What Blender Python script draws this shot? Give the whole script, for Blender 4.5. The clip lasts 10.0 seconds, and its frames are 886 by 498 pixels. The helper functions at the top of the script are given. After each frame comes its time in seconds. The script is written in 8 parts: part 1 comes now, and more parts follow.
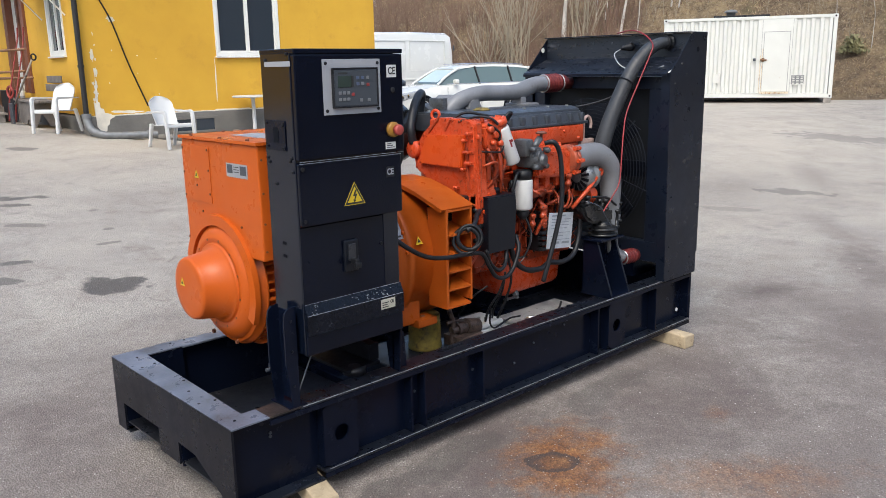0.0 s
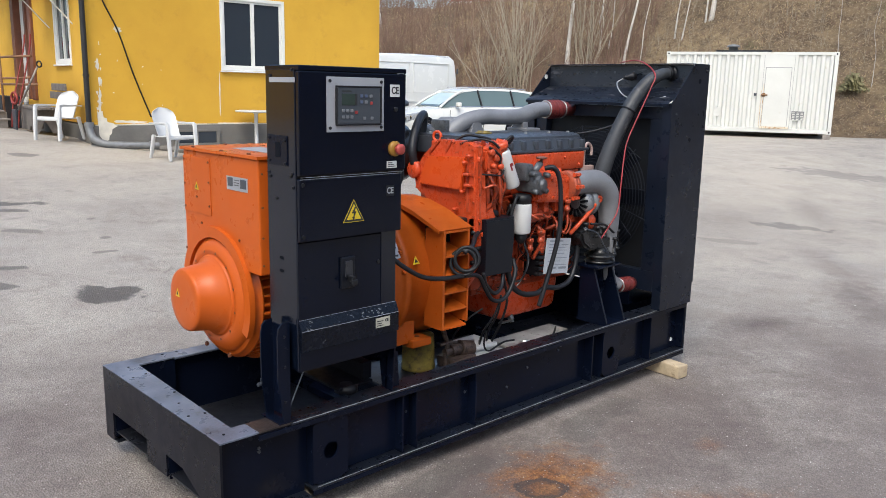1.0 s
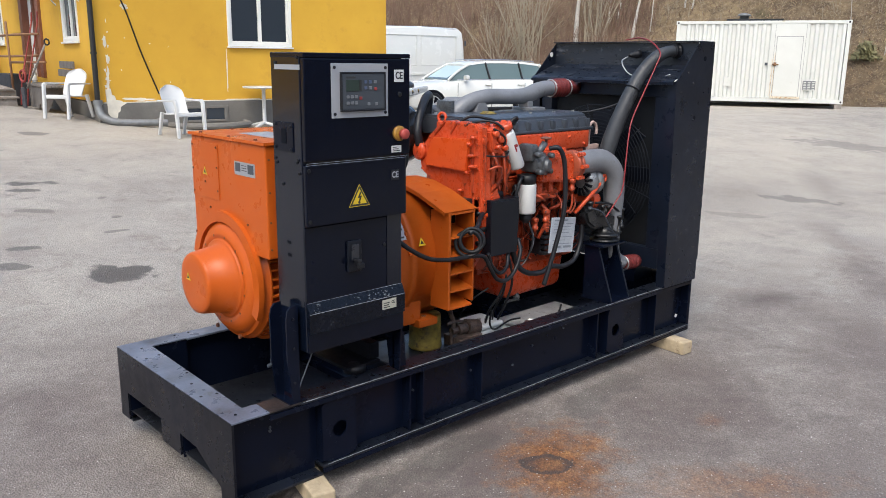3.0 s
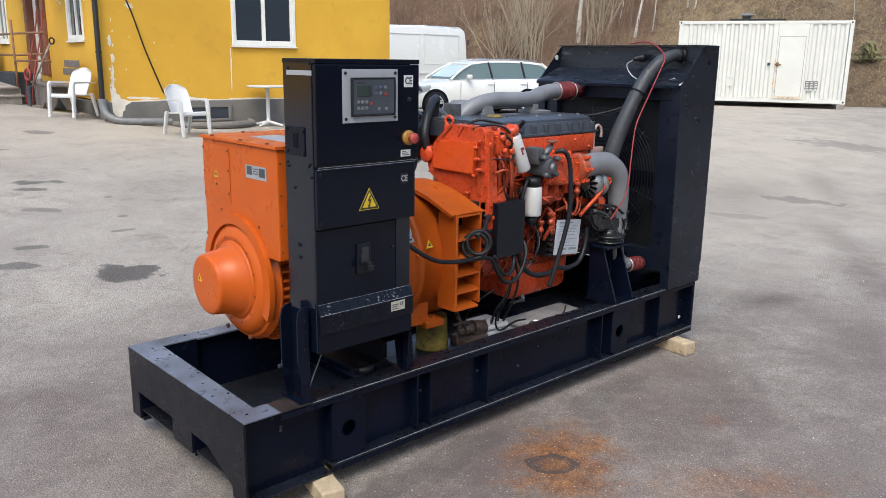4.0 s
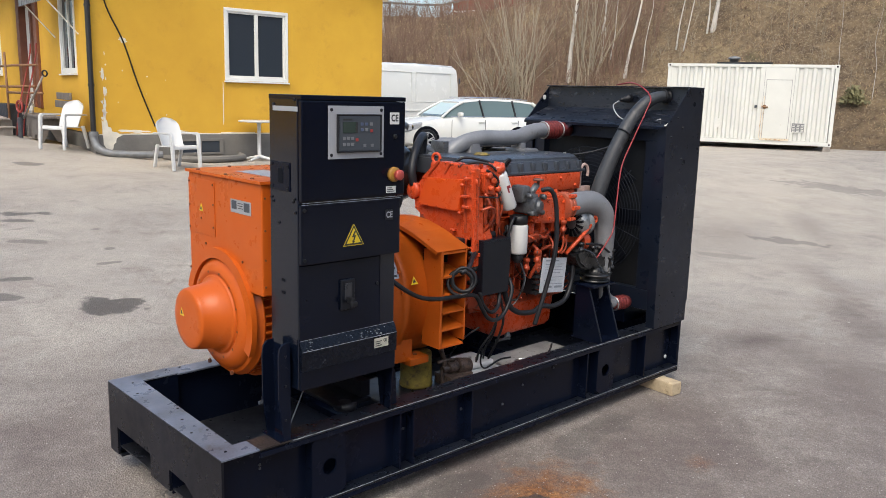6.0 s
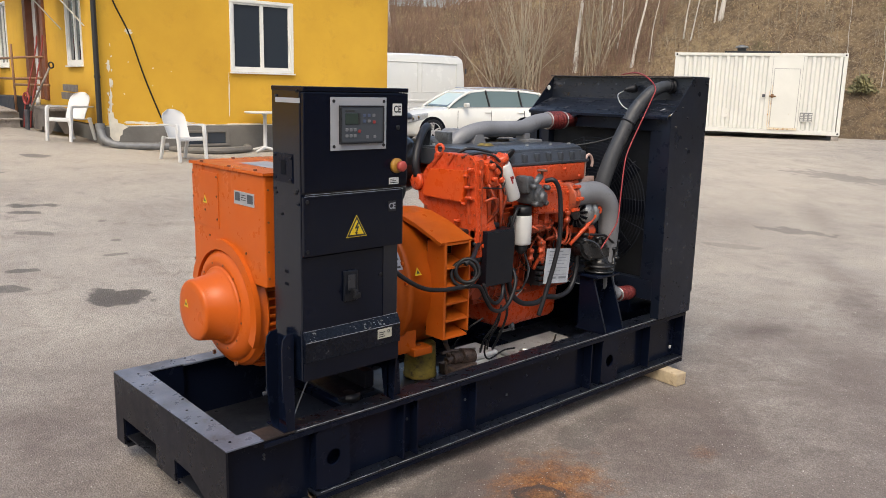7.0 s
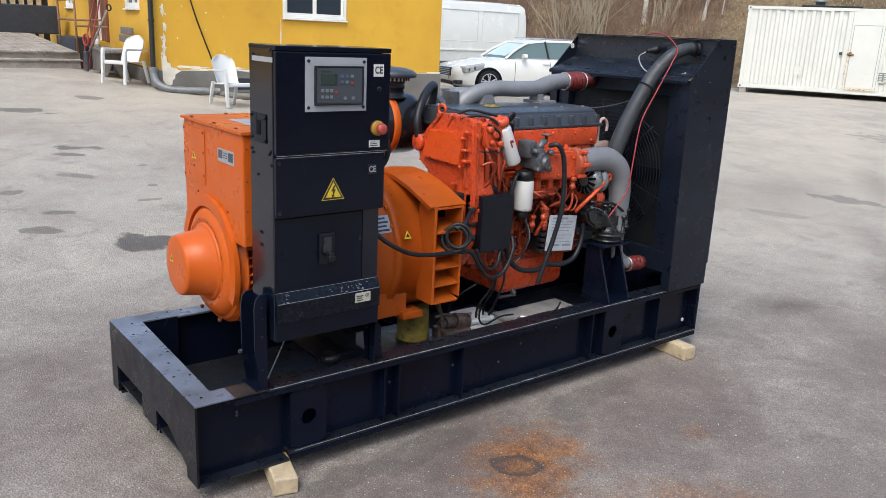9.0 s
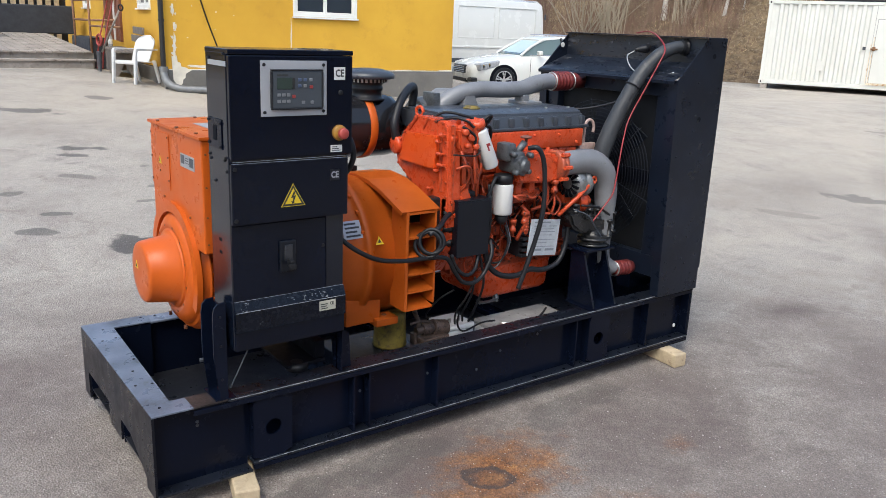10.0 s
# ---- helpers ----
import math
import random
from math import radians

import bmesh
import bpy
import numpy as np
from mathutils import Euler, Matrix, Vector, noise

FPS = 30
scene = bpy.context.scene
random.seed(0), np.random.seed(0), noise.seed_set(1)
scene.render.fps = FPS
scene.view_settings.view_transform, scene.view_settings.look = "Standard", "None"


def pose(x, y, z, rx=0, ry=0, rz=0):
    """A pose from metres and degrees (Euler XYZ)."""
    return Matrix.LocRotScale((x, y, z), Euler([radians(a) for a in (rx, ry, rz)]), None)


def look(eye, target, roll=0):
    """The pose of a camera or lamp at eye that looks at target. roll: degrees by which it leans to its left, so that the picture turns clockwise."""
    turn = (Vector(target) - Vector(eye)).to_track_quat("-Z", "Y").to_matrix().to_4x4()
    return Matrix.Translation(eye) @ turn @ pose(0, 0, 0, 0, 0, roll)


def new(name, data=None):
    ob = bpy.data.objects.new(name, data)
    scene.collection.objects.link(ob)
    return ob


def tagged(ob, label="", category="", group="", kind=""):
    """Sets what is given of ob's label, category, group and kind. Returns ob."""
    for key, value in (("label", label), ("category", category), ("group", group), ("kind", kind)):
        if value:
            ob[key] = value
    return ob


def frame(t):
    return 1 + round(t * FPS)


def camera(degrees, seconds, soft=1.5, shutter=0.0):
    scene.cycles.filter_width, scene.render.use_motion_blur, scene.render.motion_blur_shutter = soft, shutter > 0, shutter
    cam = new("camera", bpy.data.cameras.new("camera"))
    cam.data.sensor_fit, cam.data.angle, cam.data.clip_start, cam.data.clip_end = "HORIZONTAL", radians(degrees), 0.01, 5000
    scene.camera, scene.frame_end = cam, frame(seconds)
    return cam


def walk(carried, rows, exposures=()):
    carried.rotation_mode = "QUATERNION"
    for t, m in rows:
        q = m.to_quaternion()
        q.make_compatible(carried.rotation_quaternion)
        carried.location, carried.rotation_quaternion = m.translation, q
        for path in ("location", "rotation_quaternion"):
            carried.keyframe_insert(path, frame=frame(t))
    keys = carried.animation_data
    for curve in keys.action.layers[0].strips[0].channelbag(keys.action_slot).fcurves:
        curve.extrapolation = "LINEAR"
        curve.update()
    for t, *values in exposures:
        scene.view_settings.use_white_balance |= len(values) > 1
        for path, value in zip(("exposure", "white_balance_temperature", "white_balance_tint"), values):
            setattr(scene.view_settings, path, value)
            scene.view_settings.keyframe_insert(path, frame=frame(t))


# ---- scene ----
cam = camera(57.7, 10.0, soft=0.8)
PATH = [
    (0, (-1.276, -2.508, 1.666), (0.057, -1.084, 1.224), -1.0),
    (0.5, (-1.295, -2.492, 1.661), (0.064, -1.082, 1.258), 0.7),
    (1, (-1.279, -2.508, 1.662), (0.068, -1.081, 1.273), 1.2),
    (1.5, (-1.262, -2.515, 1.666), (0.072, -1.079, 1.268), 0.9),
    (2, (-1.249, -2.53, 1.672), (0.079, -1.096, 1.253), 0.7),
    (2.5, (-1.263, -2.543, 1.692), (0.059, -1.109, 1.247), 0.5),
    (4, (-1.344, -2.564, 1.743), (-0.027, -1.131, 1.282), 0.8),
    (4.5, (-1.346, -2.571, 1.745), (-0.022, -1.137, 1.31), 1.0),
    (5, (-1.34, -2.573, 1.746), (-0.003, -1.14, 1.344), 1.4),
    (5.5, (-1.327, -2.573, 1.745), (0.02, -1.142, 1.373), 1.6),
    (7, (-1.311, -2.588, 1.748), (0.02, -1.148, 1.352), 1.4),
    (7.5, (-1.281, -2.607, 1.767), (0.017, -1.148, 1.335), 1.5),
    (8, (-1.213, -2.679, 1.806), (0.047, -1.198, 1.336), 1.9),
    (8.5, (-1.146, -2.737, 1.82), (0.078, -1.237, 1.321), 2.4),
    (9, (-1.004, -2.75, 1.812), (0.192, -1.234, 1.29), 2.7),
    (9.5, (-0.84, -2.813, 1.837), (0.331, -1.281, 1.305), 2.7),
    (10, (-0.762, -2.813, 1.839), (0.387, -1.264, 1.307), 2.3),
]
walk(cam, [(t, look(eye, target, roll)) for t, eye, target, roll in PATH], [(0, 0.6, 6200, 5), (5, 0.58, 6200, 5), (5.5, 0.56, 6250, 5), (7, 0.5, 6950, 7), (7.5, 0.52, 6650, 7), (8.5, 0.57, 6250, 5), (9.5, 0.65, 6150, 4), (10, 0.65, 6150, 4)])

# ---- light ----
world = bpy.data.worlds.new("world")
scene.world = world
world.use_nodes = True
wn, wl = world.node_tree.nodes, world.node_tree.links
sky = wn.new("ShaderNodeTexSky")
sky.sky_type, sky.sun_disc = "NISHITA", False
sky.sun_elevation, sky.sun_rotation = radians(54.4), radians(234.0)
sky.air_density, sky.dust_density, sky.ozone_density = 1.0, 4.0, 1.0
grey = wn.new("ShaderNodeHueSaturation")
grey.inputs["Saturation"].default_value = 1.0
wl.new(sky.outputs[0], grey.inputs["Color"])
wl.new(grey.outputs[0], wn["Background"].inputs[0])
wn["Background"].inputs[1].default_value = 0.19
sun = new("sun", bpy.data.lights.new("sun", "SUN"))
sun.data.energy, sun.data.angle, sun.data.color = 0.9, radians(30), (1.0, 0.95, 0.87)
sun.matrix_world = look((-11, -8, 19), (0, 0, 0))


# ---- building kit ----
def thing(name, label, category, loc=(0, 0, 0), rz=0, group="", kind=""):
    """An Empty at the base of a thing, which parents its parts."""
    ob = new(name)
    ob.matrix_basis = pose(*loc, 0, 0, rz)
    ob.empty_display_size = 0.1
    return tagged(ob, label, category, group, kind)


def place_of(ob):
    m = ob.matrix_basis.copy()
    return place_of(ob.parent) @ ob.matrix_parent_inverse @ m if ob.parent else m


def part(name, bm, material, parent=None, label="", local=False, smooth=None, kind=""):
    """Links a bmesh as one mesh object. Under a parent its vertices are in the world's metres, unless local."""
    me = bpy.data.meshes.new(name)
    if smooth:
        for f in bm.faces:
            f.smooth = True
        for e in bm.edges:
            if len(e.link_faces) == 2 and e.calc_face_angle(0) > radians(smooth):
                e.smooth = False
    bm.to_mesh(me)
    bm.free()
    for m in material if isinstance(material, (list, tuple)) else [material]:
        me.materials.append(m)
    ob = new(name, me)
    if parent:
        ob.parent = parent
        if not local:
            ob.matrix_parent_inverse = place_of(parent).inverted()
    return tagged(ob, label, kind=kind)


def own(name, bm, material, label, category, group="", kind="", smooth=None):
    """A thing that is one mesh."""
    return tagged(part(name, bm, material, smooth=smooth), label, category, group, kind)


def box(bm, a, b, bevel=0.0, seg=2, m=None, mat=0):
    a, b = Vector(a), Vector(b)
    g = bmesh.ops.create_cube(bm, size=1)
    vs = g["verts"]
    bmesh.ops.scale(bm, vec=b - a, verts=vs)
    bmesh.ops.translate(bm, vec=(a + b) / 2, verts=vs)
    fs = list({f for v in vs for f in v.link_faces})
    if bevel:
        r = bmesh.ops.bevel(bm, geom=list({e for v in vs for e in v.link_edges}), offset=bevel, segments=seg, affect="EDGES", profile=0.5)
        fs = r["faces"] + [f for f in fs if f.is_valid]
        vs = list({v for f in fs for v in f.verts})
    for f in fs:
        f.material_index = mat
    if m:
        bmesh.ops.transform(bm, matrix=m, verts=vs)
    return vs


def cyl(bm, p, q, r, r2=None, n=24, caps=True, bevel=0.0, mat=0):
    p, q = Vector(p), Vector(q)
    d = q - p
    m = Matrix.Translation((p + q) / 2) @ d.to_track_quat("Z", "Y").to_matrix().to_4x4()
    g = bmesh.ops.create_cone(bm, cap_ends=caps, segments=n, radius1=r, radius2=r if r2 is None else r2, depth=d.length)
    vs = g["verts"]
    fs = list({f for v in vs for f in v.link_faces})
    if bevel:
        es = [e for e in {e for v in vs for e in v.link_edges} if len(e.link_faces) == 2 and e.calc_face_angle(0) > 0.9]
        res = bmesh.ops.bevel(bm, geom=es, offset=bevel, segments=2, affect="EDGES", profile=0.5)
        fs = res["faces"] + [f for f in fs if f.is_valid]
        vs = list({v for f in fs for v in f.verts})
    for f in fs:
        f.material_index = mat
    bmesh.ops.transform(bm, matrix=m, verts=vs)
    return vs


def lathe(bm, p, axis, profile, n=40, mat=0):
    """Turns a profile of (along, radius) round the axis that starts at p."""
    p, axis = Vector(p), Vector(axis).normalized()
    q = axis.to_track_quat("Z", "Y").to_matrix()
    rings = []
    for s, r in profile:
        rings.append([bm.verts.new(p + q @ Vector((r * math.cos(t), r * math.sin(t), s))) for t in (2 * math.pi * i / n for i in range(n))])
    for a, b in zip(rings, rings[1:]):
        for i in range(n):
            f = bm.faces.new((a[i], a[(i + 1) % n], b[(i + 1) % n], b[i]))
            f.material_index = mat
    for ring, flip in ((rings[0], True), (rings[-1], False)):
        f = bm.faces.new(ring[::-1] if flip else ring)
        f.material_index = mat


def prism(bm, pts, axis, a, b, mat=0):
    """A flat outline, pushed from a to b along the axis x, y or z. pts hold the two other coordinates, in order."""
    def at(u, v, w):
        return {"x": (w, u, v), "y": (u, w, v), "z": (u, v, w)}[axis]
    lo = [bm.verts.new(at(u, v, a)) for u, v in pts]
    hi = [bm.verts.new(at(u, v, b)) for u, v in pts]
    fs = [bm.faces.new(lo), bm.faces.new(hi)]
    for i in range(len(pts)):
        j = (i + 1) % len(pts)
        fs.append(bm.faces.new((lo[i], lo[j], hi[j], hi[i])))
    bmesh.ops.recalc_face_normals(bm, faces=fs)
    for f in fs:
        f.material_index = mat
    return lo + hi


def glide(pts, n=8):
    """Points along a smooth curve through pts."""
    pts = [Vector(p) for p in pts]
    ends = [2 * pts[0] - pts[1]] + pts + [2 * pts[-1] - pts[-2]]
    out = []
    for i in range(len(pts) - 1):
        a, b, c, d = ends[i:i + 4]
        for k in range(n):
            t = k / n
            out.append(0.5 * (2 * b + (c - a) * t + (2 * a - 5 * b + 4 * c - d) * t * t + (3 * b - a - 3 * c + d) * t ** 3))
    return out + [pts[-1]]


def tube(bm, pts, r, n=10, smooth=8, mat=0):
    """A round bar or hose along pts; r is one radius or one for each point."""
    k = len(pts)
    rs = list(r) if isinstance(r, (list, tuple)) else [r] * k
    line = glide(pts, smooth) if smooth else [Vector(p) for p in pts]
    m = len(line)
    rad = [float(np.interp(i / max(1, m - 1) * (k - 1), range(k), rs)) for i in range(m)]
    rings, up = [], None
    for i, p in enumerate(line):
        d = (line[min(i + 1, m - 1)] - line[max(i - 1, 0)]).normalized()
        if up is None:
            up = d.orthogonal().normalized()
        up = (up - d * up.dot(d)).normalized()
        side = d.cross(up)
        rings.append([bm.verts.new(p + rad[i] * (up * math.cos(t) + side * math.sin(t))) for t in (2 * math.pi * j / n for j in range(n))])
    for a, b in zip(rings, rings[1:]):
        for j in range(n):
            f = bm.faces.new((a[j], a[(j + 1) % n], b[(j + 1) % n], b[j]))
            f.material_index = mat
    bm.faces.new(rings[0][::-1]).material_index = mat
    bm.faces.new(rings[-1]).material_index = mat


def bolt(bm, p, axis, r=0.009, h=0.007):
    cyl(bm, p, Vector(p) + Vector(axis).normalized() * h, r, r * 0.9, n=6)


def studs(name, places, axis, material, parent, r=0.009, h=0.007, n=6, tip=0.9):
    """Bolt heads, each an object of its own on one shared mesh."""
    b = bmesh.new()
    cyl(b, (0, 0, 0), (0, 0, h), r, r * tip, n=n)
    me = bpy.data.meshes.new(name)
    b.to_mesh(me)
    b.free()
    me.materials.append(material)
    turn = Vector(axis).to_track_quat("Z", "Y").to_matrix().to_4x4()
    for p in places:
        ob = new(name, me)
        ob.parent = parent
        ob.matrix_parent_inverse = place_of(parent).inverted()
        ob.matrix_basis = Matrix.Translation(p) @ turn


def pieces(name, solids, material, parent, bevel=0.0):
    """Plain boxes (a, b), each an object of its own."""
    for a, c in solids:
        b = bmesh.new()
        box(b, a, c, bevel)
        part(name, b, material, parent)


def slab(bm, pts):
    """A closed sheet of any outline in space."""
    return bm.faces.new([bm.verts.new(p) for p in pts])


# ---- materials ----
def nodes_of(name):
    m = bpy.data.materials.new(name)
    m.use_nodes = True
    return m, m.node_tree.nodes, m.node_tree.links, m.node_tree.nodes["Principled BSDF"]


def noise_of(n, l, scale, detail=4, vec=None, rough=0.55, distort=0.0):
    t = n.new("ShaderNodeTexNoise")
    t.inputs["Scale"].default_value, t.inputs["Detail"].default_value = scale, detail
    t.inputs["Roughness"].default_value, t.inputs["Distortion"].default_value = rough, distort
    if vec:
        l.new(vec, t.inputs["Vector"])
    return t.outputs["Fac"]


def ramp_of(n, l, fac, stops):
    r = n.new("ShaderNodeValToRGB")
    e = r.color_ramp.elements
    while len(e) < len(stops):
        e.new(0.5)
    for x, (p, c) in zip(e, stops):
        x.position, x.color = p, (*c, 1) if len(c) == 3 else c
    l.new(fac, r.inputs[0])
    return r.outputs[0]


def blend(n, l, fac, a, b, how="MIX"):
    m = n.new("ShaderNodeMix")
    m.data_type, m.blend_type = "RGBA", how
    for s, v in ((m.inputs["Factor"], fac), (m.inputs["A"], a), (m.inputs["B"], b)):
        if hasattr(v, "is_linked"):
            l.new(v, s)
        elif isinstance(v, (int, float)):
            s.default_value = v
        else:
            s.default_value = (*v, 1)
    return m.outputs["Result"]


def bump_of(n, l, bsdf, height, strength=0.3, distance=0.01):
    b = n.new("ShaderNodeBump")
    b.inputs["Strength"].default_value, b.inputs["Distance"].default_value = strength, distance
    l.new(height, b.inputs["Height"])
    l.new(b.outputs[0], bsdf.inputs["Normal"])


def surface(name, colour, rough=0.5, metal=0.0, vary=0.12, scale=3.0, grain=120.0, bump=0.08, dirt=None, dirt_at=0.62, coat=0.0, spread=0.12, spec=0.5, stretch=None):
    """A painted or plain surface: colour that drifts, specks of dirt, uneven gloss, and a fine relief."""
    m, n, l, b = nodes_of(name)
    co = n.new("ShaderNodeTexCoord").outputs["Object"]
    if stretch:
        mp = n.new("ShaderNodeMapping")
        mp.inputs["Scale"].default_value = stretch
        l.new(co, mp.inputs["Vector"])
        co = mp.outputs[0]
    big = noise_of(n, l, scale, 5, co)
    fine = noise_of(n, l, grain, 3, co)
    lo, hi = [tuple(max(0, c * k) for c in colour) for k in (1 - vary, 1 + vary)]
    c = ramp_of(n, l, big, [(0.3, lo), (0.7, hi)])
    c = blend(n, l, 0.25, c, ramp_of(n, l, fine, [(0.3, lo), (0.7, hi)]))
    if dirt:
        patch = noise_of(n, l, scale * 2.3, 8, co, 0.7)
        c = blend(n, l, ramp_of(n, l, patch, [(dirt_at, (0, 0, 0)), (dirt_at + 0.13, (1, 1, 1))]), c, dirt)
    l.new(c, b.inputs["Base Color"])
    g = ramp_of(n, l, noise_of(n, l, scale * 3, 6, co, 0.65), [(0.3, (rough - spread,) * 3), (0.7, (min(1, rough + spread),) * 3)])
    l.new(g, b.inputs["Roughness"])
    b.inputs["Metallic"].default_value = metal
    b.inputs["Specular IOR Level"].default_value = spec
    b.inputs["Coat Weight"].default_value = coat
    if bump:
        bump_of(n, l, b, fine, bump, 0.004)
    return m


black_paint = surface("black_paint", (0.0031, 0.0052, 0.0135), 0.22, vary=0.3, scale=2.5, dirt=(0.009, 0.01, 0.014), dirt_at=0.66, bump=0.05, spec=0.17, spread=0.1)
scuffed_black = surface("scuffed_black_steel", (0.004, 0.0055, 0.0105), 0.26, vary=0.3, scale=14, dirt=(0.16, 0.165, 0.18), dirt_at=0.64, bump=0.05, spec=0.22)
# Pale base colour that paints the sky's reflection in the windscreen.
windscreen_sky_reflection = (0.5, 0.6, 0.58)
black_door = surface("black_powder_coat", (0.0032, 0.0055, 0.0128), 0.13, vary=0.2, scale=2, grain=500, bump=0.03, spec=0.5, dirt=(0.006, 0.008, 0.0135), dirt_at=0.62, spread=0.05)
# The cabinet's own coat, darker and duller for the faces seen in shade.
shaded_coat = surface("shaded_powder_coat", (0.0026, 0.0042, 0.0105), 0.18, vary=0.3, scale=3, grain=500, bump=0.03, spec=0.22, dirt=(0.0055, 0.007, 0.013), dirt_at=0.64, spread=0.08)
# Dust, plus the sky's bluish sheen painted into the base colour.
dust_and_sheen = surface("dusty_steel_sky_sheen", (0.105, 0.122, 0.165), 0.34, vary=0.6, scale=5, spec=0.5, dirt=(0.035, 0.034, 0.038), dirt_at=0.56, bump=0.06)
rad_paint = surface("dusty_satin_black", (0.006, 0.009, 0.0175), 0.34, vary=0.4, scale=4, dirt=(0.02, 0.022, 0.031), dirt_at=0.6, bump=0.05, spec=0.3)
hood_dust = surface("dusty_black_hood", (0.009, 0.0115, 0.0185), 0.32, vary=0.5, scale=5, spec=0.42, dirt=(0.075, 0.075, 0.085), dirt_at=0.56, bump=0.06, stretch=(2.2, 0.7, 2.2))
floor_dust = surface("dusty_oily_floor", (0.011, 0.012, 0.016), 0.34, vary=0.5, scale=4, dirt=(0.036, 0.036, 0.038), dirt_at=0.55, bump=0.08)
rust_patch = surface("flaking_rusty_steel", (0.03, 0.022, 0.02), 0.45, vary=0.6, scale=16, dirt=(0.012, 0.013, 0.018), dirt_at=0.5, bump=0.25)
# Flange black made lighter, to carry the lit bevel in its colour.
flange_lit = surface("lit_black_flange", (0.007, 0.009, 0.015), 0.32, vary=0.5, scale=7, spec=0.42, dirt=(0.055, 0.057, 0.068), dirt_at=0.64, bump=0.05)
# Bright paint for strips where edges catch the light.
highlight_paint = surface("edge_highlight_paint", (0.3, 0.31, 0.35), 0.4, metal=0.3, vary=0.4, scale=16, dirt=(0.015, 0.016, 0.02), dirt_at=0.54)
# Frame black, slightly lightened because this end mirrors the bright ground.
end_lit = surface("lit_end_plate", (0.0038, 0.005, 0.0098), 0.32, vary=0.5, scale=3, spec=0.3, dirt=(0.013, 0.0135, 0.018), dirt_at=0.58, bump=0.05)
box_grey = surface("dark_grey_box", (0.0052, 0.0068, 0.0115), 0.38, vary=0.15, scale=5, bump=0.03, spec=0.3)
dull_bolt = surface("dull_bolt", (0.13, 0.04, 0.015), 0.5)
orange = surface("orange_paint", (0.46, 0.086, 0.009), 0.34, vary=0.06, scale=2.5, dirt=(0.29, 0.056, 0.006), dirt_at=0.7, bump=0.03, spec=0.24)
# The alternator's orange again, darkened for the housing that stands in shade.
bell_orange_shaded = surface("shaded_orange_paint", (0.37, 0.075, 0.008), 0.38, vary=0.15, scale=5, dirt=(0.2, 0.045, 0.008), dirt_at=0.62, bump=0.04, spec=0.24)
red_paint = surface("red_orange_engine_paint", (0.52, 0.066, 0.019), 0.3, vary=0.2, scale=11, grain=70, dirt=(0.09, 0.018, 0.012), dirt_at=0.6, bump=0.16)
grey_pipe = surface("grey_aluminium_pipe", (0.19, 0.195, 0.21), 0.5, vary=0.18, scale=7, bump=0.1, dirt=(0.1, 0.095, 0.09), metal=0.2)
cover_grey = surface("dark_grey_cover", (0.04, 0.046, 0.058), 0.36, vary=0.2, scale=7, dirt=(0.1, 0.095, 0.09), dirt_at=0.66)
rubber = surface("black_rubber", (0.0085, 0.009, 0.0115), 0.46, vary=0.3, scale=8, dirt=(0.026, 0.026, 0.028), spec=0.34)
hose_grey = surface("dusty_rubber_hose", (0.011, 0.012, 0.0155), 0.46, vary=0.3, scale=6, dirt=(0.036, 0.036, 0.038), dirt_at=0.62, spec=0.36)
red_hose = surface("red_silicone_hose", (0.12, 0.015, 0.014), 0.5, vary=0.35, scale=14, dirt=(0.14, 0.1, 0.09), dirt_at=0.62)
red_cable = surface("red_cable", (0.24, 0.018, 0.022), 0.45)
steel = surface("bare_steel", (0.45, 0.45, 0.44), 0.38, metal=0.85, vary=0.2, scale=20)
alloy = surface("cast_alloy", (0.1, 0.106, 0.115), 0.42, metal=0.4, vary=0.4, scale=22, bump=0.3, dirt=(0.045, 0.043, 0.04), dirt_at=0.54)
zinc = surface("galvanised_steel", (0.2, 0.205, 0.21), 0.5, metal=0.4, vary=0.2, scale=10, dirt=(0.2, 0.19, 0.17))
white_plastic = surface("white_plastic", (0.56, 0.56, 0.555), 0.4, vary=0.05, scale=4, dirt=(0.48, 0.465, 0.43), dirt_at=0.62, bump=0.02)
white_metal = surface("white_container_paint", (0.6, 0.6, 0.56), 0.5, vary=0.07, scale=1.2, dirt=(0.46, 0.41, 0.3), dirt_at=0.62, bump=0.03)
white_car = surface("white_car_paint", (0.66, 0.66, 0.63), 0.22, vary=0.03, scale=1, dirt=(0.63, 0.62, 0.59), dirt_at=0.6, bump=0.0, coat=0.5)
label_white = surface("printed_label", (0.62, 0.62, 0.6), 0.42, vary=0.08, scale=30, dirt=(0.35, 0.34, 0.32), dirt_at=0.64)
ink = surface("black_print", (0.02, 0.02, 0.02), 0.5)
plate_grey = surface("brushed_plate", (0.36, 0.37, 0.4), 0.42, metal=0.3, vary=0.08, scale=4, grain=400)
panel_grey = surface("controller_face", (0.052, 0.06, 0.072), 0.4, vary=0.06, scale=6, spec=0.3)
screen_green = surface("lcd_screen", (0.03, 0.045, 0.04), 0.15, vary=0.05)
yellow = surface("warning_yellow", (0.6, 0.42, 0.02), 0.42, vary=0.06, scale=20)
yellow_brass = surface("yellowed_rubber_mount", (0.2, 0.145, 0.026), 0.5, vary=0.5, scale=11, dirt=(0.06, 0.04, 0.016), dirt_at=0.52)
stop_red = surface("stop_button_red", (0.33, 0.05, 0.04), 0.45)
stop_gold = surface("stop_ring_yellow", (0.28, 0.14, 0.018), 0.5, dirt=(0.13, 0.07, 0.02))
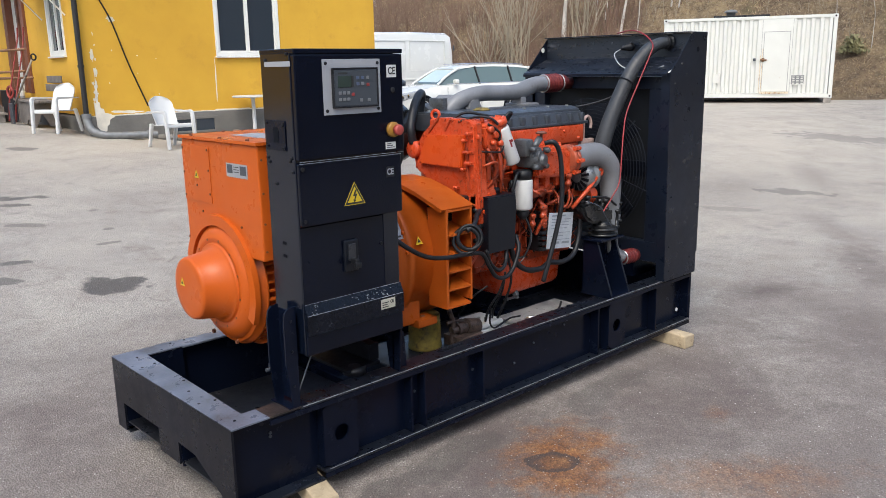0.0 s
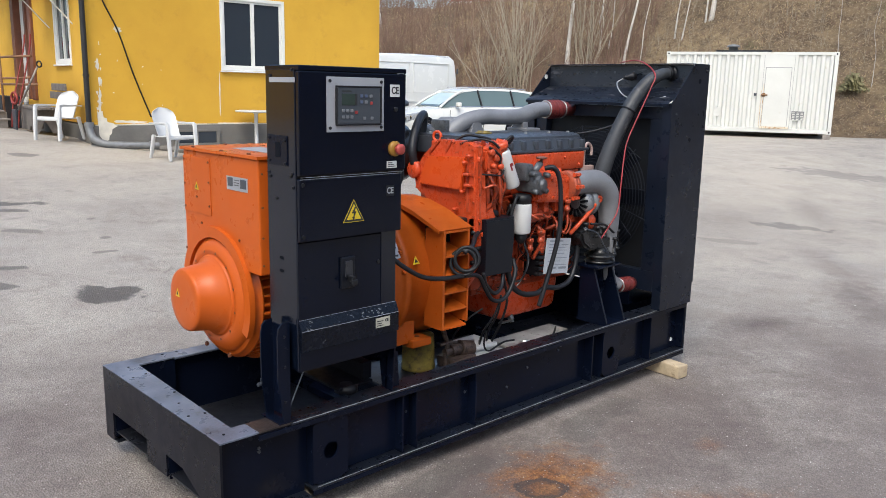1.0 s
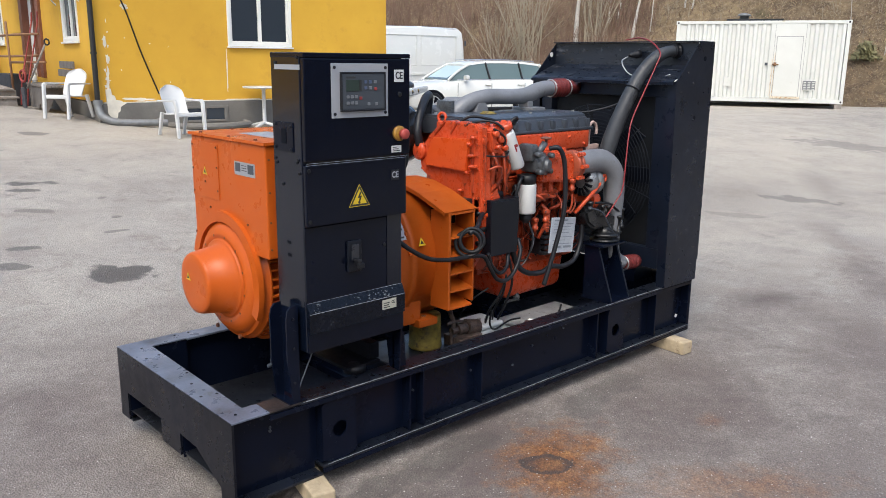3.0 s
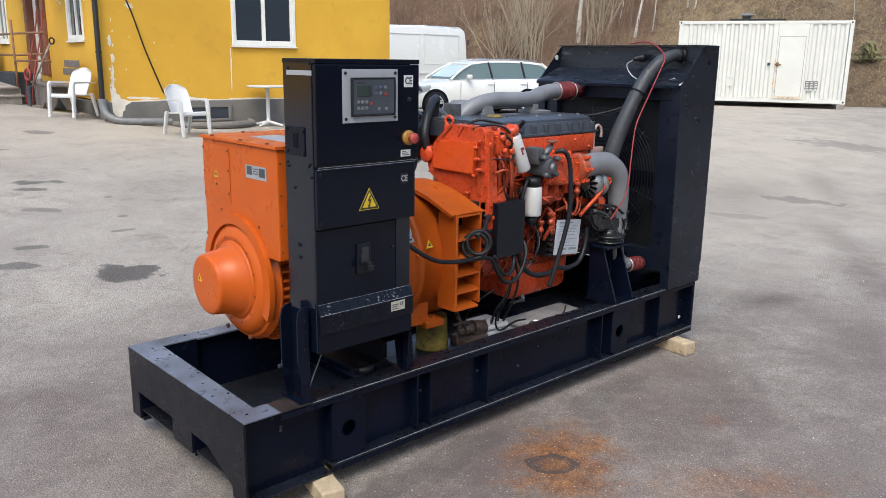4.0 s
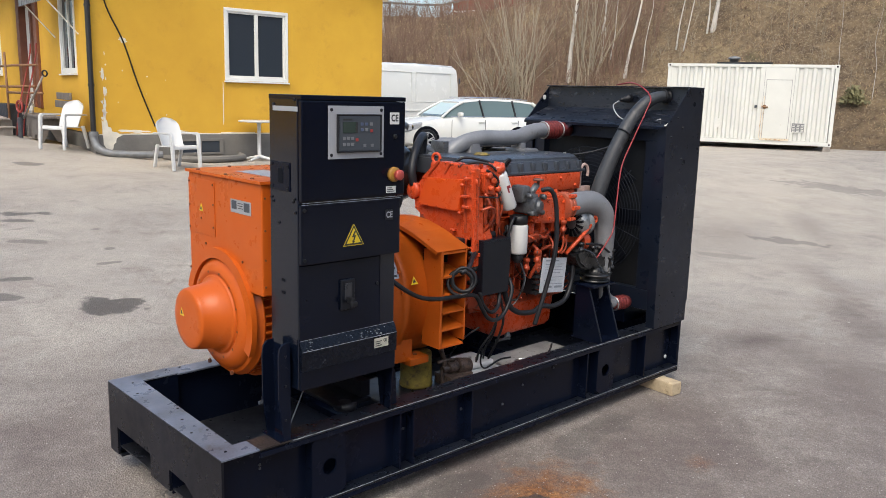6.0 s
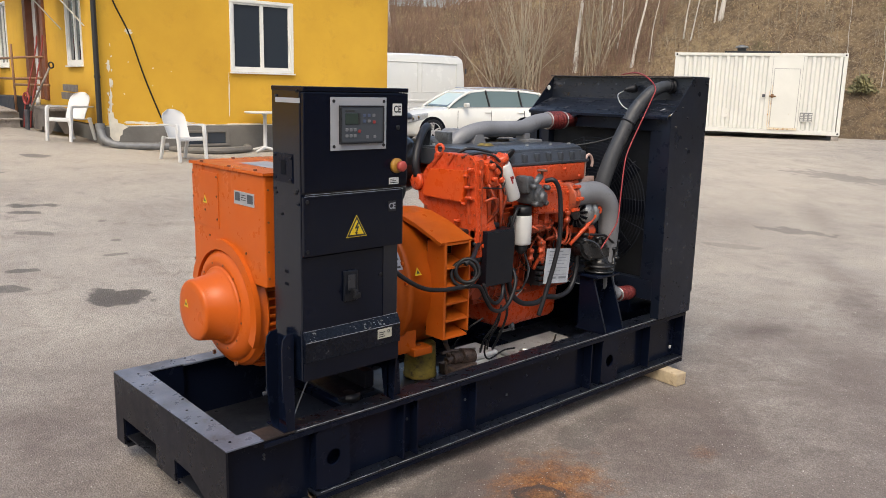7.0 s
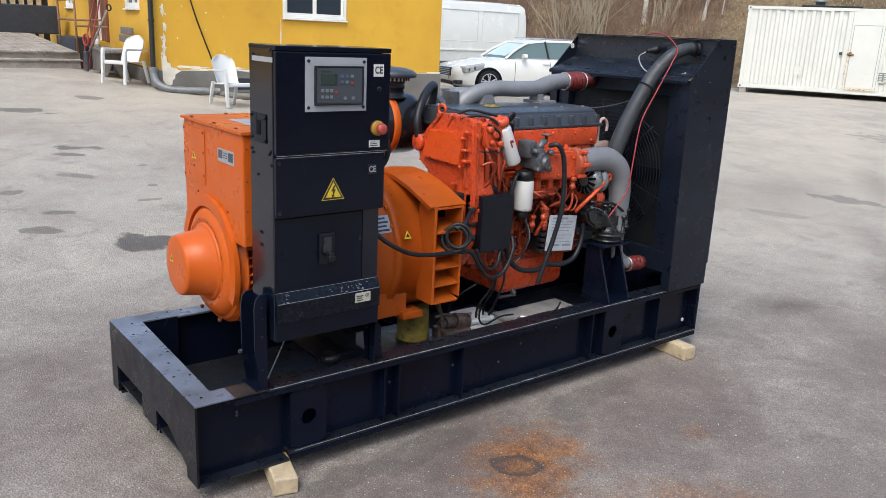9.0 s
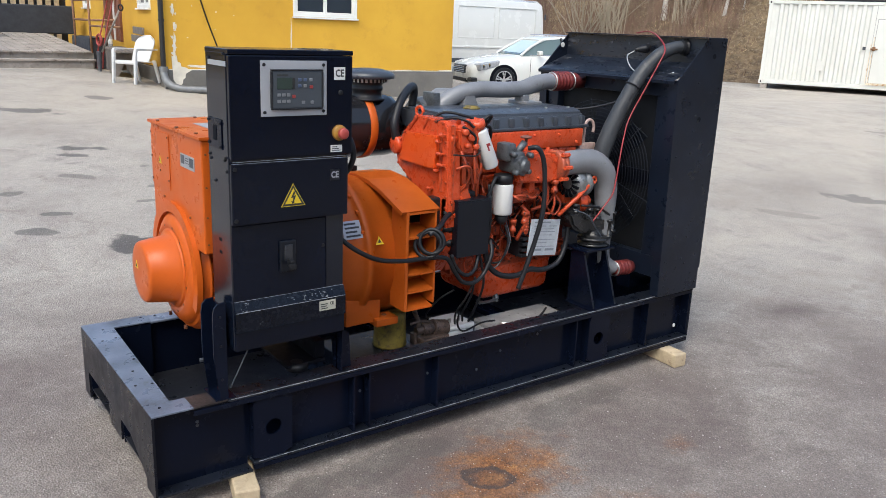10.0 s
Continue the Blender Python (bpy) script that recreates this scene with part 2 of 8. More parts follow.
wood = surface("raw_timber", (0.43, 0.345, 0.23), 0.75, vary=0.3, scale=12, grain=60, bump=0.3, dirt=(0.2, 0.14, 0.08), dirt_at=0.6)
grey_wood = surface("weathered_planks", (0.28, 0.25, 0.222), 0.8, vary=0.4, scale=3, grain=40, bump=0.35, dirt=(0.1, 0.08, 0.065), dirt_at=0.56)
bench_wood = surface("dark_weathered_planks", (0.15, 0.13, 0.115), 0.8, vary=0.35, scale=5, grain=40, bump=0.35, dirt=(0.05, 0.042, 0.036), dirt_at=0.58)
brown_wood = surface("stained_wood_frame", (0.17, 0.06, 0.03), 0.6, vary=0.25, scale=6)
plinth_mat = surface("grey_plinth", (0.16, 0.15, 0.135), 0.85, vary=0.2, scale=2.5, grain=50, bump=0.4, dirt=(0.26, 0.24, 0.2), dirt_at=0.6)
plaster_white = surface("bare_render", (0.68, 0.63, 0.53), 0.85, vary=0.15, scale=6, bump=0.4)
window_white = surface("window_paint", (0.72, 0.71, 0.67), 0.5, vary=0.06, scale=4)
tin_black = surface("black_downpipe", (0.016, 0.015, 0.015), 0.4, vary=0.3, scale=4)
charcoal = surface("charcoal_cushion", (0.028, 0.032, 0.042), 0.75, vary=0.2, scale=4)
birch_bark = surface("birch_bark", (0.5, 0.46, 0.41), 0.8, vary=0.25, scale=3, dirt=(0.07, 0.06, 0.05), dirt_at=0.58, bump=0.3)
twig = surface("bare_twigs", (0.19, 0.118, 0.082), 0.85, vary=0.4, scale=0.7, bump=0)
twig_pale = surface("pale_bare_twigs", (0.32, 0.265, 0.19), 0.85, vary=0.3, scale=0.7, bump=0)
straw = surface("dry_grass", (0.4, 0.29, 0.17), 0.9, vary=0.4, scale=0.5, bump=0)
green_bush = surface("evergreen_leaves", (0.17, 0.155, 0.07), 0.7, vary=0.35, scale=2, bump=0)
red_house_mat = surface("red_boards", (0.24, 0.05, 0.035), 0.8, vary=0.15, scale=2)
roof_mat = surface("roof_sheet", (0.09, 0.085, 0.085), 0.6, vary=0.15, scale=2)
chrome = surface("chrome", (0.7, 0.7, 0.7), 0.15, metal=1.0, vary=0.05, bump=0, spread=0.05)
lamp_glass = surface("lamp_lens", (0.35, 0.36, 0.37), 0.12, vary=0.3, scale=30, coat=0.6, spread=0.05)
fan_black = surface("fan_guard_wire", (0.008, 0.01, 0.016), 0.5, bump=0, spec=0.15)
dark_inside = surface("dark_interior", (0.005, 0.006, 0.0095), 0.8, bump=0, spec=0.1)


def glass_material(name, tint, rough=0.03):
    m, n, l, b = nodes_of(name)
    b.inputs["Base Color"].default_value = (*tint, 1)
    b.inputs["Roughness"].default_value, b.inputs["Specular IOR Level"].default_value = rough, 0.7
    wave = noise_of(n, l, 1.3, 2, n.new("ShaderNodeTexCoord").outputs["Object"])
    bump_of(n, l, b, wave, 0.05, 0.05)
    return m


window_glass = glass_material("window_glass", (0.026, 0.035, 0.048))
windscreen_glass = glass_material("windscreen_glass", windscreen_sky_reflection)
car_glass = glass_material("car_glass", (0.1, 0.14, 0.14))


def yellow_wall():
    m, n, l, b = nodes_of("yellow_render")
    co = n.new("ShaderNodeTexCoord").outputs["Object"]
    big = noise_of(n, l, 0.7, 6, co, 0.6)
    c = ramp_of(n, l, big, [(0.3, (0.56, 0.308, 0.027)), (0.7, (0.67, 0.388, 0.036))])
    fade = noise_of(n, l, 2.6, 9, co, 0.72)
    c = blend(n, l, ramp_of(n, l, fade, [(0.56, (0, 0, 0)), (0.8, (0.5, 0.5, 0.5))]), c, (0.4, 0.2, 0.03))
    l.new(c, b.inputs["Base Color"])
    b.inputs["Roughness"].default_value = 0.85
    bump_of(n, l, b, noise_of(n, l, 60, 6, co, 0.7), 0.35, 0.01)
    return m


yellow_render = yellow_wall()


# ---- ground ----
def ease(t):
    t = min(1, max(0, t))
    return t * t * (3 - 2 * t)


def ground_z(x, y):
    """The yard is level round the machine and rises gently towards the house."""
    z = 0.5 * ease((y + 0.12 * x - 2.5) / 7.5) - 0.034 * (1 - ease((math.hypot(x - 1.6, y) - 2.5) / 3))
    return z + 0.3 * ease((y - 9) / 3.5) * ease((5.5 - x) / 2.5) - 0.1 * ease((x - 7) / 4) * ease((y - 2) / 6) - 0.16 * ease((x - 7.5) / 2.5) * ease((21 - x) / 3) * ease((y - 8) / 3)


# Stains and painted shade in the asphalt: centre, half sizes, turn in degrees, strength.
SANDY = [(13.5, 4.5, 9.5, 3.6, 22, 0.6), (20, 9.5, 9, 4, 10, 0.6), (3.2, 10.2, 4.2, 3.2, 30, 0.5)]
MUDDY = [(5.9, 16.4, 1.5, 1.6, 0, 0.7), (5.6, 20.5, 1.7, 4.0, 0, 0.65), (6.6, 14.6, 1.0, 1.6, -20, 0.5)]
# Oily ground, and the machine's shade painted in along its base frame.
SOAKED_AND_SHADED = [(0.75, -0.3, 1.1, 0.55, 10, 0.6), (-0.15, 1.0, 0.55, 1.3, 8, 0.42), (2.1, -1.5, 3.6, 2.1, 20, 0.62), (1.5, -0.35, 2.3, 0.6, 5, 0.6), (3.9, -0.9, 1.5, 0.7, 40, 0.45), (6.0, -1.0, 2.0, 0.8, 30, 0.4), (3.3, -2.2, 1.2, 0.7, 10, 0.5), (0.2, 1.7, 1.4, 0.5, 10, 0.4), (-0.9, -0.3, 1.2, 0.6, 15, 0.55), (-1.2, 0.6, 1.7, 1.3, 30, 0.5), (4.5, 0.12, 0.42, 0.2, -20, 0.7), (5.9, -0.1, 0.9, 0.3, 30, 0.55), (8.5, 2.6, 1.8, 0.8, 20, 0.3), (0.8, 2.2, 1.8, 0.9, -20, 0.35), (2.4, -0.75, 0.5, 0.22, 30, 0.5), (7.2, 0.7, 1.1, 0.25, 40, 0.4), (10.5, 2.2, 1.6, 0.3, 30, 0.35), (0.5, 8.2, 1.2, 0.5, -20, 0.3)]
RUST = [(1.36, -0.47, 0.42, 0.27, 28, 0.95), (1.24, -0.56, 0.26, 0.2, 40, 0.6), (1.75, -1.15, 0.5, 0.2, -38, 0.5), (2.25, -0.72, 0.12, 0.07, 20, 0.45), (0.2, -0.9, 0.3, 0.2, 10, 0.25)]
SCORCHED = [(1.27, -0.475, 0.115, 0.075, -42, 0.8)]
# Dark spots; the long thin ones beside the frame paint its shade.
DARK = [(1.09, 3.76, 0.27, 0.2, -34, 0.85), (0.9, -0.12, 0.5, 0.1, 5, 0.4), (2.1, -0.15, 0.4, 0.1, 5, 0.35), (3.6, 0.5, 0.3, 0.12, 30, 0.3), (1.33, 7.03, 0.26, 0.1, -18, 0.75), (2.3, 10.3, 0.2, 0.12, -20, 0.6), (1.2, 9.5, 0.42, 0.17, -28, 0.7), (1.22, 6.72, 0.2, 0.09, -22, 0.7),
        (0.36, 4.35, 0.14, 0.09, -20, 0.65), (9.08, 1.9, 0.2, 0.42, 20, 0.5), (15.4, 3.7, 0.5, 1.1, 20, 0.4), (1.05, 5.9, 0.16, 0.08, -20, 0.5), (0.6, 4.78, 0.14, 0.06, -15, 0.65), (1.45, 4.9, 0.1, 0.04, 0, 0.6), (1.6, 5.35, 0.05, 0.04, 0, 0.6), (0.35, 5.5, 0.12, 0.08, -10, 0.6), (1.75, 6.1, 0.05, 0.04, 0, 0.5), (7.4, 1.9, 0.12, 0.3, 25, 0.3)]


def asphalt_material():
    m, n, l, b = nodes_of("worn_asphalt")
    co = n.new("ShaderNodeTexCoord").outputs["Object"]

    def cells(scale, output="Distance"):
        v = n.new("ShaderNodeTexVoronoi")
        v.inputs["Scale"].default_value = scale
        l.new(co, v.inputs["Vector"])
        return v.outputs["Distance"], v.outputs["Color"]

    big = noise_of(n, l, 0.22, 6, co, 0.6)
    mid = noise_of(n, l, 1.2, 9, co, 0.68, 0.6)
    c = ramp_of(n, l, big, [(0.3, (0.3, 0.276, 0.248)), (0.7, (0.412, 0.378, 0.334))])
    c = blend(n, l, ramp_of(n, l, mid, [(0.45, (0, 0, 0)), (0.7, (0.5, 0.5, 0.5))]), c, (0.165, 0.135, 0.125))
    c = blend(n, l, ramp_of(n, l, noise_of(n, l, 3.4, 10, co, 0.75, 0.8), [(0.53, (0, 0, 0)), (0.66, (0.45, 0.45, 0.45))]), c, (0.14, 0.118, 0.108))
    c = blend(n, l, ramp_of(n, l, noise_of(n, l, 0.75, 7, co, 0.7, 1.2), [(0.56, (0, 0, 0)), (0.7, (0.42, 0.42, 0.42))]), c, (0.43, 0.41, 0.375))
    # the aggregate: dark binder, stones of many greys, and a few pale ones standing out
    d1, k1 = cells(115)
    c = blend(n, l, 0.4, c, ramp_of(n, l, k1, [(0.1, (0.5, 0.48, 0.47)), (0.55, (0.98, 0.97, 0.95)), (0.97, (1.75, 1.72, 1.66))]), "MULTIPLY")
    c = blend(n, l, ramp_of(n, l, d1, [(0.42, (0, 0, 0)), (0.75, (0.4, 0.4, 0.4))]), c, (0.1, 0.09, 0.085))
    fine = noise_of(n, l, 260, 3, co, 0.7)
    c = blend(n, l, 0.3, c, ramp_of(n, l, fine, [(0.32, (0.5, 0.5, 0.5)), (0.68, (1.5, 1.5, 1.5))]), "MULTIPLY")
    crumbs = noise_of(n, l, 24, 7, co, 0.72)
    c = blend(n, l, ramp_of(n, l, crumbs, [(0.6, (0, 0, 0)), (0.7, (0.45, 0.45, 0.45))]), c, (0.36, 0.32, 0.275))
    c = blend(n, l, ramp_of(n, l, noise_of(n, l, 17, 7, co, 0.75), [(0.6, (0, 0, 0)), (0.68, (0.5, 0.5, 0.5))]), c, (0.13, 0.11, 0.1))

    def patch(x, y, rx, ry, turn, warp):
        mp = n.new("ShaderNodeMapping")
        mp.vector_type = "TEXTURE"
        mp.inputs["Location"].default_value = (x, y, 0)
        mp.inputs["Rotation"].default_value = (0, 0, radians(turn))
        mp.inputs["Scale"].default_value = (rx, ry, 50)
        l.new(co, mp.inputs["Vector"])
        d = n.new("ShaderNodeVectorMath")
        d.operation = "LENGTH"
        l.new(mp.outputs[0], d.inputs[0])
        a = n.new("ShaderNodeMath")
        a.operation = "MULTIPLY_ADD"
        l.new(warp, a.inputs[0])
        a.inputs[1].default_value = 2.6
        l.new(d.outputs["Value"], a.inputs[2])
        return a.outputs[0]

    warp = noise_of(n, l, 6.5, 9, co, 0.7)
    lobes = noise_of(n, l, 4.0, 3, co, 0.5)
    slow = blend(n, l, 0.5, noise_of(n, l, 1.7, 7, co, 0.55), noise_of(n, l, 9, 8, co, 0.75))

    def mask(p, lo, hi, w=warp):
        return ramp_of(n, l, half(n, l, patch(*p[:5], w)), [(lo, (p[5],) * 3), (hi, (0, 0, 0))])

    for p in SANDY:
        c = blend(n, l, mask(p, 0.5, 1.12, slow), c, (0.5, 0.445, 0.362))
    for p in MUDDY:
        c = blend(n, l, mask(p, 0.6, 1.05, slow), c, (0.2, 0.152, 0.108))
    for p in SOAKED_AND_SHADED:
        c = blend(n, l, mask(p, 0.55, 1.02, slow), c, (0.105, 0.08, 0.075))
    rusty = ramp_of(n, l, noise_of(n, l, 15, 8, co, 0.75), [(0.35, (0.09, 0.05, 0.036)), (0.5, (0.21, 0.092, 0.036)), (0.68, (0.31, 0.155, 0.06))])
    grain = ramp_of(n, l, k1, [(0.1, (0.6, 0.6, 0.6)), (0.6, (1.0, 1.0, 1.0)), (0.97, (1.5, 1.5, 1.5))])
    rusty = blend(n, l, 0.8, rusty, grain, "MULTIPLY")
    for p in RUST:
        c = blend(n, l, mask(p, 0.62, 0.98), c, rusty)
    for p in SCORCHED:
        near_ring = half(n, l, patch(*p[:5], warp))
        c = blend(n, l, ramp_of(n, l, near_ring, [(0.68, (0.3, 0.3, 0.3)), (0.84, (p[5],) * 3), (0.96, (p[5],) * 3), (1.0, (0, 0, 0))]), c, (0.045, 0.042, 0.046))
    wet_and_shade = None
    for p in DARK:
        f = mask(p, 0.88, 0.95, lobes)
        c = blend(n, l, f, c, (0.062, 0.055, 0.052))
        wet_and_shade = f if wet_and_shade is None else blend(n, l, 1.0, wet_and_shade, f, "LIGHTEN")
    d2, k2 = cells(55)
    near = ramp_of(n, l, d2, [(0.16, (1, 1, 1)), (0.24, (0, 0, 0))])
    some = ramp_of(n, l, k2, [(0.6, (0, 0, 0)), (0.72, (0.6, 0.6, 0.6))])
    c = blend(n, l, blend(n, l, 1.0, near, some, "MULTIPLY"), c, (0.46, 0.435, 0.4))
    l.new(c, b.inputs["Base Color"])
    l.new(ramp_of(n, l, wet_and_shade, [(0.0, (0.86,) * 3), (1.0, (0.5,) * 3)]), b.inputs["Roughness"])
    b.inputs["Specular IOR Level"].default_value = 0.3
    bump_of(n, l, b, blend(n, l, 0.5, d1, crumbs), 0.7, 0.012)
    return m


def half(n, l, v):
    a = n.new("ShaderNodeMath")
    a.operation = "MULTIPLY"
    l.new(v, a.inputs[0])
    a.inputs[1].default_value = 0.4
    return a.outputs[0]


asphalt = asphalt_material()
bm = bmesh.new()
xs = [-900, -300, -100, -40, -20] + [-12 + i for i in range(45)] + [40, 60, 100, 300, 900]
ys = [-900, -300, -100, -40, -20] + [-12 + i * 0.75 for i in range(54)] + [36, 60, 100, 300, 900]
grid = [[bm.verts.new((x, y, ground_z(x, y))) for y in ys] for x in xs]
for i in range(len(xs) - 1):
    for j in range(len(ys) - 1):
        bm.faces.new((grid[i][j], grid[i + 1][j], grid[i + 1][j + 1], grid[i][j + 1]))
own("ground", bm, asphalt, "worn grey asphalt yard with rust and oil stains, and shade painted beside the machine", "ground", kind="structure", smooth=60)

# ---- hillside ----
HILL_N, HILL_U, HILL_BASE = Vector((0.93, 0.37, 0)), Vector((-0.37, 0.93, 0)), 27.6


def hill_z(s, d):
    """Height of the bank at s metres along its foot and d metres in from it."""
    crest = 5.5 + 0.13 * min(24, max(0, 18 - s))
    t = min(1.0, max(0.0, d / 11.0))
    z = crest * (t * t * (3 - 2 * t) * 0.5 + t * 0.5)
    bumps = noise.noise((s * 0.25, d * 0.25, 3)) * 0.5 + noise.noise((s * 0.9, d * 0.9, 7)) * 0.16
    return 0.5 + z + bumps * min(1, d / 2.0) + max(0, d - 11) * 0.03


def hill_point(s, d, up=0.0):
    p = HILL_N * (HILL_BASE + d) + HILL_U * s
    p.z = hill_z(s, d) + up
    return p


def hill_material():
    m, n, l, b = nodes_of("dry_bank")
    co = n.new("ShaderNodeTexCoord").outputs["Object"]
    c = ramp_of(n, l, noise_of(n, l, 0.28, 8, co, 0.68), [(0.3, (0.155, 0.105, 0.062)), (0.5, (0.265, 0.187, 0.103)), (0.72, (0.4, 0.3, 0.165))])
    c = blend(n, l, ramp_of(n, l, noise_of(n, l, 2.2, 9, co, 0.75), [(0.4, (0, 0, 0)), (0.62, (0.8, 0.8, 0.8))]), c, (0.092, 0.06, 0.036))
    c = blend(n, l, ramp_of(n, l, noise_of(n, l, 9, 6, co, 0.8), [(0.52, (0, 0, 0)), (0.62, (0.7, 0.7, 0.7))]), c, (0.42, 0.33, 0.22))
    c = blend(n, l, ramp_of(n, l, noise_of(n, l, 0.5, 5, co), [(0.62, (0, 0, 0)), (0.75, (0.5, 0.5, 0.5))]), c, (0.09, 0.095, 0.035))
    l.new(c, b.inputs["Base Color"])
    b.inputs["Roughness"].default_value = 0.95
    bump_of(n, l, b, noise_of(n, l, 5, 9, co, 0.8), 1.0, 0.25)
    return m


bank = hill_material()
bm = bmesh.new()
ss = [-120, -80] + [-50 + i * 0.9 for i in range(112)] + [70, 110]
ds = [-0.6] + [i * 0.5 for i in range(30)] + [18, 26, 50]
rows = [[bm.verts.new(hill_point(s, d) if d >= 0 else HILL_N * (HILL_BASE + d) + HILL_U * s + Vector((0, 0, 0.3))) for d in ds] for s in ss]
for i in range(len(ss) - 1):
    for j in range(len(ds) - 1):
        bm.faces.new((rows[i][j], rows[i][j + 1], rows[i + 1][j + 1], rows[i + 1][j]))
bmesh.ops.recalc_face_normals(bm, faces=bm.faces)
own("hillside", bm, bank, "steep brown bank of dry grass and scrub", "hillside", kind="structure", smooth=80)

# an unseen bank, added behind the camera to block the low sky
bm = bmesh.new()
us = [-40 + i * 2 for i in range(46)]
ks = [0, 0.7, 1.5, 2.5, 3.5, 5, 7, 10, 16]
rows = [[bm.verts.new((u, -7.5 - k, -0.2 + 6.5 * ease(k / 7) + noise.noise((u * 0.3, k * 0.4, 5)) * 0.8 * min(1, k))) for k in ks] for u in us]
for i in range(len(us) - 1):
    for j in range(len(ks) - 1):
        bm.faces.new((rows[i][j], rows[i][j + 1], rows[i + 1][j + 1], rows[i + 1][j]))
bmesh.ops.recalc_face_normals(bm, faces=bm.faces)
own("unseen_sky_blocker", bm, bank, "unseen brown bank added to block the low sky", "hillside", kind="structure", smooth=80)

rnd = random.Random(77)
verts, faces = [], []
for i in range(900):
    x, y = rnd.uniform(-2.5, 6), rnd.uniform(-2.6, 6)
    if -0.1 < x < 3.3 and -0.1 < y < 1.2:
        continue
    r, z, k = rnd.uniform(0.002, 0.006) * (2 if rnd.random() < 0.06 else 1), ground_z(x, y), len(verts)
    a = rnd.uniform(0, 6.28)
    verts += [(x + r * math.cos(a + q * 1.26) * rnd.uniform(0.7, 1.2), y + r * math.sin(a + q * 1.26) * rnd.uniform(0.7, 1.2), z - 0.001) for q in range(5)] + [(x, y, z + r * 0.9)]
    faces += [(k + q, k + (q + 1) % 5, k + 5) for q in range(5)]
me = bpy.data.meshes.new("loose_grit")
me.from_pydata(verts, [], faces)
me.materials.append(surface("pale_grit", (0.36, 0.34, 0.31), 0.8, vary=0.4, scale=2))
tagged(new("loose_grit", me), "pale loose grit on the asphalt", "grit", kind="stuff")

# ---- yellow house ----
HOUSE = pose(3.63, 11.15, 0, 0, 0, -4.0)


def at_house(vs_bm):
    bmesh.ops.transform(vs_bm, matrix=HOUSE, verts=vs_bm.verts)
    return vs_bm


house = thing("yellow_house", "yellow rendered house with a grey plinth and white windows", "house", (3.63, 11.15, 0.55), -4.0)
L, D, T, TOP = 5.71, 13.0, 0.3, 4.0


def holed_wall(u1, z0, z1, holes, thick, along_x):
    """One mesh: a wall with rectangular openings (u0, u1, z0, z1) through it."""
    b = bmesh.new()
    us = sorted({0.0 if along_x else T, u1, *[h[0] for h in holes], *[h[1] for h in holes]})
    zs = sorted({z0, z1, *[h[2] for h in holes], *[h[3] for h in holes]})
    seen = {}

    def vert(i, j, k):
        if (i, j, k) not in seen:
            u, v, z = us[i], k * thick, zs[j]
            seen[i, j, k] = b.verts.new((u, v, z) if along_x else (v, u, z))
        return seen[i, j, k]

    def solid(i, j):
        if not (0 <= i < len(us) - 1 and 0 <= j < len(zs) - 1):
            return False
        cu, cz = (us[i] + us[i + 1]) / 2, (zs[j] + zs[j + 1]) / 2
        return not any(h[0] < cu < h[1] and h[2] < cz < h[3] for h in holes)
    for i in range(len(us) - 1):
        for j in range(len(zs) - 1):
            if not solid(i, j):
                continue
            for k in (0, 1):
                b.faces.new((vert(i, j, k), vert(i + 1, j, k), vert(i + 1, j + 1, k), vert(i, j + 1, k)))
            for di, dj, p, q in ((-1, 0, (i, j), (i, j + 1)), (1, 0, (i + 1, j), (i + 1, j + 1)), (0, -1, (i, j), (i + 1, j)), (0, 1, (i, j + 1), (i + 1, j + 1))):
                if not solid(i + di, j + dj):
                    b.faces.new((vert(*p, 0), vert(*q, 0), vert(*q, 1), vert(*p, 1)))
    bmesh.ops.recalc_face_normals(b, faces=b.faces)
    return b


FRONT = [(2.28, 3.55, 1.92, 3.2)]
SIDE = [(0.86, 1.84, 1.96, 3.4), (3.35, 5.0, 1.3, 3.5), (6.9, 7.9, 1.96, 3.4)]
part("front_wall", at_house(holed_wall(L, 0.98, TOP, FRONT, T, True)), yellow_render, house)
part("side_wall", at_house(holed_wall(D, 0.98, TOP, SIDE, T, False)), yellow_render, house)
bm = bmesh.new()
box(bm, (L - T, T, 0.98), (L, D, TOP))
part("right_wall", at_house(bm), yellow_render, house)
bm = bmesh.new()
box(bm, (T, D - T, 0.98), (L - T, D, TOP))
part("back_wall", at_house(bm), yellow_render, house)
bm = bmesh.new()
box(bm, (-0.03, -0.03, -0.2), (L + 0.03, 0.3, 0.96), 0.01)
box(bm, (-0.03, 0.3, -0.2), (0.3, D, 0.96), 0.01)
box(bm, (L - 0.3, 0.3, -0.2), (L + 0.03, D, 0.96), 0.01)
part("plinth", at_house(bm), plinth_mat, house, "grey rendered plinth")
bm = bmesh.new()
rnd = random.Random(4)
u = 0.05
while u < L:
    w = rnd.uniform(0.15, 0.5)
    h = rnd.uniform(0.012, 0.032)
    box(bm, (u, -0.026, 0.962), (min(u + w, L), 0.0, 0.962 + h), 0.004, 1)
    u += w
part("plaster_edge", at_house(bm), plaster_white, house, "chipped white edge above the plinth")
# bare patches where the render has come off, by the corner and round the cable hole
bm = bmesh.new()
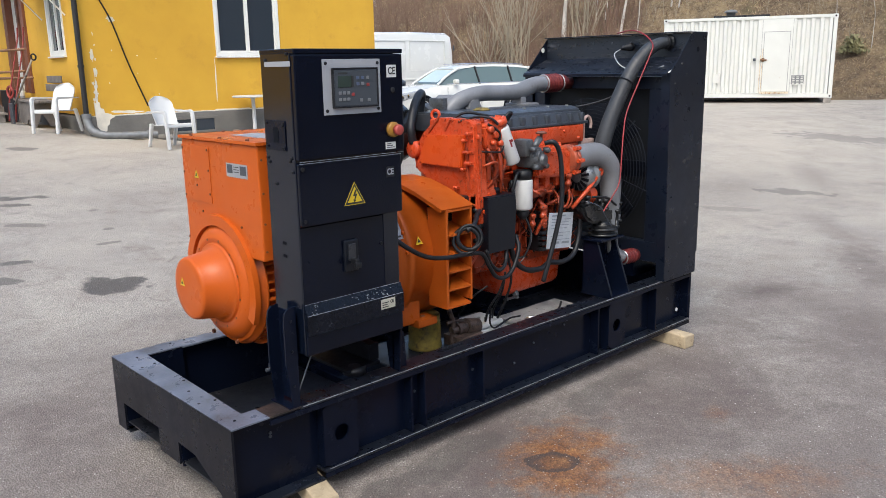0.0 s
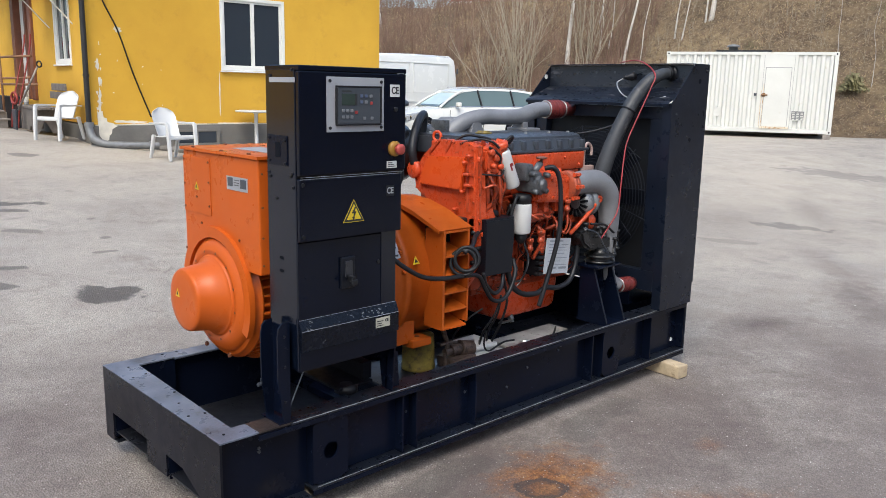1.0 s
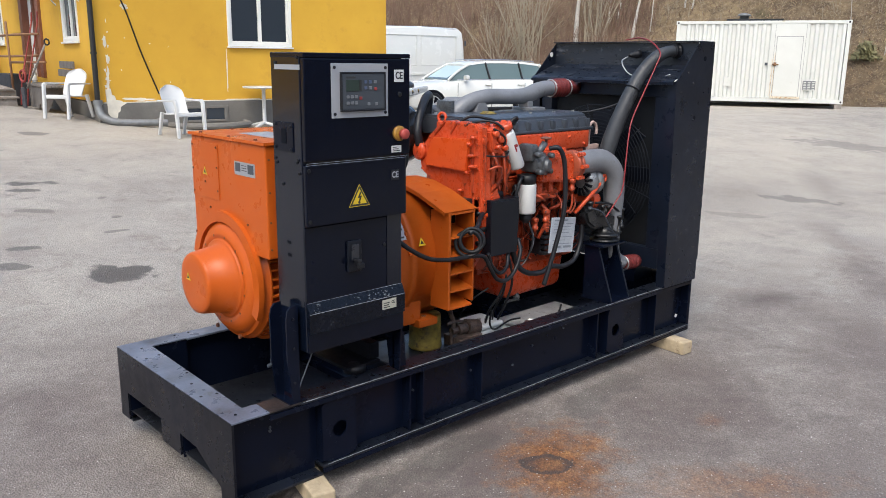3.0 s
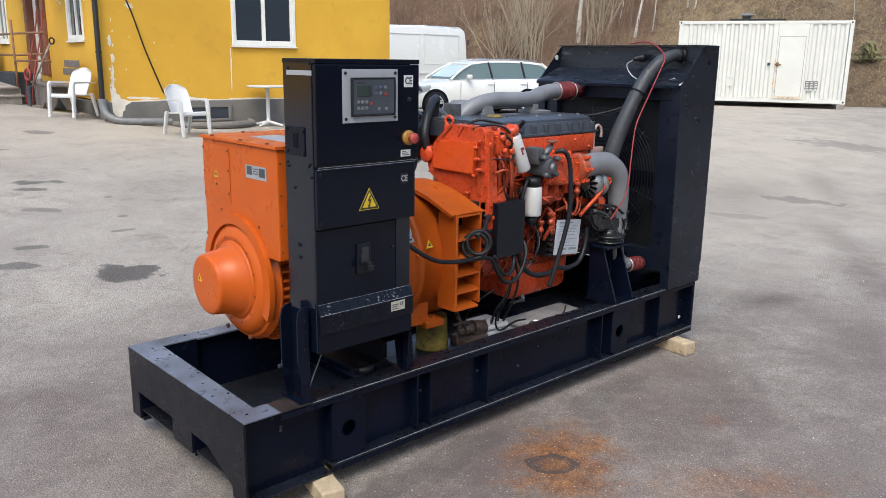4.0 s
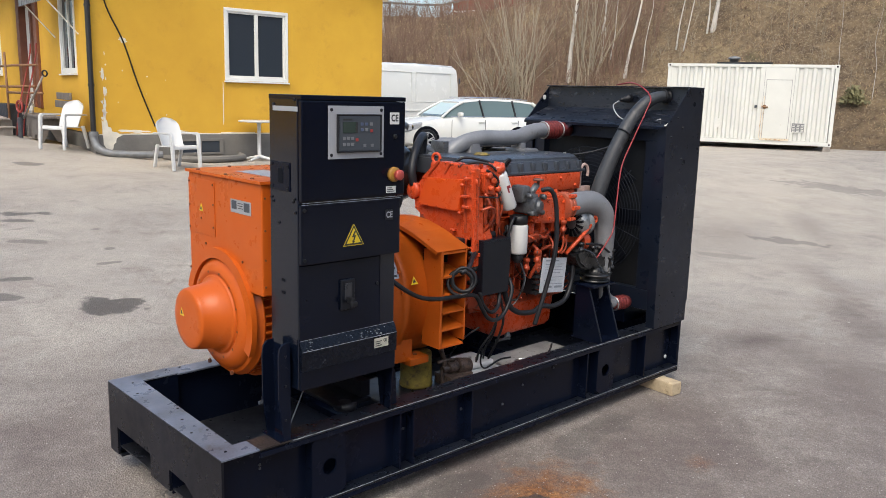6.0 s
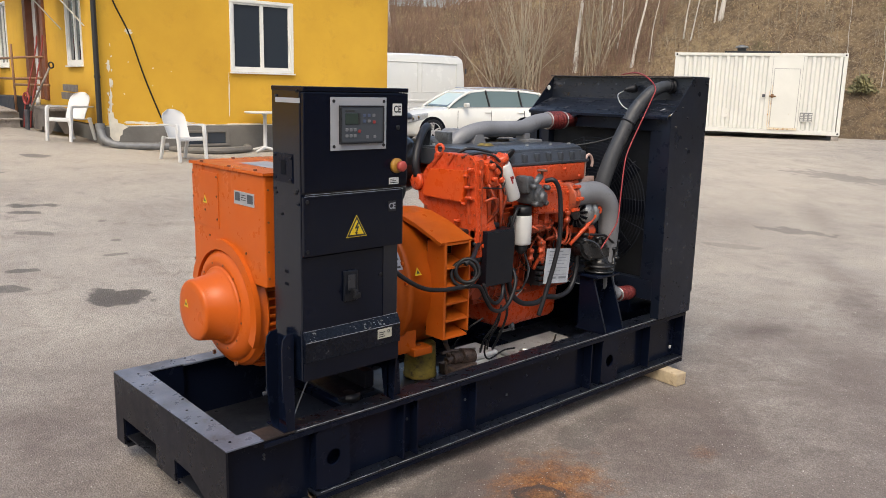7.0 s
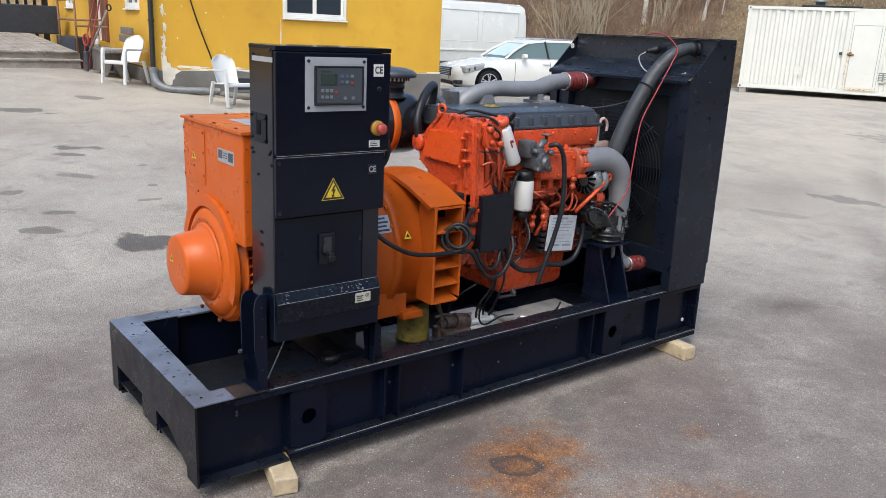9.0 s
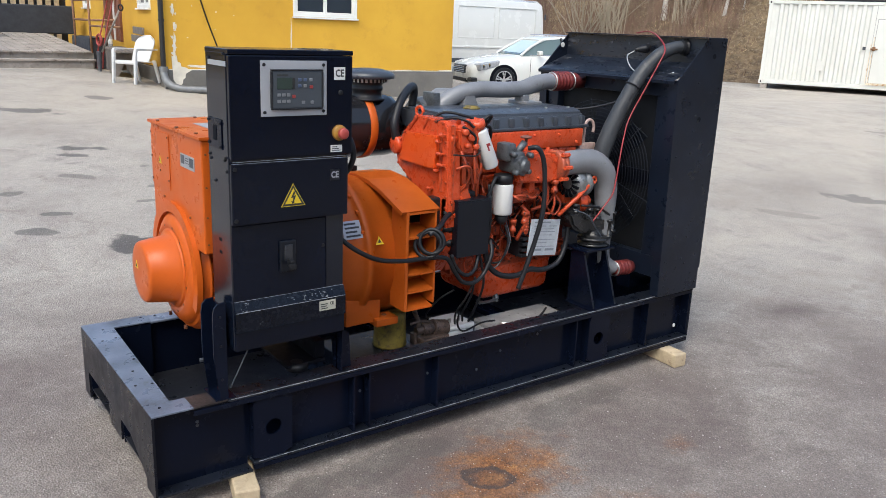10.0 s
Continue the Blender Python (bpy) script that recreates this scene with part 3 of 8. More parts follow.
prism(bm, [(0.1, 1.2), (0.14, 1.16), (0.18, 1.2), (0.19, 1.1), (0.24, 1.08), (0.25, 1.02), (0.34, 1.0), (0.38, 0.965), (0.42, 0.955), (0.36, 0.925), (0.32, 0.9), (0.31, 0.83), (0.27, 0.8), (0.26, 0.73), (0.22, 0.7), (0.2, 0.64), (0.17, 0.65), (0.15, 0.74), (0.11, 0.8)], "y", -0.034, 0.01)
flakes = [(0.5, 2.52, 0.085, 0.05, 5), (0.16, 1.42, 0.03, 0.16, 2), (0.15, 1.95, 0.025, 0.14, 3), (0.18, 1.68, 0.03, 0.1, 7), (0.62, 1.02, 0.3, 0.03, 9), (1.35, 1.02, 0.25, 0.02, 10), (2.24, 1.5, 0.013, 0.42, 15), (0.15, 1.25, 0.035, 0.12, 6)]
r2 = random.Random(31)
flakes += [(0.11 + r2.random() * 0.1, 1.1 + r2.random() * 1.2, r2.uniform(0.008, 0.022), r2.uniform(0.01, 0.04), 50 + q) for q in range(12)]
flakes += [(0.3 + r2.random() * 0.9, 1.1 + r2.random() * 1.0, r2.uniform(0.006, 0.014), r2.uniform(0.006, 0.014), 90 + q) for q in range(6)]
for cx, cz, rx, rz, seed in flakes:
    r2 = random.Random(seed)
    w1, w2, w3 = (r2.uniform(0, 6.28) for _ in range(3))
    prism(bm, [(cx + rx * math.cos(a) * k, cz + rz * math.sin(a) * k) for a, k in ((a, 0.8 + 0.2 * math.sin(2 * a + w1) + 0.14 * math.sin(5 * a + w2) + 0.1 * math.sin(9 * a + w3)) for a in (q * math.pi / 14 for q in range(28)))], "y", -0.034 if cz < 0.95 else -0.004, 0.01)
part("bare_patch", at_house(bm), plaster_white, house, "white patches of flaked render", kind="stuff")
bm = bmesh.new()
prism(bm, [(-0.5, TOP - 0.1), (L / 2, TOP + 1.25), (L + 0.5, TOP - 0.1), (L + 0.5, TOP), (L / 2, TOP + 1.4), (-0.5, TOP)], "y", -0.5, D + 0.4)
part("roof", at_house(bm), roof_mat, house, "dark sheet roof")
# out of view; added so the cabinet's side mirrors something yellow
bm = bmesh.new()
box(bm, (-16.0, 1.0, 0.3), (-9.0, 9.5, TOP))
part("unseen_reflection_wing", at_house(bm), yellow_render, house, "unseen plain yellow wing, added for its reflection in the cabinet")
bm = bmesh.new()
prism(bm, [(0, TOP), (L, TOP), (L / 2, TOP + 1.1)], "y", 0, T)
part("gable", at_house(bm), yellow_render, house)


def window(parent, u0, u1, z0, z1, side, sashes=2):
    """A white casement in its opening; side: in the side wall, else in the front."""
    def put(b):
        if side:
            bmesh.ops.transform(b, matrix=Matrix(((0, 1, 0, 0), (1, 0, 0, 0), (0, 0, 1, 0), (0, 0, 0, 1))), verts=b.verts)
            bmesh.ops.reverse_faces(b, faces=b.faces)
        return at_house(b)
    f = 0.06
    b = bmesh.new()
    box(b, (u0, -0.02, z1 - f), (u1, 0.1, z1), 0.006)
    box(b, (u0, -0.02, z0), (u1, 0.1, z0 + f), 0.006)
    box(b, (u0, -0.02, z0 + f), (u0 + f, 0.1, z1 - f), 0.006)
    box(b, (u1 - f, -0.02, z0 + f), (u1, 0.1, z1 - f), 0.006)
    w = part("window", put(b), window_white, parent, "white two-light casement window")
    inner = (u1 - u0 - 2 * f) / sashes
    for k in range(sashes):
        a = u0 + f + k * inner
        b = bmesh.new()
        s = 0.034
        box(b, (a, 0.005, z0 + f), (a + s, 0.07, z1 - f), 0.005)
        box(b, (a + inner - s, 0.005, z0 + f), (a + inner, 0.07, z1 - f), 0.005)
        box(b, (a + s, 0.005, z0 + f), (a + inner - s, 0.07, z0 + f + s), 0.005)
        box(b, (a + s, 0.005, z1 - f - s), (a + inner - s, 0.07, z1 - f), 0.005)
        part("sash", put(b), window_white, w)
        b = bmesh.new()
        box(b, (a + s, 0.035, z0 + f + s), (a + inner - s, 0.045, z1 - f - s))
        part("pane", put(b), window_glass, w, "dark glass pane")
    b = bmesh.new()
    box(b, (u0 - 0.015, -0.06, z0 - 0.03), (u1 + 0.015, 0.02, z0 - 0.004), 0.006)
    part("window_sill", put(b), window_white, w)
    b = bmesh.new()
    box(b, (u0, 0.16, z0), (u1, 0.28, z1))
    part("room_behind", put(b), dark_inside, w)


window(house, *FRONT[0], False)
window(house, *SIDE[0], True)
window(house, *SIDE[2], True)

# basement window with its low concrete kerb
bm = bmesh.new()
for a, b in (((1.35, -0.06, 0.60), (2.2, -0.02, 0.64)), ((1.35, -0.06, 0.84), (2.2, -0.02, 0.88)), ((1.35, -0.06, 0.64), (1.4, -0.02, 0.84)), ((2.13, -0.06, 0.64), (2.2, -0.02, 0.84)), ((1.76, -0.06, 0.64), (1.79, -0.02, 0.84))):
    box(bm, a, b, 0.004)
cw = part("basement_window", at_house(bm), plinth_mat, house, "small grey basement window at the ground")
bm = bmesh.new()
box(bm, (1.4, -0.042, 0.64), (2.13, -0.034, 0.84))
part("pane", at_house(bm), window_glass, cw)
bm = bmesh.new()
tube(bm, [(1.1, -0.1, 0.56), (1.25, -0.5, 0.57), (1.8, -0.72, 0.57), (2.35, -0.5, 0.57), (2.5, -0.1, 0.57)], 0.06, n=8)
part("light_well_kerb", at_house(bm), plinth_mat, house, "curved concrete kerb round the basement window")

# side door in a brown frame
bm = bmesh.new()
for a, b in (((-0.05, 3.35, 1.3), (0.1, 3.6, 3.5)), ((-0.05, 4.75, 1.3), (0.1, 5.0, 3.5)), ((-0.05, 3.6, 3.3), (0.1, 4.75, 3.5)), ((0.02, 4.1, 1.3), (0.1, 4.22, 3.3))):
    box(bm, a, b, 0.008)
dr = part("side_door", at_house(bm), brown_wood, house, "brown-framed door of the house")
bm = bmesh.new()
box(bm, (0.08, 4.22, 1.3), (0.12, 4.75, 3.3), 0.004)
box(bm, (0.08, 3.6, 1.3), (0.12, 4.1, 3.3), 0.004)
part("door_leaf", at_house(bm), window_white, dr, "white door leaves")
bm = bmesh.new()
for k in range(14):
    v = 0.5 + k * 0.125
    prism(bm, [(-0.55, 3.2), (0.0, 3.5), (0.0, 3.52), (-0.55, 3.225)], "y", v, v + 0.1)
    box(bm, (-0.565, v, 3.1), (-0.55, v + 0.1, 3.225))
aw = part("awning", at_house(bm), zinc, house, "grey striped awning above the side window")
for v in (0.62, 2.1):
    bm = bmesh.new()
    tube(bm, [(-0.02, v, 2.6), (-0.54, v, 3.18)], 0.012, n=6, smooth=0)
    part("awning_stay", at_house(bm), window_white, aw)
bm = bmesh.new()
box(bm, (-0.9, 3.2, 3.52), (-0.002, 5.2, 3.6), 0.01)
part("door_canopy", at_house(bm), brown_wood, house, "brown canopy above the door")

# downpipe with its grey outlet lying on the ground, and a loose black cable
bm = bmesh.new()
tube(bm, [(-0.06, -0.09, 6.0), (-0.06, -0.09, 1.0)], 0.043, n=14, smooth=0)
for z in (1.75, 3.0):
    lathe(bm, (-0.06, -0.09, z), (0, 0, 1), [(0, 0.042), (0.0, 0.052), (0.04, 0.052), (0.04, 0.042)], 14)
    box(bm, (-0.08, -0.05, z), (-0.04, 0.0, z + 0.03))
dp = part("downpipe", at_house(bm), tin_black, house, "black downpipe at the corner", smooth=50)
bm = bmesh.new()
tube(bm, [(-0.06, -0.09, 1.02), (-0.06, -0.1, 0.9), (-0.02, -0.16, 0.76), (0.12, -0.24, 0.68), (0.35, -0.3, 0.655), (0.95, -0.4, 0.64)], 0.062, n=16)
for t, s in (((-0.06, -0.09, 0.95), (0, 0, 1)), ((0.8, -0.375, 0.643), (1, -0.17, 0))):
    lathe(bm, t, s, [(0, 0.06), (0, 0.075), (0.07, 0.075), (0.07, 0.06)], 16)
part("outlet_pipe", at_house(bm), zinc, house, "grey pipe elbow lying on the ground", smooth=50)
bm = bmesh.new()
tube(bm, [(0.05, -0.02, 4.2), (0.22, -0.02, 3.15), (0.5, -0.02, 2.5), (0.72, -0.02, 1.8), (0.98, -0.02, 1.1)], 0.012, n=6)
part("wall_cable", at_house(bm), rubber, house, "black cable running down the wall")
bm = bmesh.new()
tube(bm, [(5.9, -0.15, 4.3), (5.78, -0.1, 4.0), (5.74, -0.06, 3.6)], 0.05, n=8)
part("gutter_elbow", at_house(bm), wood, house, "brown gutter elbow at the corner")


# ---- white resin chairs and table ----
def resin_chair(loc, rz, label):
    c = thing("garden_chair", label, "chair", (0, 0, 0), group="garden chairs")
    # seat: a dished sheet with a rolled front edge
    b = bmesh.new()
    prism(b, [(-0.27, 0.375), (-0.262, 0.41), (-0.235, 0.425), (-0.1, 0.412), (0.1, 0.398), (0.22, 0.4), (0.22, 0.385), (0.1, 0.382), (-0.1, 0.395), (-0.23, 0.408), (-0.25, 0.395), (-0.255, 0.372)], "x", -0.222, 0.222)
    part("seat", b, white_plastic, c, smooth=40)
    # backrest: a rounded shell that wraps forward at its sides
    def shell(u, v, off):
        k = v * v * (3 - 2 * v)
        w = 0.2 + 0.02 * math.sin(v * 2.2) if v < 0.72 else 0.22 * math.sqrt(max(0.0, 1 - ((v - 0.72) / 0.3) ** 2))
        x = u * w
        return (x, 0.215 + 0.15 * v + 0.03 * k - 0.085 * (u * u) * (1 - 0.35 * v) + off, 0.385 + 0.5 * v - 0.02 * u * u * v)
    b = bmesh.new()
    nu, nv = 12, 12
    front = [[b.verts.new(shell(-1 + 2 * i / nu, j / nv * 0.985, 0.0)) for i in range(nu + 1)] for j in range(nv + 1)]
    rear = [[b.verts.new(shell(-1 + 2 * i / nu, j / nv * 0.985, 0.02)) for i in range(nu + 1)] for j in range(nv + 1)]
    for j in range(nv):
        for i in range(nu):
            b.faces.new((front[j][i], front[j][i + 1], front[j + 1][i + 1], front[j + 1][i]))
            b.faces.new((rear[j][i + 1], rear[j][i], rear[j + 1][i], rear[j + 1][i + 1]))
        b.faces.new((front[j][0], front[j + 1][0], rear[j + 1][0], rear[j][0]))
        b.faces.new((front[j + 1][nu], front[j][nu], rear[j][nu], rear[j + 1][nu]))
    for i in range(nu):
        b.faces.new((front[nv][i], front[nv][i + 1], rear[nv][i + 1], rear[nv][i]))
        b.faces.new((front[0][i + 1], front[0][i], rear[0][i], rear[0][i + 1]))
    bmesh.ops.recalc_face_normals(b, faces=b.faces)
    part("backrest", b, white_plastic, c, smooth=50)
    for sx in (-1, 1):
        # a flat arm that runs forward and turns down into the front leg
        b = bmesh.new()
        prism(b, [(0.33, 0.625), (0.1, 0.63), (-0.19, 0.645), (-0.255, 0.635), (-0.285, 0.6), (-0.3, 0.4), (-0.325, 0.0), (-0.275, 0.0), (-0.235, 0.38), (-0.225, 0.575), (-0.2, 0.603), (0.1, 0.605), (0.33, 0.6)], "x", sx * 0.255 - 0.026, sx * 0.255 + 0.026)
        bmesh.ops.bevel(b, geom=b.edges[:], offset=0.009, segments=2, affect="EDGES")
        part("armrest", b, white_plastic, c, smooth=40)
        b = bmesh.new()
        prism(b, [(0.345, 0), (0.39, 0), (0.27, 0.42), (0.2, 0.42), (0.215, 0.38)], "x", sx * 0.235 - 0.026, sx * 0.235 + 0.026)
        bmesh.ops.bevel(b, geom=b.edges[:], offset=0.008, segments=2, affect="EDGES")
        part("rear_leg", b, white_plastic, c, smooth=40)
    b = bmesh.new()
    box(b, (-0.225, -0.265, 0.355), (0.225, -0.245, 0.385), 0.006)
    part("front_rail", b, white_plastic, c, smooth=40)
    c.matrix_basis = pose(*loc, 0, 0, rz) @ Matrix.Diagonal((0.9, 0.9, 0.9, 1))
    return c


resin_chair((4.27, 9.5, ground_z(4.27, 9.5)), 6, "white plastic garden armchair on the asphalt before the wall")
resin_chair((3.2, 11.4, ground_z(3.2, 11.4)), -58, "white plastic garden armchair by the corner downpipe")

tbl = thing("bistro_table", "white round table on a pedestal before the wall", "table", (6.3, 10.5, ground_z(6.3, 10.5)))
bm = bmesh.new()
lathe(bm, (0, 0, 0.695), (0, 0, 1), [(0, 0.3), (0.0, 0.36), (0.025, 0.37), (0.03, 0.355)], 32)
part("tabletop", bm, white_plastic, tbl, local=True, smooth=40)
bm = bmesh.new()
lathe(bm, (0, 0, 0.05), (0, 0, 1), [(0, 0.055), (0.05, 0.035), (0.6, 0.032), (0.645, 0.06)], 16)
part("pedestal", bm, white_plastic, tbl, local=True, smooth=40)
for k in range(4):
    a = k * math.pi / 2 + 0.5
    bm = bmesh.new()
    tube(bm, [(0, 0, 0.08), (0.15 * math.cos(a), 0.15 * math.sin(a), 0.05), (0.3 * math.cos(a), 0.3 * math.sin(a), 0.02)], [0.03, 0.028, 0.02], n=8)
    part("foot", bm, white_plastic, tbl, local=True, smooth=50)


# ---- container ----
con = thing("shipping_container", "white corrugated steel container with a rusty-edged door", "container", (24.2, 7.42, 0.4))
X0, X1, Y0, Y1, Z0, Z1 = 24.2, 26.6, 7.42, 13.48, 0.52, 3.07
bm = bmesh.new()
prof, y = [], Y0 + 0.16
while y < Y1 - 0.3:
    prof += [(X0 + 0.008, y), (X0 + 0.008, y + 0.1), (X0 + 0.062, y + 0.145), (X0 + 0.062, y + 0.255)]
    y += 0.3
prof = [p for p in prof if not 8.85 < p[1] < 9.95]
prof += [(X0 + 0.03, Y1 - 0.1), (X0 + 0.14, Y1 - 0.1), (X0 + 0.14, Y0 + 0.16)]
prism(bm, prof, "z", Z0 + 0.14, Z1 - 0.1)
part("side_panel", bm, white_metal, con, "white corrugated steel side")
for nm, a, c in (("side_panel", (X1 - 0.06, Y0 + 0.1, Z0 + 0.1), (X1, Y1 - 0.1, Z1 - 0.1)), ("end_panel", (X0 + 0.1, Y0, Z0 + 0.1), (X1 - 0.1, Y0 + 0.06, Z1 - 0.1)), ("end_panel", (X0 + 0.1, Y1 - 0.06, Z0 + 0.1), (X1 - 0.1, Y1, Z1 - 0.1)), ("roof_panel", (X0 + 0.1, Y0 + 0.06, Z1 - 0.06), (X1 - 0.1, Y1 - 0.06, Z1 - 0.02))):
    pieces(nm, [(a, c)], white_metal, con)
for xx in (X0, X1 - 0.14):
    for za, zb in ((Z0, Z0 + 0.14), (Z1 - 0.1, Z1)):
        bm = bmesh.new()
        box(bm, (xx, Y0 + 0.15, za + 0.003), (xx + 0.14, Y1 - 0.15, zb - 0.003), 0.006)
        part("rail", bm, white_metal, con)
    for yy in (Y0, Y1 - 0.14):
        bm = bmesh.new()
        box(bm, (xx + 0.003, yy + 0.003, Z0 + 0.118), (xx + 0.137, yy + 0.137, Z1 - 0.118), 0.006)
        part("corner_post", bm, white_metal, con)
        for za, zb in ((Z0, Z0 + 0.118), (Z1 - 0.118, Z1)):
            bm = bmesh.new()
            box(bm, (xx - 0.004, yy - 0.004, za - 0.002), (xx + 0.15, yy + 0.16, zb + 0.002), 0.008)
            cc = part("corner_casting", bm, white_metal, con)
            bm = bmesh.new()
            cyl(bm, (xx - 0.007, yy + 0.075, (za + zb) / 2), (xx, yy + 0.075, (za + zb) / 2), 0.03, n=12)
            part("lock_hole", bm, dark_inside, cc)
rust_paint = surface("rusty_white_paint", (0.62, 0.55, 0.42), 0.7, vary=0.2, scale=5, dirt=(0.36, 0.17, 0.05), dirt_at=0.5)
bm = bmesh.new()
box(bm, (X0 - 0.005, 8.86, Z0 + 0.14), (X0 + 0.06, 9.94, Z1 - 0.1), 0.004)
dp = part("door_surround", bm, white_metal, con)
bm = bmesh.new()
box(bm, (X0 - 0.02, 8.97, Z0 + 0.2), (X0 - 0.006, 9.84, Z1 - 0.5), 0.006)
part("door", bm, white_metal, dp, "plain white steel door")
pieces("door_gap", [((X0 - 0.0062, 8.952, Z0 + 0.2), (X0 - 0.0052, 8.97, Z1 - 0.48)), ((X0 - 0.0062, 9.84, Z0 + 0.2), (X0 - 0.0052, 9.858, Z1 - 0.48)), ((X0 - 0.0062, 8.97, Z1 - 0.5), (X0 - 0.0052, 9.84, Z1 - 0.48)), ((X0 - 0.0062, 8.87, Z0 + 0.15), (X0 - 0.0052, 8.882, Z1 - 0.11)), ((X0 - 0.0062, 9.918, Z0 + 0.15), (X0 - 0.0052, 9.93, Z1 - 0.11))], surface("grey_door_seal", (0.3, 0.3, 0.29), 0.7), dp)
bm = bmesh.new()
box(bm, (X0 - 0.035, 8.9, Z0 + 0.13), (X0 - 0.003, 9.92, Z0 + 0.195), 0.004)
for yy, zz in ((9.86, 1.55), (9.93, 1.35)):
    box(bm, (X0 - 0.012, yy, Z0 + 0.2), (X0 - 0.007, yy + 0.03, Z0 + zz))
part("rust_run", bm, rust_paint, dp, "rust-stained sill and door edge")
bm = bmesh.new()
tube(bm, [(X0 - 0.05, 9.95, 1.72), (X0 - 0.05, 9.72, 1.71)], 0.022, n=8, smooth=0)
box(bm, (X0 - 0.03, 9.8, 1.66), (X0 - 0.02, 9.9, 1.78), 0.004)
part("lock_bar", bm, surface("rusty_steel", (0.2, 0.1, 0.045), 0.7, vary=0.4, scale=20), dp, "rusty door handle and hasp")
bm = bmesh.new()
box(bm, (X0 - 0.01, 10.1, 1.68), (X0 + 0.012, 10.2, 1.77), 0.004)
part("junction_box", bm, cover_grey, con)
for y0, y1, z0, z1, rows_n in ((8.38, 8.85, 0.92, 1.24, 5), (11.35, 11.6, 1.0, 1.3, 4)):
    bm = bmesh.new()
    for a, b in (((y0, z0), (y1, z0 + 0.02)), ((y0, z1 - 0.02), (y1, z1)), ((y0, z0 + 0.02), (y0 + 0.02, z1 - 0.02)), ((y1 - 0.02, z0 + 0.02), (y1, z1 - 0.02))):
        box(bm, (X0 - 0.012, a[0], a[1]), (X0 + 0.02, b[0], b[1]), 0.003)
    v = part("vent", bm, white_metal, con, "louvred air vent")
    bm = bmesh.new()
    box(bm, (X0 + 0.0, y0 + 0.02, z0 + 0.02), (X0 + 0.012, y1 - 0.02, z1 - 0.02))
    part("vent_back", bm, zinc if y0 < 10 else white_metal, v)
    for k in range(rows_n):
        zz = z0 + 0.03 + (z1 - z0 - 0.06) * k / rows_n
        for yy in np.linspace(y0 + 0.04, y1 - 0.14, 3 if y0 < 10 else 1):
            bm = bmesh.new()
            box(bm, (X0 - 0.01, yy, zz), (X0 - 0.001, yy + 0.09, zz + 0.025), 0.003)
            part("louvre", bm, white_metal, v)
bm = bmesh.new()
box(bm, (X0 + 0.3, 9.7, Z1 + 0.0), (X0 + 0.9, 11.7, Z1 + 0.07), 0.01)
part("roof_hatch", bm, rubber, con, "dark frame on the roof")
bm = bmesh.new()
lathe(bm, (X0 + 0.6, 11.1, Z1 + 0.07), (0, 0, 1), [(0, 0.16), (0.1, 0.16), (0.11, 0.26), (0.17, 0.2), (0.2, 0.05)], 20)
part("roof_vent", bm, zinc, con, "grey mushroom vent", smooth=40)
pieces("support_block", [((xx, yy, 0.28), (xx + 0.25, yy + 0.25, Z0)) for yy in (Y0 + 0.02, Y1 - 0.3) for xx in (X0 + 0.02, X1 - 0.3)], grey_wood, con, 0.01)
con.matrix_basis = pose(24.2, 7.42, 0.44, 0, 0, 25.5) @ Matrix.Diagonal((1, 0.825, 0.96, 1))

# ---- generator set ----
gen = thing("generator_set", "diesel generator set with orange alternator, red engine and black frame", "generator", (1.6, 0.55, 0.07))
SL, SW, SB, ST = 3.2, 1.1, 0.075, 0.39


def side_beam(y0, y1, out):
    """A pressed side channel; out is -1 on the near side."""
    b = bmesh.new()
    yo, yi = (y0, y1) if out < 0 else (y1, y0)
    d = -out
    box(b, (0.0105, min(yo + d * 0.055, yo + d * 0.063), SB + 0.012), (SL, max(yo + d * 0.055, yo + d * 0.063), ST - 0.012))
    return b


def flange(y0, y1, x0, z0, z1):
    b = bmesh.new()
    box(b, (x0, y0, z0), (SL, y1, z1), 0.004, 2)
    return b


skid = part("near_side_beam", side_beam(0, 0.1, -1), black_paint, gen, "black steel side channel")
part("far_side_beam", side_beam(SW - 0.1, SW, 1), black_paint, gen)
for y0, y1 in ((-0.006, 0.1), (SW - 0.1, SW)):
    part("top_flange", flange(y0, y1, 0.3, ST - 0.012, ST), flange_lit if y0 < 0.5 else dust_and_sheen, gen, "black top flange with its edge highlight painted in")
    part("bottom_flange", flange(y0, y1, 0.4, SB - 0.005, SB + 0.009), flange_lit, gen, "black bottom flange with its edge highlight painted in")
    yl = y0 if y0 < 0.5 else y1 - 0.008
    pieces("flange_lip", [((0.161, yl, ST - 0.034), (SL, yl + 0.008, ST - 0.0125)), ((0.4, yl, SB - 0.026), (SL, yl + 0.008, SB - 0.0055))], black_paint, gen, 0.002)
    b = bmesh.new()
    box(b, (0.0105, y0, 0.042), (0.395, y1, 0.054), 0.003)
    part("corner_foot", b, flange_lit, gen)
    b = bmesh.new()
    box(b, (0.0105, 0.0555 if y0 < 0.5 else SW - 0.0625, 0.0545), (0.395, 0.0625 if y0 < 0.5 else SW - 0.0555, SB + 0.011))
    part("foot_web", b, black_paint, gen)
# painted highlights along the flange edges
pieces("edge_highlight", [((0.31, -0.0075, ST - 0.002), (3.19, -0.0045, ST + 0.0005)), ((0.42, -0.0073, SB + 0.0075), (3.19, -0.0045, SB + 0.0093))], highlight_paint, gen)
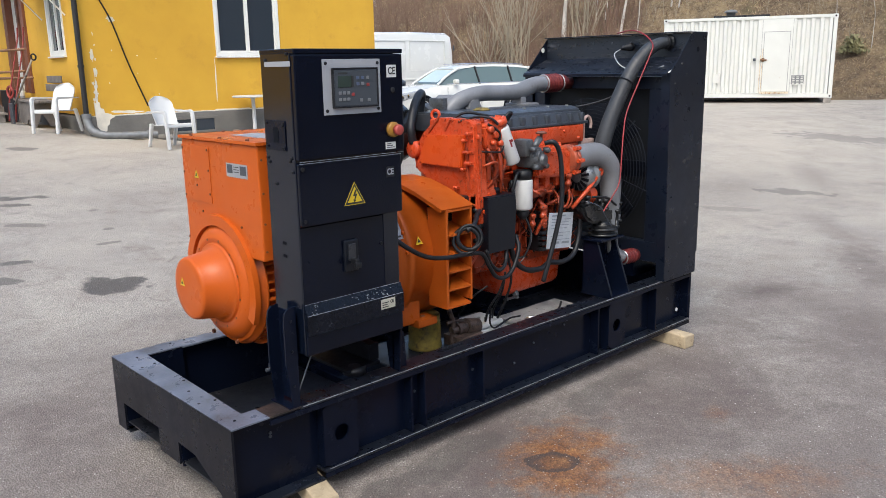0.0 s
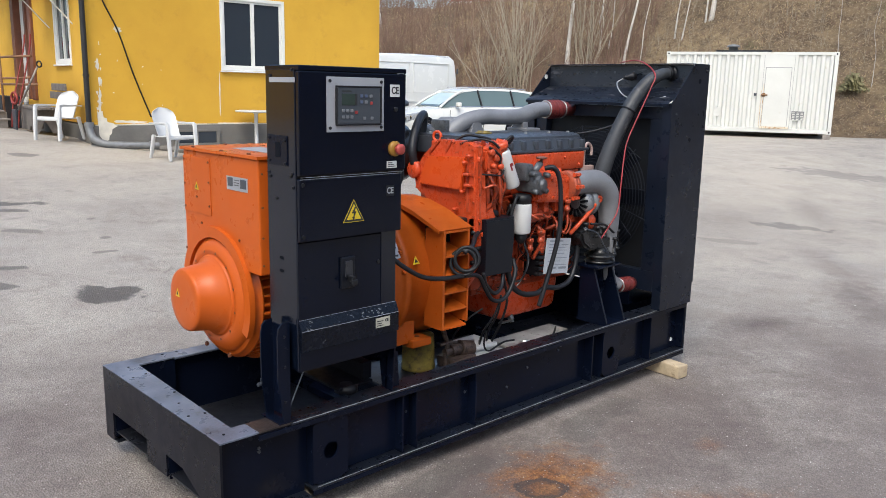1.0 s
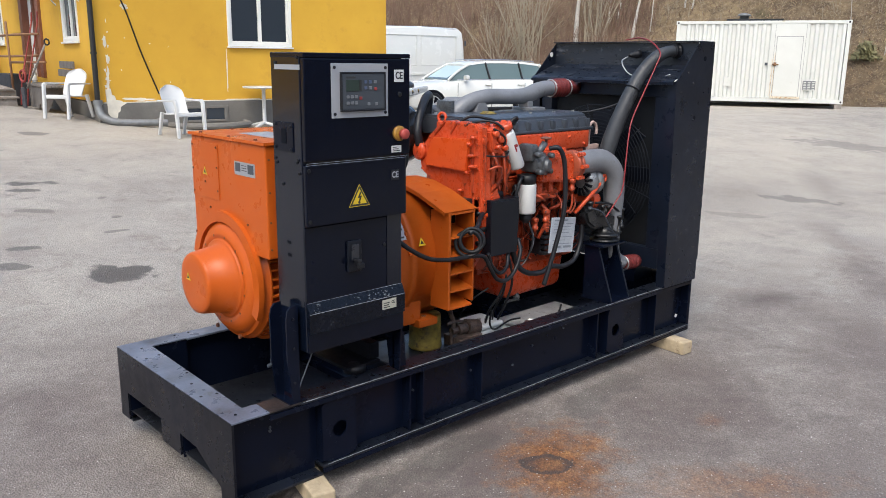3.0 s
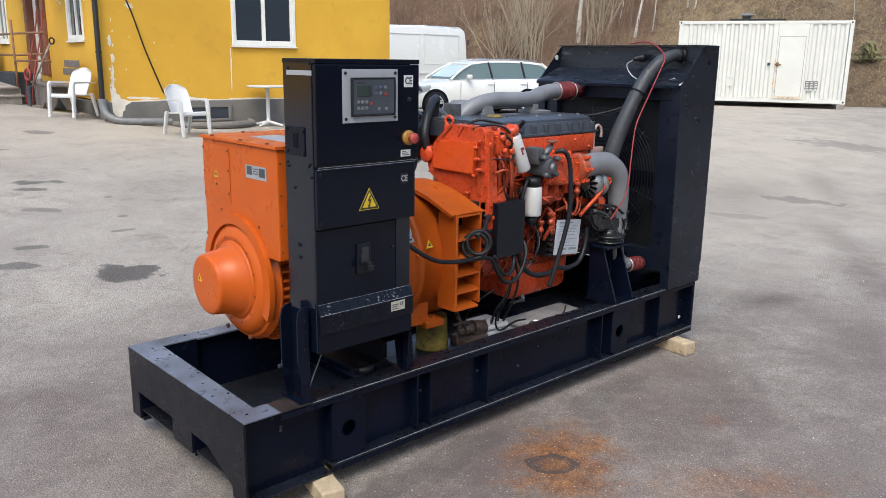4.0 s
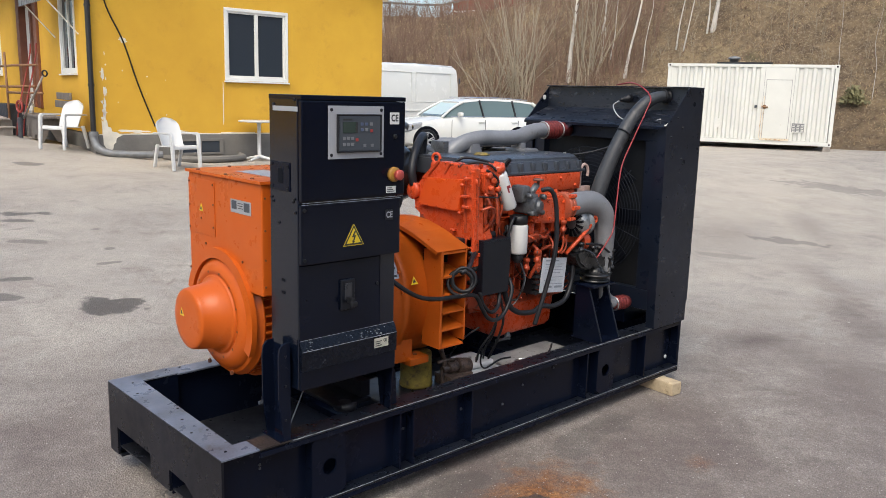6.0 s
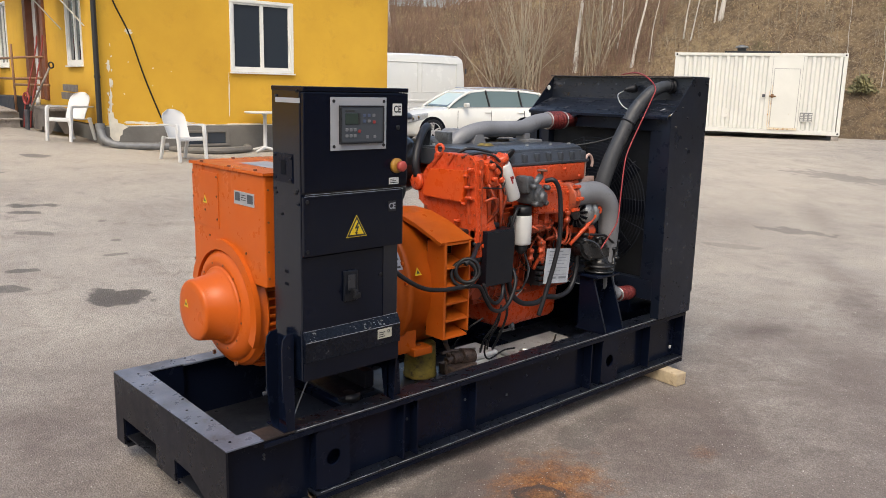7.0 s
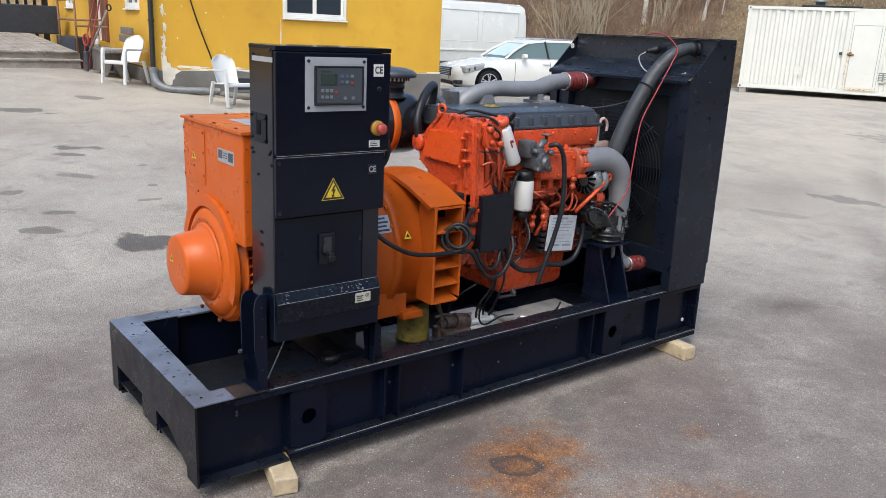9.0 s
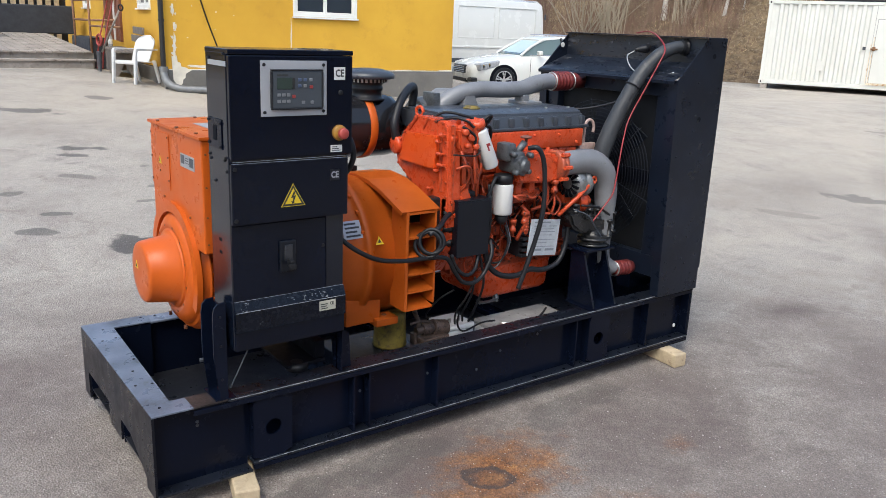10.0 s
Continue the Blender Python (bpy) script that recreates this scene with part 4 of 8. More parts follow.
pieces("flange_slot", [((x, 0.055, ST - 0.0005), (x + 0.16, 0.072, ST + 0.0006)) for x in (1.09, 1.95)], dark_inside, gen)
# stiffeners and lifting plates
for x in (0.87, 0.95, 1.325, 2.24, 2.82, 3.19):
    for yo, d in ((0.0, 1), (SW, -1)):
        b = bmesh.new()
        box(b, (x, min(yo + d * 0.004, yo + d * 0.055), SB + 0.012), (x + 0.009, max(yo + d * 0.004, yo + d * 0.055), ST - 0.012))
        part("stiffener", b, black_paint, skid)


def holed_plate(x0, x1, z0, z1, y0, y1, cx, cz, r, n=20):
    """An upright plate with a round hole through it."""
    b = bmesh.new()
    ring, outer = [], []
    for i in range(n):
        a = 2 * math.pi * i / n
        c, s = math.cos(a), math.sin(a)
        ring.append((cx + r * c, cz + r * s))
        k = min(((x1 - cx) if c > 0 else (x0 - cx)) / c if abs(c) > 1e-6 else 1e9, ((z1 - cz) if s > 0 else (z0 - cz)) / s if abs(s) > 1e-6 else 1e9)
        outer.append((cx + k * c, cz + k * s))
    sets = [[b.verts.new((u, y, w)) for u, w in pts] for y in (y0, y1) for pts in (ring, outer)]
    for i in range(n):
        j = (i + 1) % n
        b.faces.new((sets[0][i], sets[0][j], sets[1][j], sets[1][i]))
        b.faces.new((sets[2][j], sets[2][i], sets[3][i], sets[3][j]))
        b.faces.new((sets[0][j], sets[0][i], sets[2][i], sets[2][j]))
        b.faces.new((sets[1][i], sets[1][j], sets[3][j], sets[3][i]))
    bmesh.ops.recalc_face_normals(b, faces=b.faces)
    return b


for x0, x1, cx in ((0.405, 0.575, 0.492), (2.34, 2.5, 2.418)):
    part("lifting_plate", holed_plate(x0, x1, SB + 0.0095, ST - 0.0125, 0.004, 0.014, cx, 0.218, 0.036), black_paint, skid)
    for x in (x0, x1 - 0.008):
        b = bmesh.new()
        box(b, (x, 0.0145, SB + 0.012), (x + 0.008, 0.055, ST - 0.012))
        part("stiffener", b, black_paint, skid)
studs("bolt", [(x, 0.055, z) for x, z in ((0.19, 0.3), (0.19, 0.285), (0.93, 0.25), (1.6, 0.2), (1.75, 0.27), (2.0, 0.31), (2.02, 0.33), (2.86, 0.24), (1.3, 0.25))], (0, -1, 0), cover_grey, skid, 0.007, 0.006)
# white disc that paints daylight coming through the web
b = bmesh.new()
bolt(b, (3.14, 0.054, 0.14), (0, -1, 0), 0.013, 0.004)
part("daylight_spot", b, label_white, skid, "white disc painted as daylight through the web")
# end beams
b = bmesh.new()
prism(b, [(0.0, 0.041), (0.0, ST), (SW, ST), (SW, SB - 0.02), (1.01, SB - 0.02), (1.01, 0.19), (0.645, 0.19), (0.645, 0.088), (0.46, 0.088), (0.46, 0.187), (0.31, 0.181), (0.285, 0.169), (0.11, 0.086), (0.108, 0.041)], "x", 0.0, 0.01)
part("front_end_beam", b, end_lit, gen, "black front end plate with fork cut-outs")
b = bmesh.new()
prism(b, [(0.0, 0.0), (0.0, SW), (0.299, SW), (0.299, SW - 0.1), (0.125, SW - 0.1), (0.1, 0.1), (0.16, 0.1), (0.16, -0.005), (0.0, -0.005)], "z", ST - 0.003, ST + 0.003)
top = part("front_top_plate", b, dust_and_sheen, gen, "dusty black top plate with bolt holes, sky sheen in its colour")
b = bmesh.new()
prism(b, [(0.161, -0.005), (0.299, -0.005), (0.299, 0.1), (0.161, 0.1)], "z", ST - 0.003, ST + 0.003)
part("rusty_corner_plate", b, rust_patch, gen, "rusty flaking corner of the top plate")
studs("bolt_hole", [(x, y, ST + 0.0035) for x, y in ((0.075, 0.994), (0.038, 0.851), (0.1, 0.863), (0.1, 0.576), (0.03, 0.303), (0.092, 0.29), (0.27, 1.07), (0.34, 1.07), (0.05, 0.06), (0.06, 0.45))], (0, 0, 1), dark_inside, top, 0.006, 0.0017, 10, 1.0)
pieces("fork_pocket", [((0.0105, y - 0.006, SB), (0.13, y, 0.19)) for y in (0.46, 0.645)] + [((0.0105, 0.07, 0.191), (0.14, 1.0, 0.197)), ((0.131, 0.07, 0.101), (0.139, 1.0, 0.19))] + [((0.0105, y - 0.006, SB), (0.3, y, ST - 0.01)) for y in (0.06, SW - 0.09)], black_paint, gen)
b = bmesh.new()
box(b, (SL, 0.0, SB), (SL + 0.012, SW, ST - 0.002), 0.003)
part("rear_end_beam", b, black_paint, gen)
b = bmesh.new()
box(b, (0.012, 0.064, 0.092), (SL - 0.002, SW - 0.064, 0.1))
part("floor_plate", b, floor_dust, gen, "oily floor of the base frame")
for x in (0.95, 1.52, 2.3):
    b = bmesh.new()
    box(b, (x, 0.064, 0.101), (x + 0.1, SW - 0.064, 0.14), 0.004)
    part("cross_member", b, black_paint, gen)

# ---- control cabinet ----
CX0, CX1, CY0, CY1, CZ1 = 0.32, 0.815, -0.03, 0.165, 1.735
b = bmesh.new()
box(b, (CX0, CY0, 0.6), (CX1 - 0.02, CY1, CZ1), 0.004)
cab = part("control_cabinet", b, black_door, gen, "tall black sheet-steel control cabinet")
b = bmesh.new()
box(b, (CX0 - 0.001, -0.058, 1.7195), (CX1 + 0.003, CY1 + 0.002, CZ1 + 0.002), 0.003)
part("cabinet_top", b, shaded_coat, cab)
b = bmesh.new()
box(b, (CX0 + 0.002, -0.056, 1.345), (CX1 + 0.003, CY0 - 0.001, 1.718), 0.005)
part("upper_door", b, shaded_coat, cab, "black door with the controller")
b = bmesh.new()
box(b, (CX0 + 0.002, -0.052, 1.1), (CX1 - 0.012, CY0 - 0.001, 1.332), 0.005)
part("middle_panel", b, shaded_coat, cab, "black panel with a warning triangle")
b = bmesh.new()
box(b, (CX0 + 0.002, -0.034, 0.775), (CX1 - 0.1, CY0 - 0.001, 1.097), 0.004)
part("breaker_panel", b, shaded_coat, cab)
b = bmesh.new()
prism(b, [(-0.031, 0.775), (-0.033, 0.8), (-0.052, 0.76), (-0.052, 0.68), (-0.031, 0.68)], "x", CX0 + 0.002, CX1 - 0.02)
part("cable_shelf", b, scuffed_black, cab, "worn black ledge")
# painted highlights along the ledge and the door edges
pieces("edge_highlight", [((CX0 + 0.004, -0.0535, 0.7585), (CX1 - 0.022, -0.0515, 0.7605)), ((CX0 + 0.004, -0.0345, 0.799), (CX1 - 0.022, -0.0325, 0.8005)), ((CX0 + 0.004, -0.0578, 1.3385), (CX1 - 0.004, -0.0555, 1.34)), ((CX0 + 0.004, -0.0533, 1.3305), (CX1 - 0.014, -0.0505, 1.3325))], highlight_paint, cab)
b = bmesh.new()
box(b, (CX0 + 0.002, -0.044, 0.6), (CX1 - 0.02, CY0 - 0.001, 0.678), 0.004)
part("lower_panel", b, shaded_coat, cab)
# controller
b = bmesh.new()
box(b, (0.438, -0.0595, 1.5), (0.704, -0.0562, 1.7), 0.001)
plate = part("controller_plate", b, plate_grey, cab, "grey metal plate round the controller")
studs("plate_screw", [(x, -0.0595, z) for x in (0.452, 0.69) for z in (1.515, 1.685)], (0, -1, 0), rubber, cab, 0.007, 0.003)
b = bmesh.new()
box(b, (0.478, -0.071, 1.528), (0.68, -0.0598, 1.665), 0.005)
part("controller", b, panel_grey, cab, "generator controller with screen and keys")
b = bmesh.new()
for a_, c_ in (((0.474, 1.524), (0.684, 1.53)), ((0.474, 1.663), (0.684, 1.669)), ((0.474, 1.53), (0.48, 1.663)), ((0.678, 1.53), (0.684, 1.663))):
    box(b, (a_[0], -0.0735, a_[1]), (c_[0], -0.0597, c_[1]), 0.002, 1)
part("controller_bezel", b, rubber, cab, "dark bezel")
b = bmesh.new()
box(b, (0.496, -0.0725, 1.598), (0.556, -0.0712, 1.64), 0.001)
part("screen", b, screen_green, cab, "green display")
b = bmesh.new()
box(b, (0.557, -0.0725, 1.598), (0.567, -0.0712, 1.64), 0.001)
box(b, (0.496, -0.0722, 1.646), (0.54, -0.0712, 1.652))
part("screen_edge", b, ink, cab)
key_blue = surface("blue_key", (0.06, 0.085, 0.15), 0.5)
key_grey = surface("pale_key", (0.14, 0.15, 0.165), 0.5)
key_red = surface("red_key", (0.24, 0.03, 0.03), 0.5)
for i, (x, z, mt) in enumerate([(0.586, 1.632, key_blue), (0.608, 1.632, key_blue), (0.631, 1.632, key_grey), (0.586, 1.61, key_blue), (0.608, 1.61, key_grey), (0.633, 1.606, key_red),
                                (0.503, 1.578, key_grey), (0.522, 1.578, key_grey), (0.541, 1.578, key_grey), (0.503, 1.555, key_grey), (0.522, 1.555, key_grey), (0.541, 1.555, key_grey),
                                (0.562, 1.572, key_red), (0.6, 1.55, key_grey), (0.636, 1.55, key_grey)]):
    b = bmesh.new()
    box(b, (x - 0.007, -0.074, z - 0.006), (x + 0.007, -0.0712, z + 0.006), 0.0015, 1)
    part("key", b, mt, cab)
# stop button
b = bmesh.new()
lathe(b, (0.757, -0.0565, 1.43), (0, -1, 0), [(0, 0.03), (0.012, 0.03), (0.016, 0.024), (0.02, 0.014)], 28)
part("stop_ring", b, stop_gold, cab, "yellow ring of the stop button", smooth=30)
b = bmesh.new()
lathe(b, (0.757, -0.074, 1.43), (0, -1, 0), [(0, 0.012), (0.012, 0.014), (0.014, 0.021), (0.028, 0.021), (0.033, 0.016)], 28)
part("stop_button", b, stop_red, cab, "red mushroom stop button", smooth=30)
b = bmesh.new()
lathe(b, (0.765, -0.0565, 1.582), (0, -1, 0), [(0, 0.01), (0.002, 0.01), (0.003, 0.006)], 20)
part("key_switch", b, rubber, cab, smooth=30)


def flat_label(name, x0, z0, x1, z1, y, parent, material, label="", t=0.0012):
    b = bmesh.new()
    box(b, (x0, y - t, z0), (x1, y, z1))
    return part(name, b, material, parent, label)


def ce_letters(x, z, size, y, colour):
    cu = bpy.data.curves.new("mark", "FONT")
    cu.body, cu.size, cu.extrude = "CE", size, 0.0005
    cu.offset = size * 0.025
    cu.align_x = cu.align_y = "CENTER"
    ob = new("ce_letters", cu)
    me = bpy.data.meshes.new_from_object(ob)
    bpy.data.objects.remove(ob)
    me.materials.append(colour)
    ob = new("ce_letters", me)
    ob.parent = cab
    ob.matrix_parent_inverse = place_of(cab).inverted()
    ob.matrix_basis = pose(x, y - 0.0007, z, 90, 0, 0) @ Matrix.Diagonal((0.8, 1, 1, 1))


def ce_mark(x0, z0, x1, z1, y, paper, colour, label):
    flat_label("ce_label", x0, z0, x1, z1, y, cab, paper, label)
    ce_letters((x0 + x1) / 2, (z0 + z1) / 2, (z1 - z0) * 0.8, y - 0.0013, colour)


label_cream = surface("yellowed_label", (0.4, 0.39, 0.33), 0.42, vary=0.12, scale=30, dirt=(0.2, 0.19, 0.15), dirt_at=0.62)
ce_mark(0.737, 1.63, 0.784, 1.677, -0.0563, label_white, ink, "white conformity label")
ce_mark(0.722, 1.243, 0.764, 1.286, -0.0523, box_grey, plate_grey, "dark conformity label with pale letters")
flat_label("small_label", 0.722, 1.355, 0.772, 1.382, -0.0563, cab, label_white, "small printed label")
for k in range(3):
    flat_label("print_line", 0.727, 1.36 + k * 0.007, 0.765 - 0.008 * k, 1.363 + k * 0.007, -0.0577, cab, ink)
flat_label("rating_label", 0.674, 0.709, 0.748, 0.75, -0.0525, cab, label_cream, "cream printed rating label")
for k in range(3):
    flat_label("print_line", 0.68, 0.716 + k * 0.009, 0.712 - 0.006 * (k % 2), 0.7195 + k * 0.009, -0.0539, cab, ink)
ce_letters(0.73, 0.735, 0.018, -0.0539, ink)
# scuffs on the ledge
rs = random.Random(41)
for k in range(34):
    x = rs.choice((0.36, 0.55, 0.61, 0.64, 0.66, 0.7)) + rs.gauss(0, 0.018)
    q, w, h = rs.uniform(0.12, 0.9), rs.uniform(0.003, 0.012) * rs.uniform(0.4, 1), rs.uniform(0.0008, 0.003)
    y, z = -0.033 - 0.019 * q, 0.8 - 0.04 * q
    b = bmesh.new()
    prism(b, [(y + 0.0003, z + 0.0006), (y - 0.0009, z), (y - h * 0.43 - 0.0009, z - h * 0.9), (y - h * 0.43 + 0.0003, z - h * 0.9 + 0.0006)], "x", x, x + w)
    part("paint_chip", b, zinc, cab)
# warning triangle with a bolt of lightning


def warning_sign(cx, cz, h, y, parent, glyph=True):
    def tri_of(k):
        s, o = h * k, h * (1 - k) * 0.36
        return [(cx - s * 0.577, cz - h / 2 + o), (cx + s * 0.577, cz - h / 2 + o), (cx, cz - h / 2 + o + s)]
    for k, mt, e, nm in ((1.0, yellow, 0.001, "warning_sign"), (0.92, ink, 0.0016, "sign_border"), (0.68, yellow, 0.0022, "sign_face")):
        b = bmesh.new()
        prism(b, tri_of(k), "y", y - e, y)
        part(nm, b, mt, parent, "yellow high-voltage triangle" if k == 1 else "")
    if glyph:
        b = bmesh.new()
        pts = [(0.03, 0.5), (-0.13, 0.2), (0.0, 0.21), (-0.05, 0.02), (-0.12, 0.05), (-0.05, -0.12), (0.07, 0.0), (0.01, 0.0), (0.14, 0.31), (0.02, 0.29), (0.13, 0.5)]
        prism(b, [(cx + u * h * 0.9, cz - h * 0.3 + v * h * 0.9) for u, v in pts], "y", y - 0.003, y)
        part("sign_glyph", b, ink, parent)


warning_sign(0.564, 1.2, 0.088, -0.0523, cab)
# breaker handle
b = bmesh.new()
box(b, (0.51, -0.046, 0.895), (0.578, -0.0342, 1.02), 0.004)
part("breaker", b, box_grey, cab, "dark grey circuit breaker")
b = bmesh.new()
box(b, (0.526, -0.05, 0.94), (0.562, -0.0462, 1.005), 0.003)
part("breaker_window", b, surface("pale_breaker_face", (0.022, 0.024, 0.03), 0.3), cab)
b = bmesh.new()
box(b, (0.534, -0.085, 0.925), (0.552, -0.0505, 0.95), 0.004)
box(b, (0.528, -0.092, 0.915), (0.558, -0.078, 0.937), 0.004)
part("breaker_toggle", b, rubber, cab)
studs("door_lock", [(x, -0.052 if z > 1.1 else -0.034, z) for x, z in ((0.335, 1.312), (0.335, 1.12), (0.7, 0.98))], (0, -1, 0), rubber, cab, 0.008, 0.005, 12)
# side of the cabinet
b = bmesh.new()
box(b, (CX0 - 0.004, 0.018, 1.375), (CX0 - 0.0005, 0.15, 1.485), 0.002)
part("cable_entry_plate", b, black_paint, cab)
b = bmesh.new()
box(b, (CX0 - 0.0055, 0.063, 1.405), (CX0 - 0.0042, 0.096, 1.46))
part("entry_hole", b, dark_inside, cab)
b = bmesh.new()
box(b, (CX0 - 0.002, -0.035, 1.676), (CX0 - 0.0005, 0.135, 1.694))
part("side_strip", b, plate_grey, cab, "pale printed strip")
studs("side_bolt", [(CX0 - 0.004 if 1.375 < z < 1.486 else CX0, y, z) for y, z in ((0.03, 1.47), (0.14, 1.475), (0.03, 1.385), (0.14, 1.39), (-0.01, 1.35), (0.0, 1.34), (0.15, 1.345), (0.14, 1.33), (-0.015, 1.72), (0.1, 1.25), (-0.015, 1.3), (0.13, 1.7))], (-1, 0, 0), rubber, cab, 0.006, 0.005)
pieces("vent_slot", [((CX0 - 0.001, 0.06, z), (CX0 + 0.001, 0.085, z + 0.012)) for z in (1.02, 0.97)], dark_inside, cab)
# legs of the cabinet
ear = [(0.302, 0.795), (0.272, 0.792), (0.256, 0.775), (0.25, 0.74), (0.25, 0.57), (0.262, 0.47), (0.272, 0.394), (0.302, 0.394)]
b = bmesh.new()
prism(b, ear, "y", 0.0, 0.008)
prism(b, [(x - 0.005, z - 0.012) for x, z in ear], "y", 0.112, 0.12)
box(b, (0.294, 0.0085, 0.41), (0.302, 0.1115, 0.77))
box(b, (0.25, -0.004, 0.3935), (0.33, 0.13, 0.3985))
leg = part("cabinet_bracket", b, black_paint, gen, "black steel channel holding the cabinet")
studs("bracket_bolt", [(0.278, 0.0, z) for z in (0.74, 0.62, 0.48)], (0, -1, 0), box_grey, leg, 0.006, 0.005)
studs("bracket_bolt", [(0.294, y, z) for y, z in ((0.06, 0.72), (0.06, 0.6), (0.06, 0.5))], (-1, 0, 0), box_grey, leg, 0.009, 0.008)
b = bmesh.new()
cyl(b, (0.24, 0.135, 0.52), (0.3, 0.135, 0.52), 0.008, n=10)
cyl(b, (0.262, 0.135, 0.52), (0.272, 0.135, 0.52), 0.016, n=6)
box(b, (0.268, 0.1205, 0.505), (0.3, 0.165, 0.535), 0.003)
part("clamp_bolt", b, cover_grey, leg)
b = bmesh.new()
prism(b, [(-0.02, 0.6), (0.09, 0.62), (0.085, 0.55), (0.06, 0.4), (-0.005, 0.395)], "x", 0.8, 0.808)
prism(b, [(0.8, 0.6), (0.86, 0.55), (0.87, 0.395), (0.8, 0.395)], "y", 0.03, 0.037)
part("cabinet_bracket", b, black_paint, gen)
b = bmesh.new()
tube(b, [(0.345, 0.09, 0.392), (0.445, 0.11, 0.56)], 0.003, n=6, smooth=0)
part("brace_rod", b, zinc, gen, "thin diagonal rod")
b = bmesh.new()
box(b, (0.6, 0.1, 0.41), (0.78, 0.42, 0.425), 0.003)
box(b, (0.74, 0.12, 0.425), (0.79, 0.4, 0.5), 0.004)
part("foot_bracket", b, surface("dark_foot_paint", (0.006, 0.0065, 0.0095), 0.45, vary=0.4, scale=10, spec=0.1), gen, "dark steel foot of the alternator")
b = bmesh.new()
lathe(b, (0.66, 0.13, 0.392), (0, 0, 1), [(0, 0.05), (0.03, 0.05), (0.034, 0.02)], 20)
part("mount_disc", b, rubber, gen, smooth=30)

# ---- alternator ----
AY, AZ = 0.55, 0.79
b = bmesh.new()
lathe(b, (0.36, AY, AZ), (1, 0, 0), [(0, 0.24), (0.055, 0.24), (0.055, 0.285), (0.06, 0.3), (0.46, 0.3), (0.47, 0.285), (0.5, 0.285)], 48)
alt = part("alternator", b, orange, gen, "orange alternator with terminal box", smooth=35)
b = bmesh.new()
box(b, (0.305, 0.205, 0.93), (0.86, 0.835, 1.385), 0.006)
part("terminal_box", b, orange, alt)
b = bmesh.new()
prism(b, [(0.295, 0.195), (0.87, 0.195), (0.87, 0.845), (0.295, 0.845)], "z", 1.386, 1.398)
part("box_lid", b, orange, alt)
b = bmesh.new()
box(b, (0.42, 0.33, 1.3985), (0.56, 0.62, 1.3995))
part("lid_label", b, plate_grey, alt, "pale label on the lid")
b = bmesh.new()
box(b, (0.3015, 0.59, 1.12), (0.3045, 0.83, 1.36), 0.001)
part("access_cover", b, orange, alt)
studs("box_screw", [(0.3015, y, z) for y, z in ((0.6, 1.345), (0.6, 1.26), (0.6, 1.16), (0.82, 1.345), (0.82, 1.24), (0.82, 1.14), (0.71, 1.19))], (-1, 0, 0), dull_bolt, alt, 0.005, 0.004)
studs("box_screw", [(0.305, y, z) for y, z in ((0.55, 1.06), (0.36, 1.05), (0.83, 0.95), (0.68, 1.08))], (-1, 0, 0), dull_bolt, alt, 0.0055, 0.005)
studs("box_screw", [(0.32, 0.205, z) for z in (1.33, 1.2, 1.08, 0.97)], (0, -1, 0), dull_bolt, alt, 0.005, 0.004)
studs("box_screw", [(x, y, 1.398) for x, y in ((0.31, 0.75), (0.31, 0.5), (0.5, 0.82), (0.32, 0.3))], (0, 0, 1), dull_bolt, alt, 0.008, 0.006)
b = bmesh.new()
box(b, (0.303, 0.285, 1.25), (0.3046, 0.45, 1.305))
part("rating_plate", b, plate_grey, alt, "printed rating plate")
for y0, y1, z0, z1, mt in ((0.4, 0.44, 1.265, 1.3, panel_grey), (0.295, 0.34, 1.262, 1.298, panel_grey), (0.35, 0.39, 1.29, 1.293, ink), (0.35, 0.39, 1.28, 1.283, ink), (0.35, 0.39, 1.27, 1.273, ink)):
    b = bmesh.new()
    box(b, (0.302, y0, z0), (0.303, y1, z1))
    part("print_block", b, mt, alt)


def small_triangle(p, u, v, nrm, h, parent):
    """A small yellow warning sticker; u and v span it, nrm is its normal."""
    p, u, v, nrm = (Vector(q) for q in (p, u, v, nrm))
    for k, mt, e in ((1.0, yellow, 0.001), (0.45, ink, 0.002)):
        b = bmesh.new()
        tri = [p + (-u * 0.55 * k - v * 0.4 * k) * h, p + (u * 0.55 * k - v * 0.4 * k) * h, p + v * 0.6 * h * k]
        lo = [b.verts.new(q) for q in tri]
        hi = [b.verts.new(q + nrm * e) for q in tri]
        b.faces.new(lo[::-1]), b.faces.new(hi)
        for i in range(3):
            b.faces.new((lo[i], lo[(i + 1) % 3], hi[(i + 1) % 3], hi[i]))
        bmesh.ops.recalc_face_normals(b, faces=b.faces)
        part("warning_sticker", b, mt, parent, "small yellow warning sticker" if k == 1 else "")


small_triangle((0.301, 0.71, 1.235), (0, -1, 0), (0, 0, 1), (-1, 0, 0), 0.035, alt)
b = bmesh.new()
lathe(b, (0.145, AY, AZ), (1, 0, 0), [(0, 0.09), (0.001, 0.12), (0.005, 0.128), (0.013, 0.132), (0.125, 0.148), (0.1252, 0.166), (0.129, 0.17), (0.135, 0.171), (0.136, 0.178), (0.13, 0.184), (0.132, 0.198), (0.14, 0.218), (0.152, 0.236), (0.168, 0.248), (0.174, 0.249), (0.1745, 0.262), (0.179, 0.266), (0.2, 0.268), (0.202, 0.28), (0.212, 0.28), (0.214, 0.25)], 72)
cover = part("fan_cover", b, orange, alt, "round orange end cover with a blunt cone", smooth=30)
b = bmesh.new()
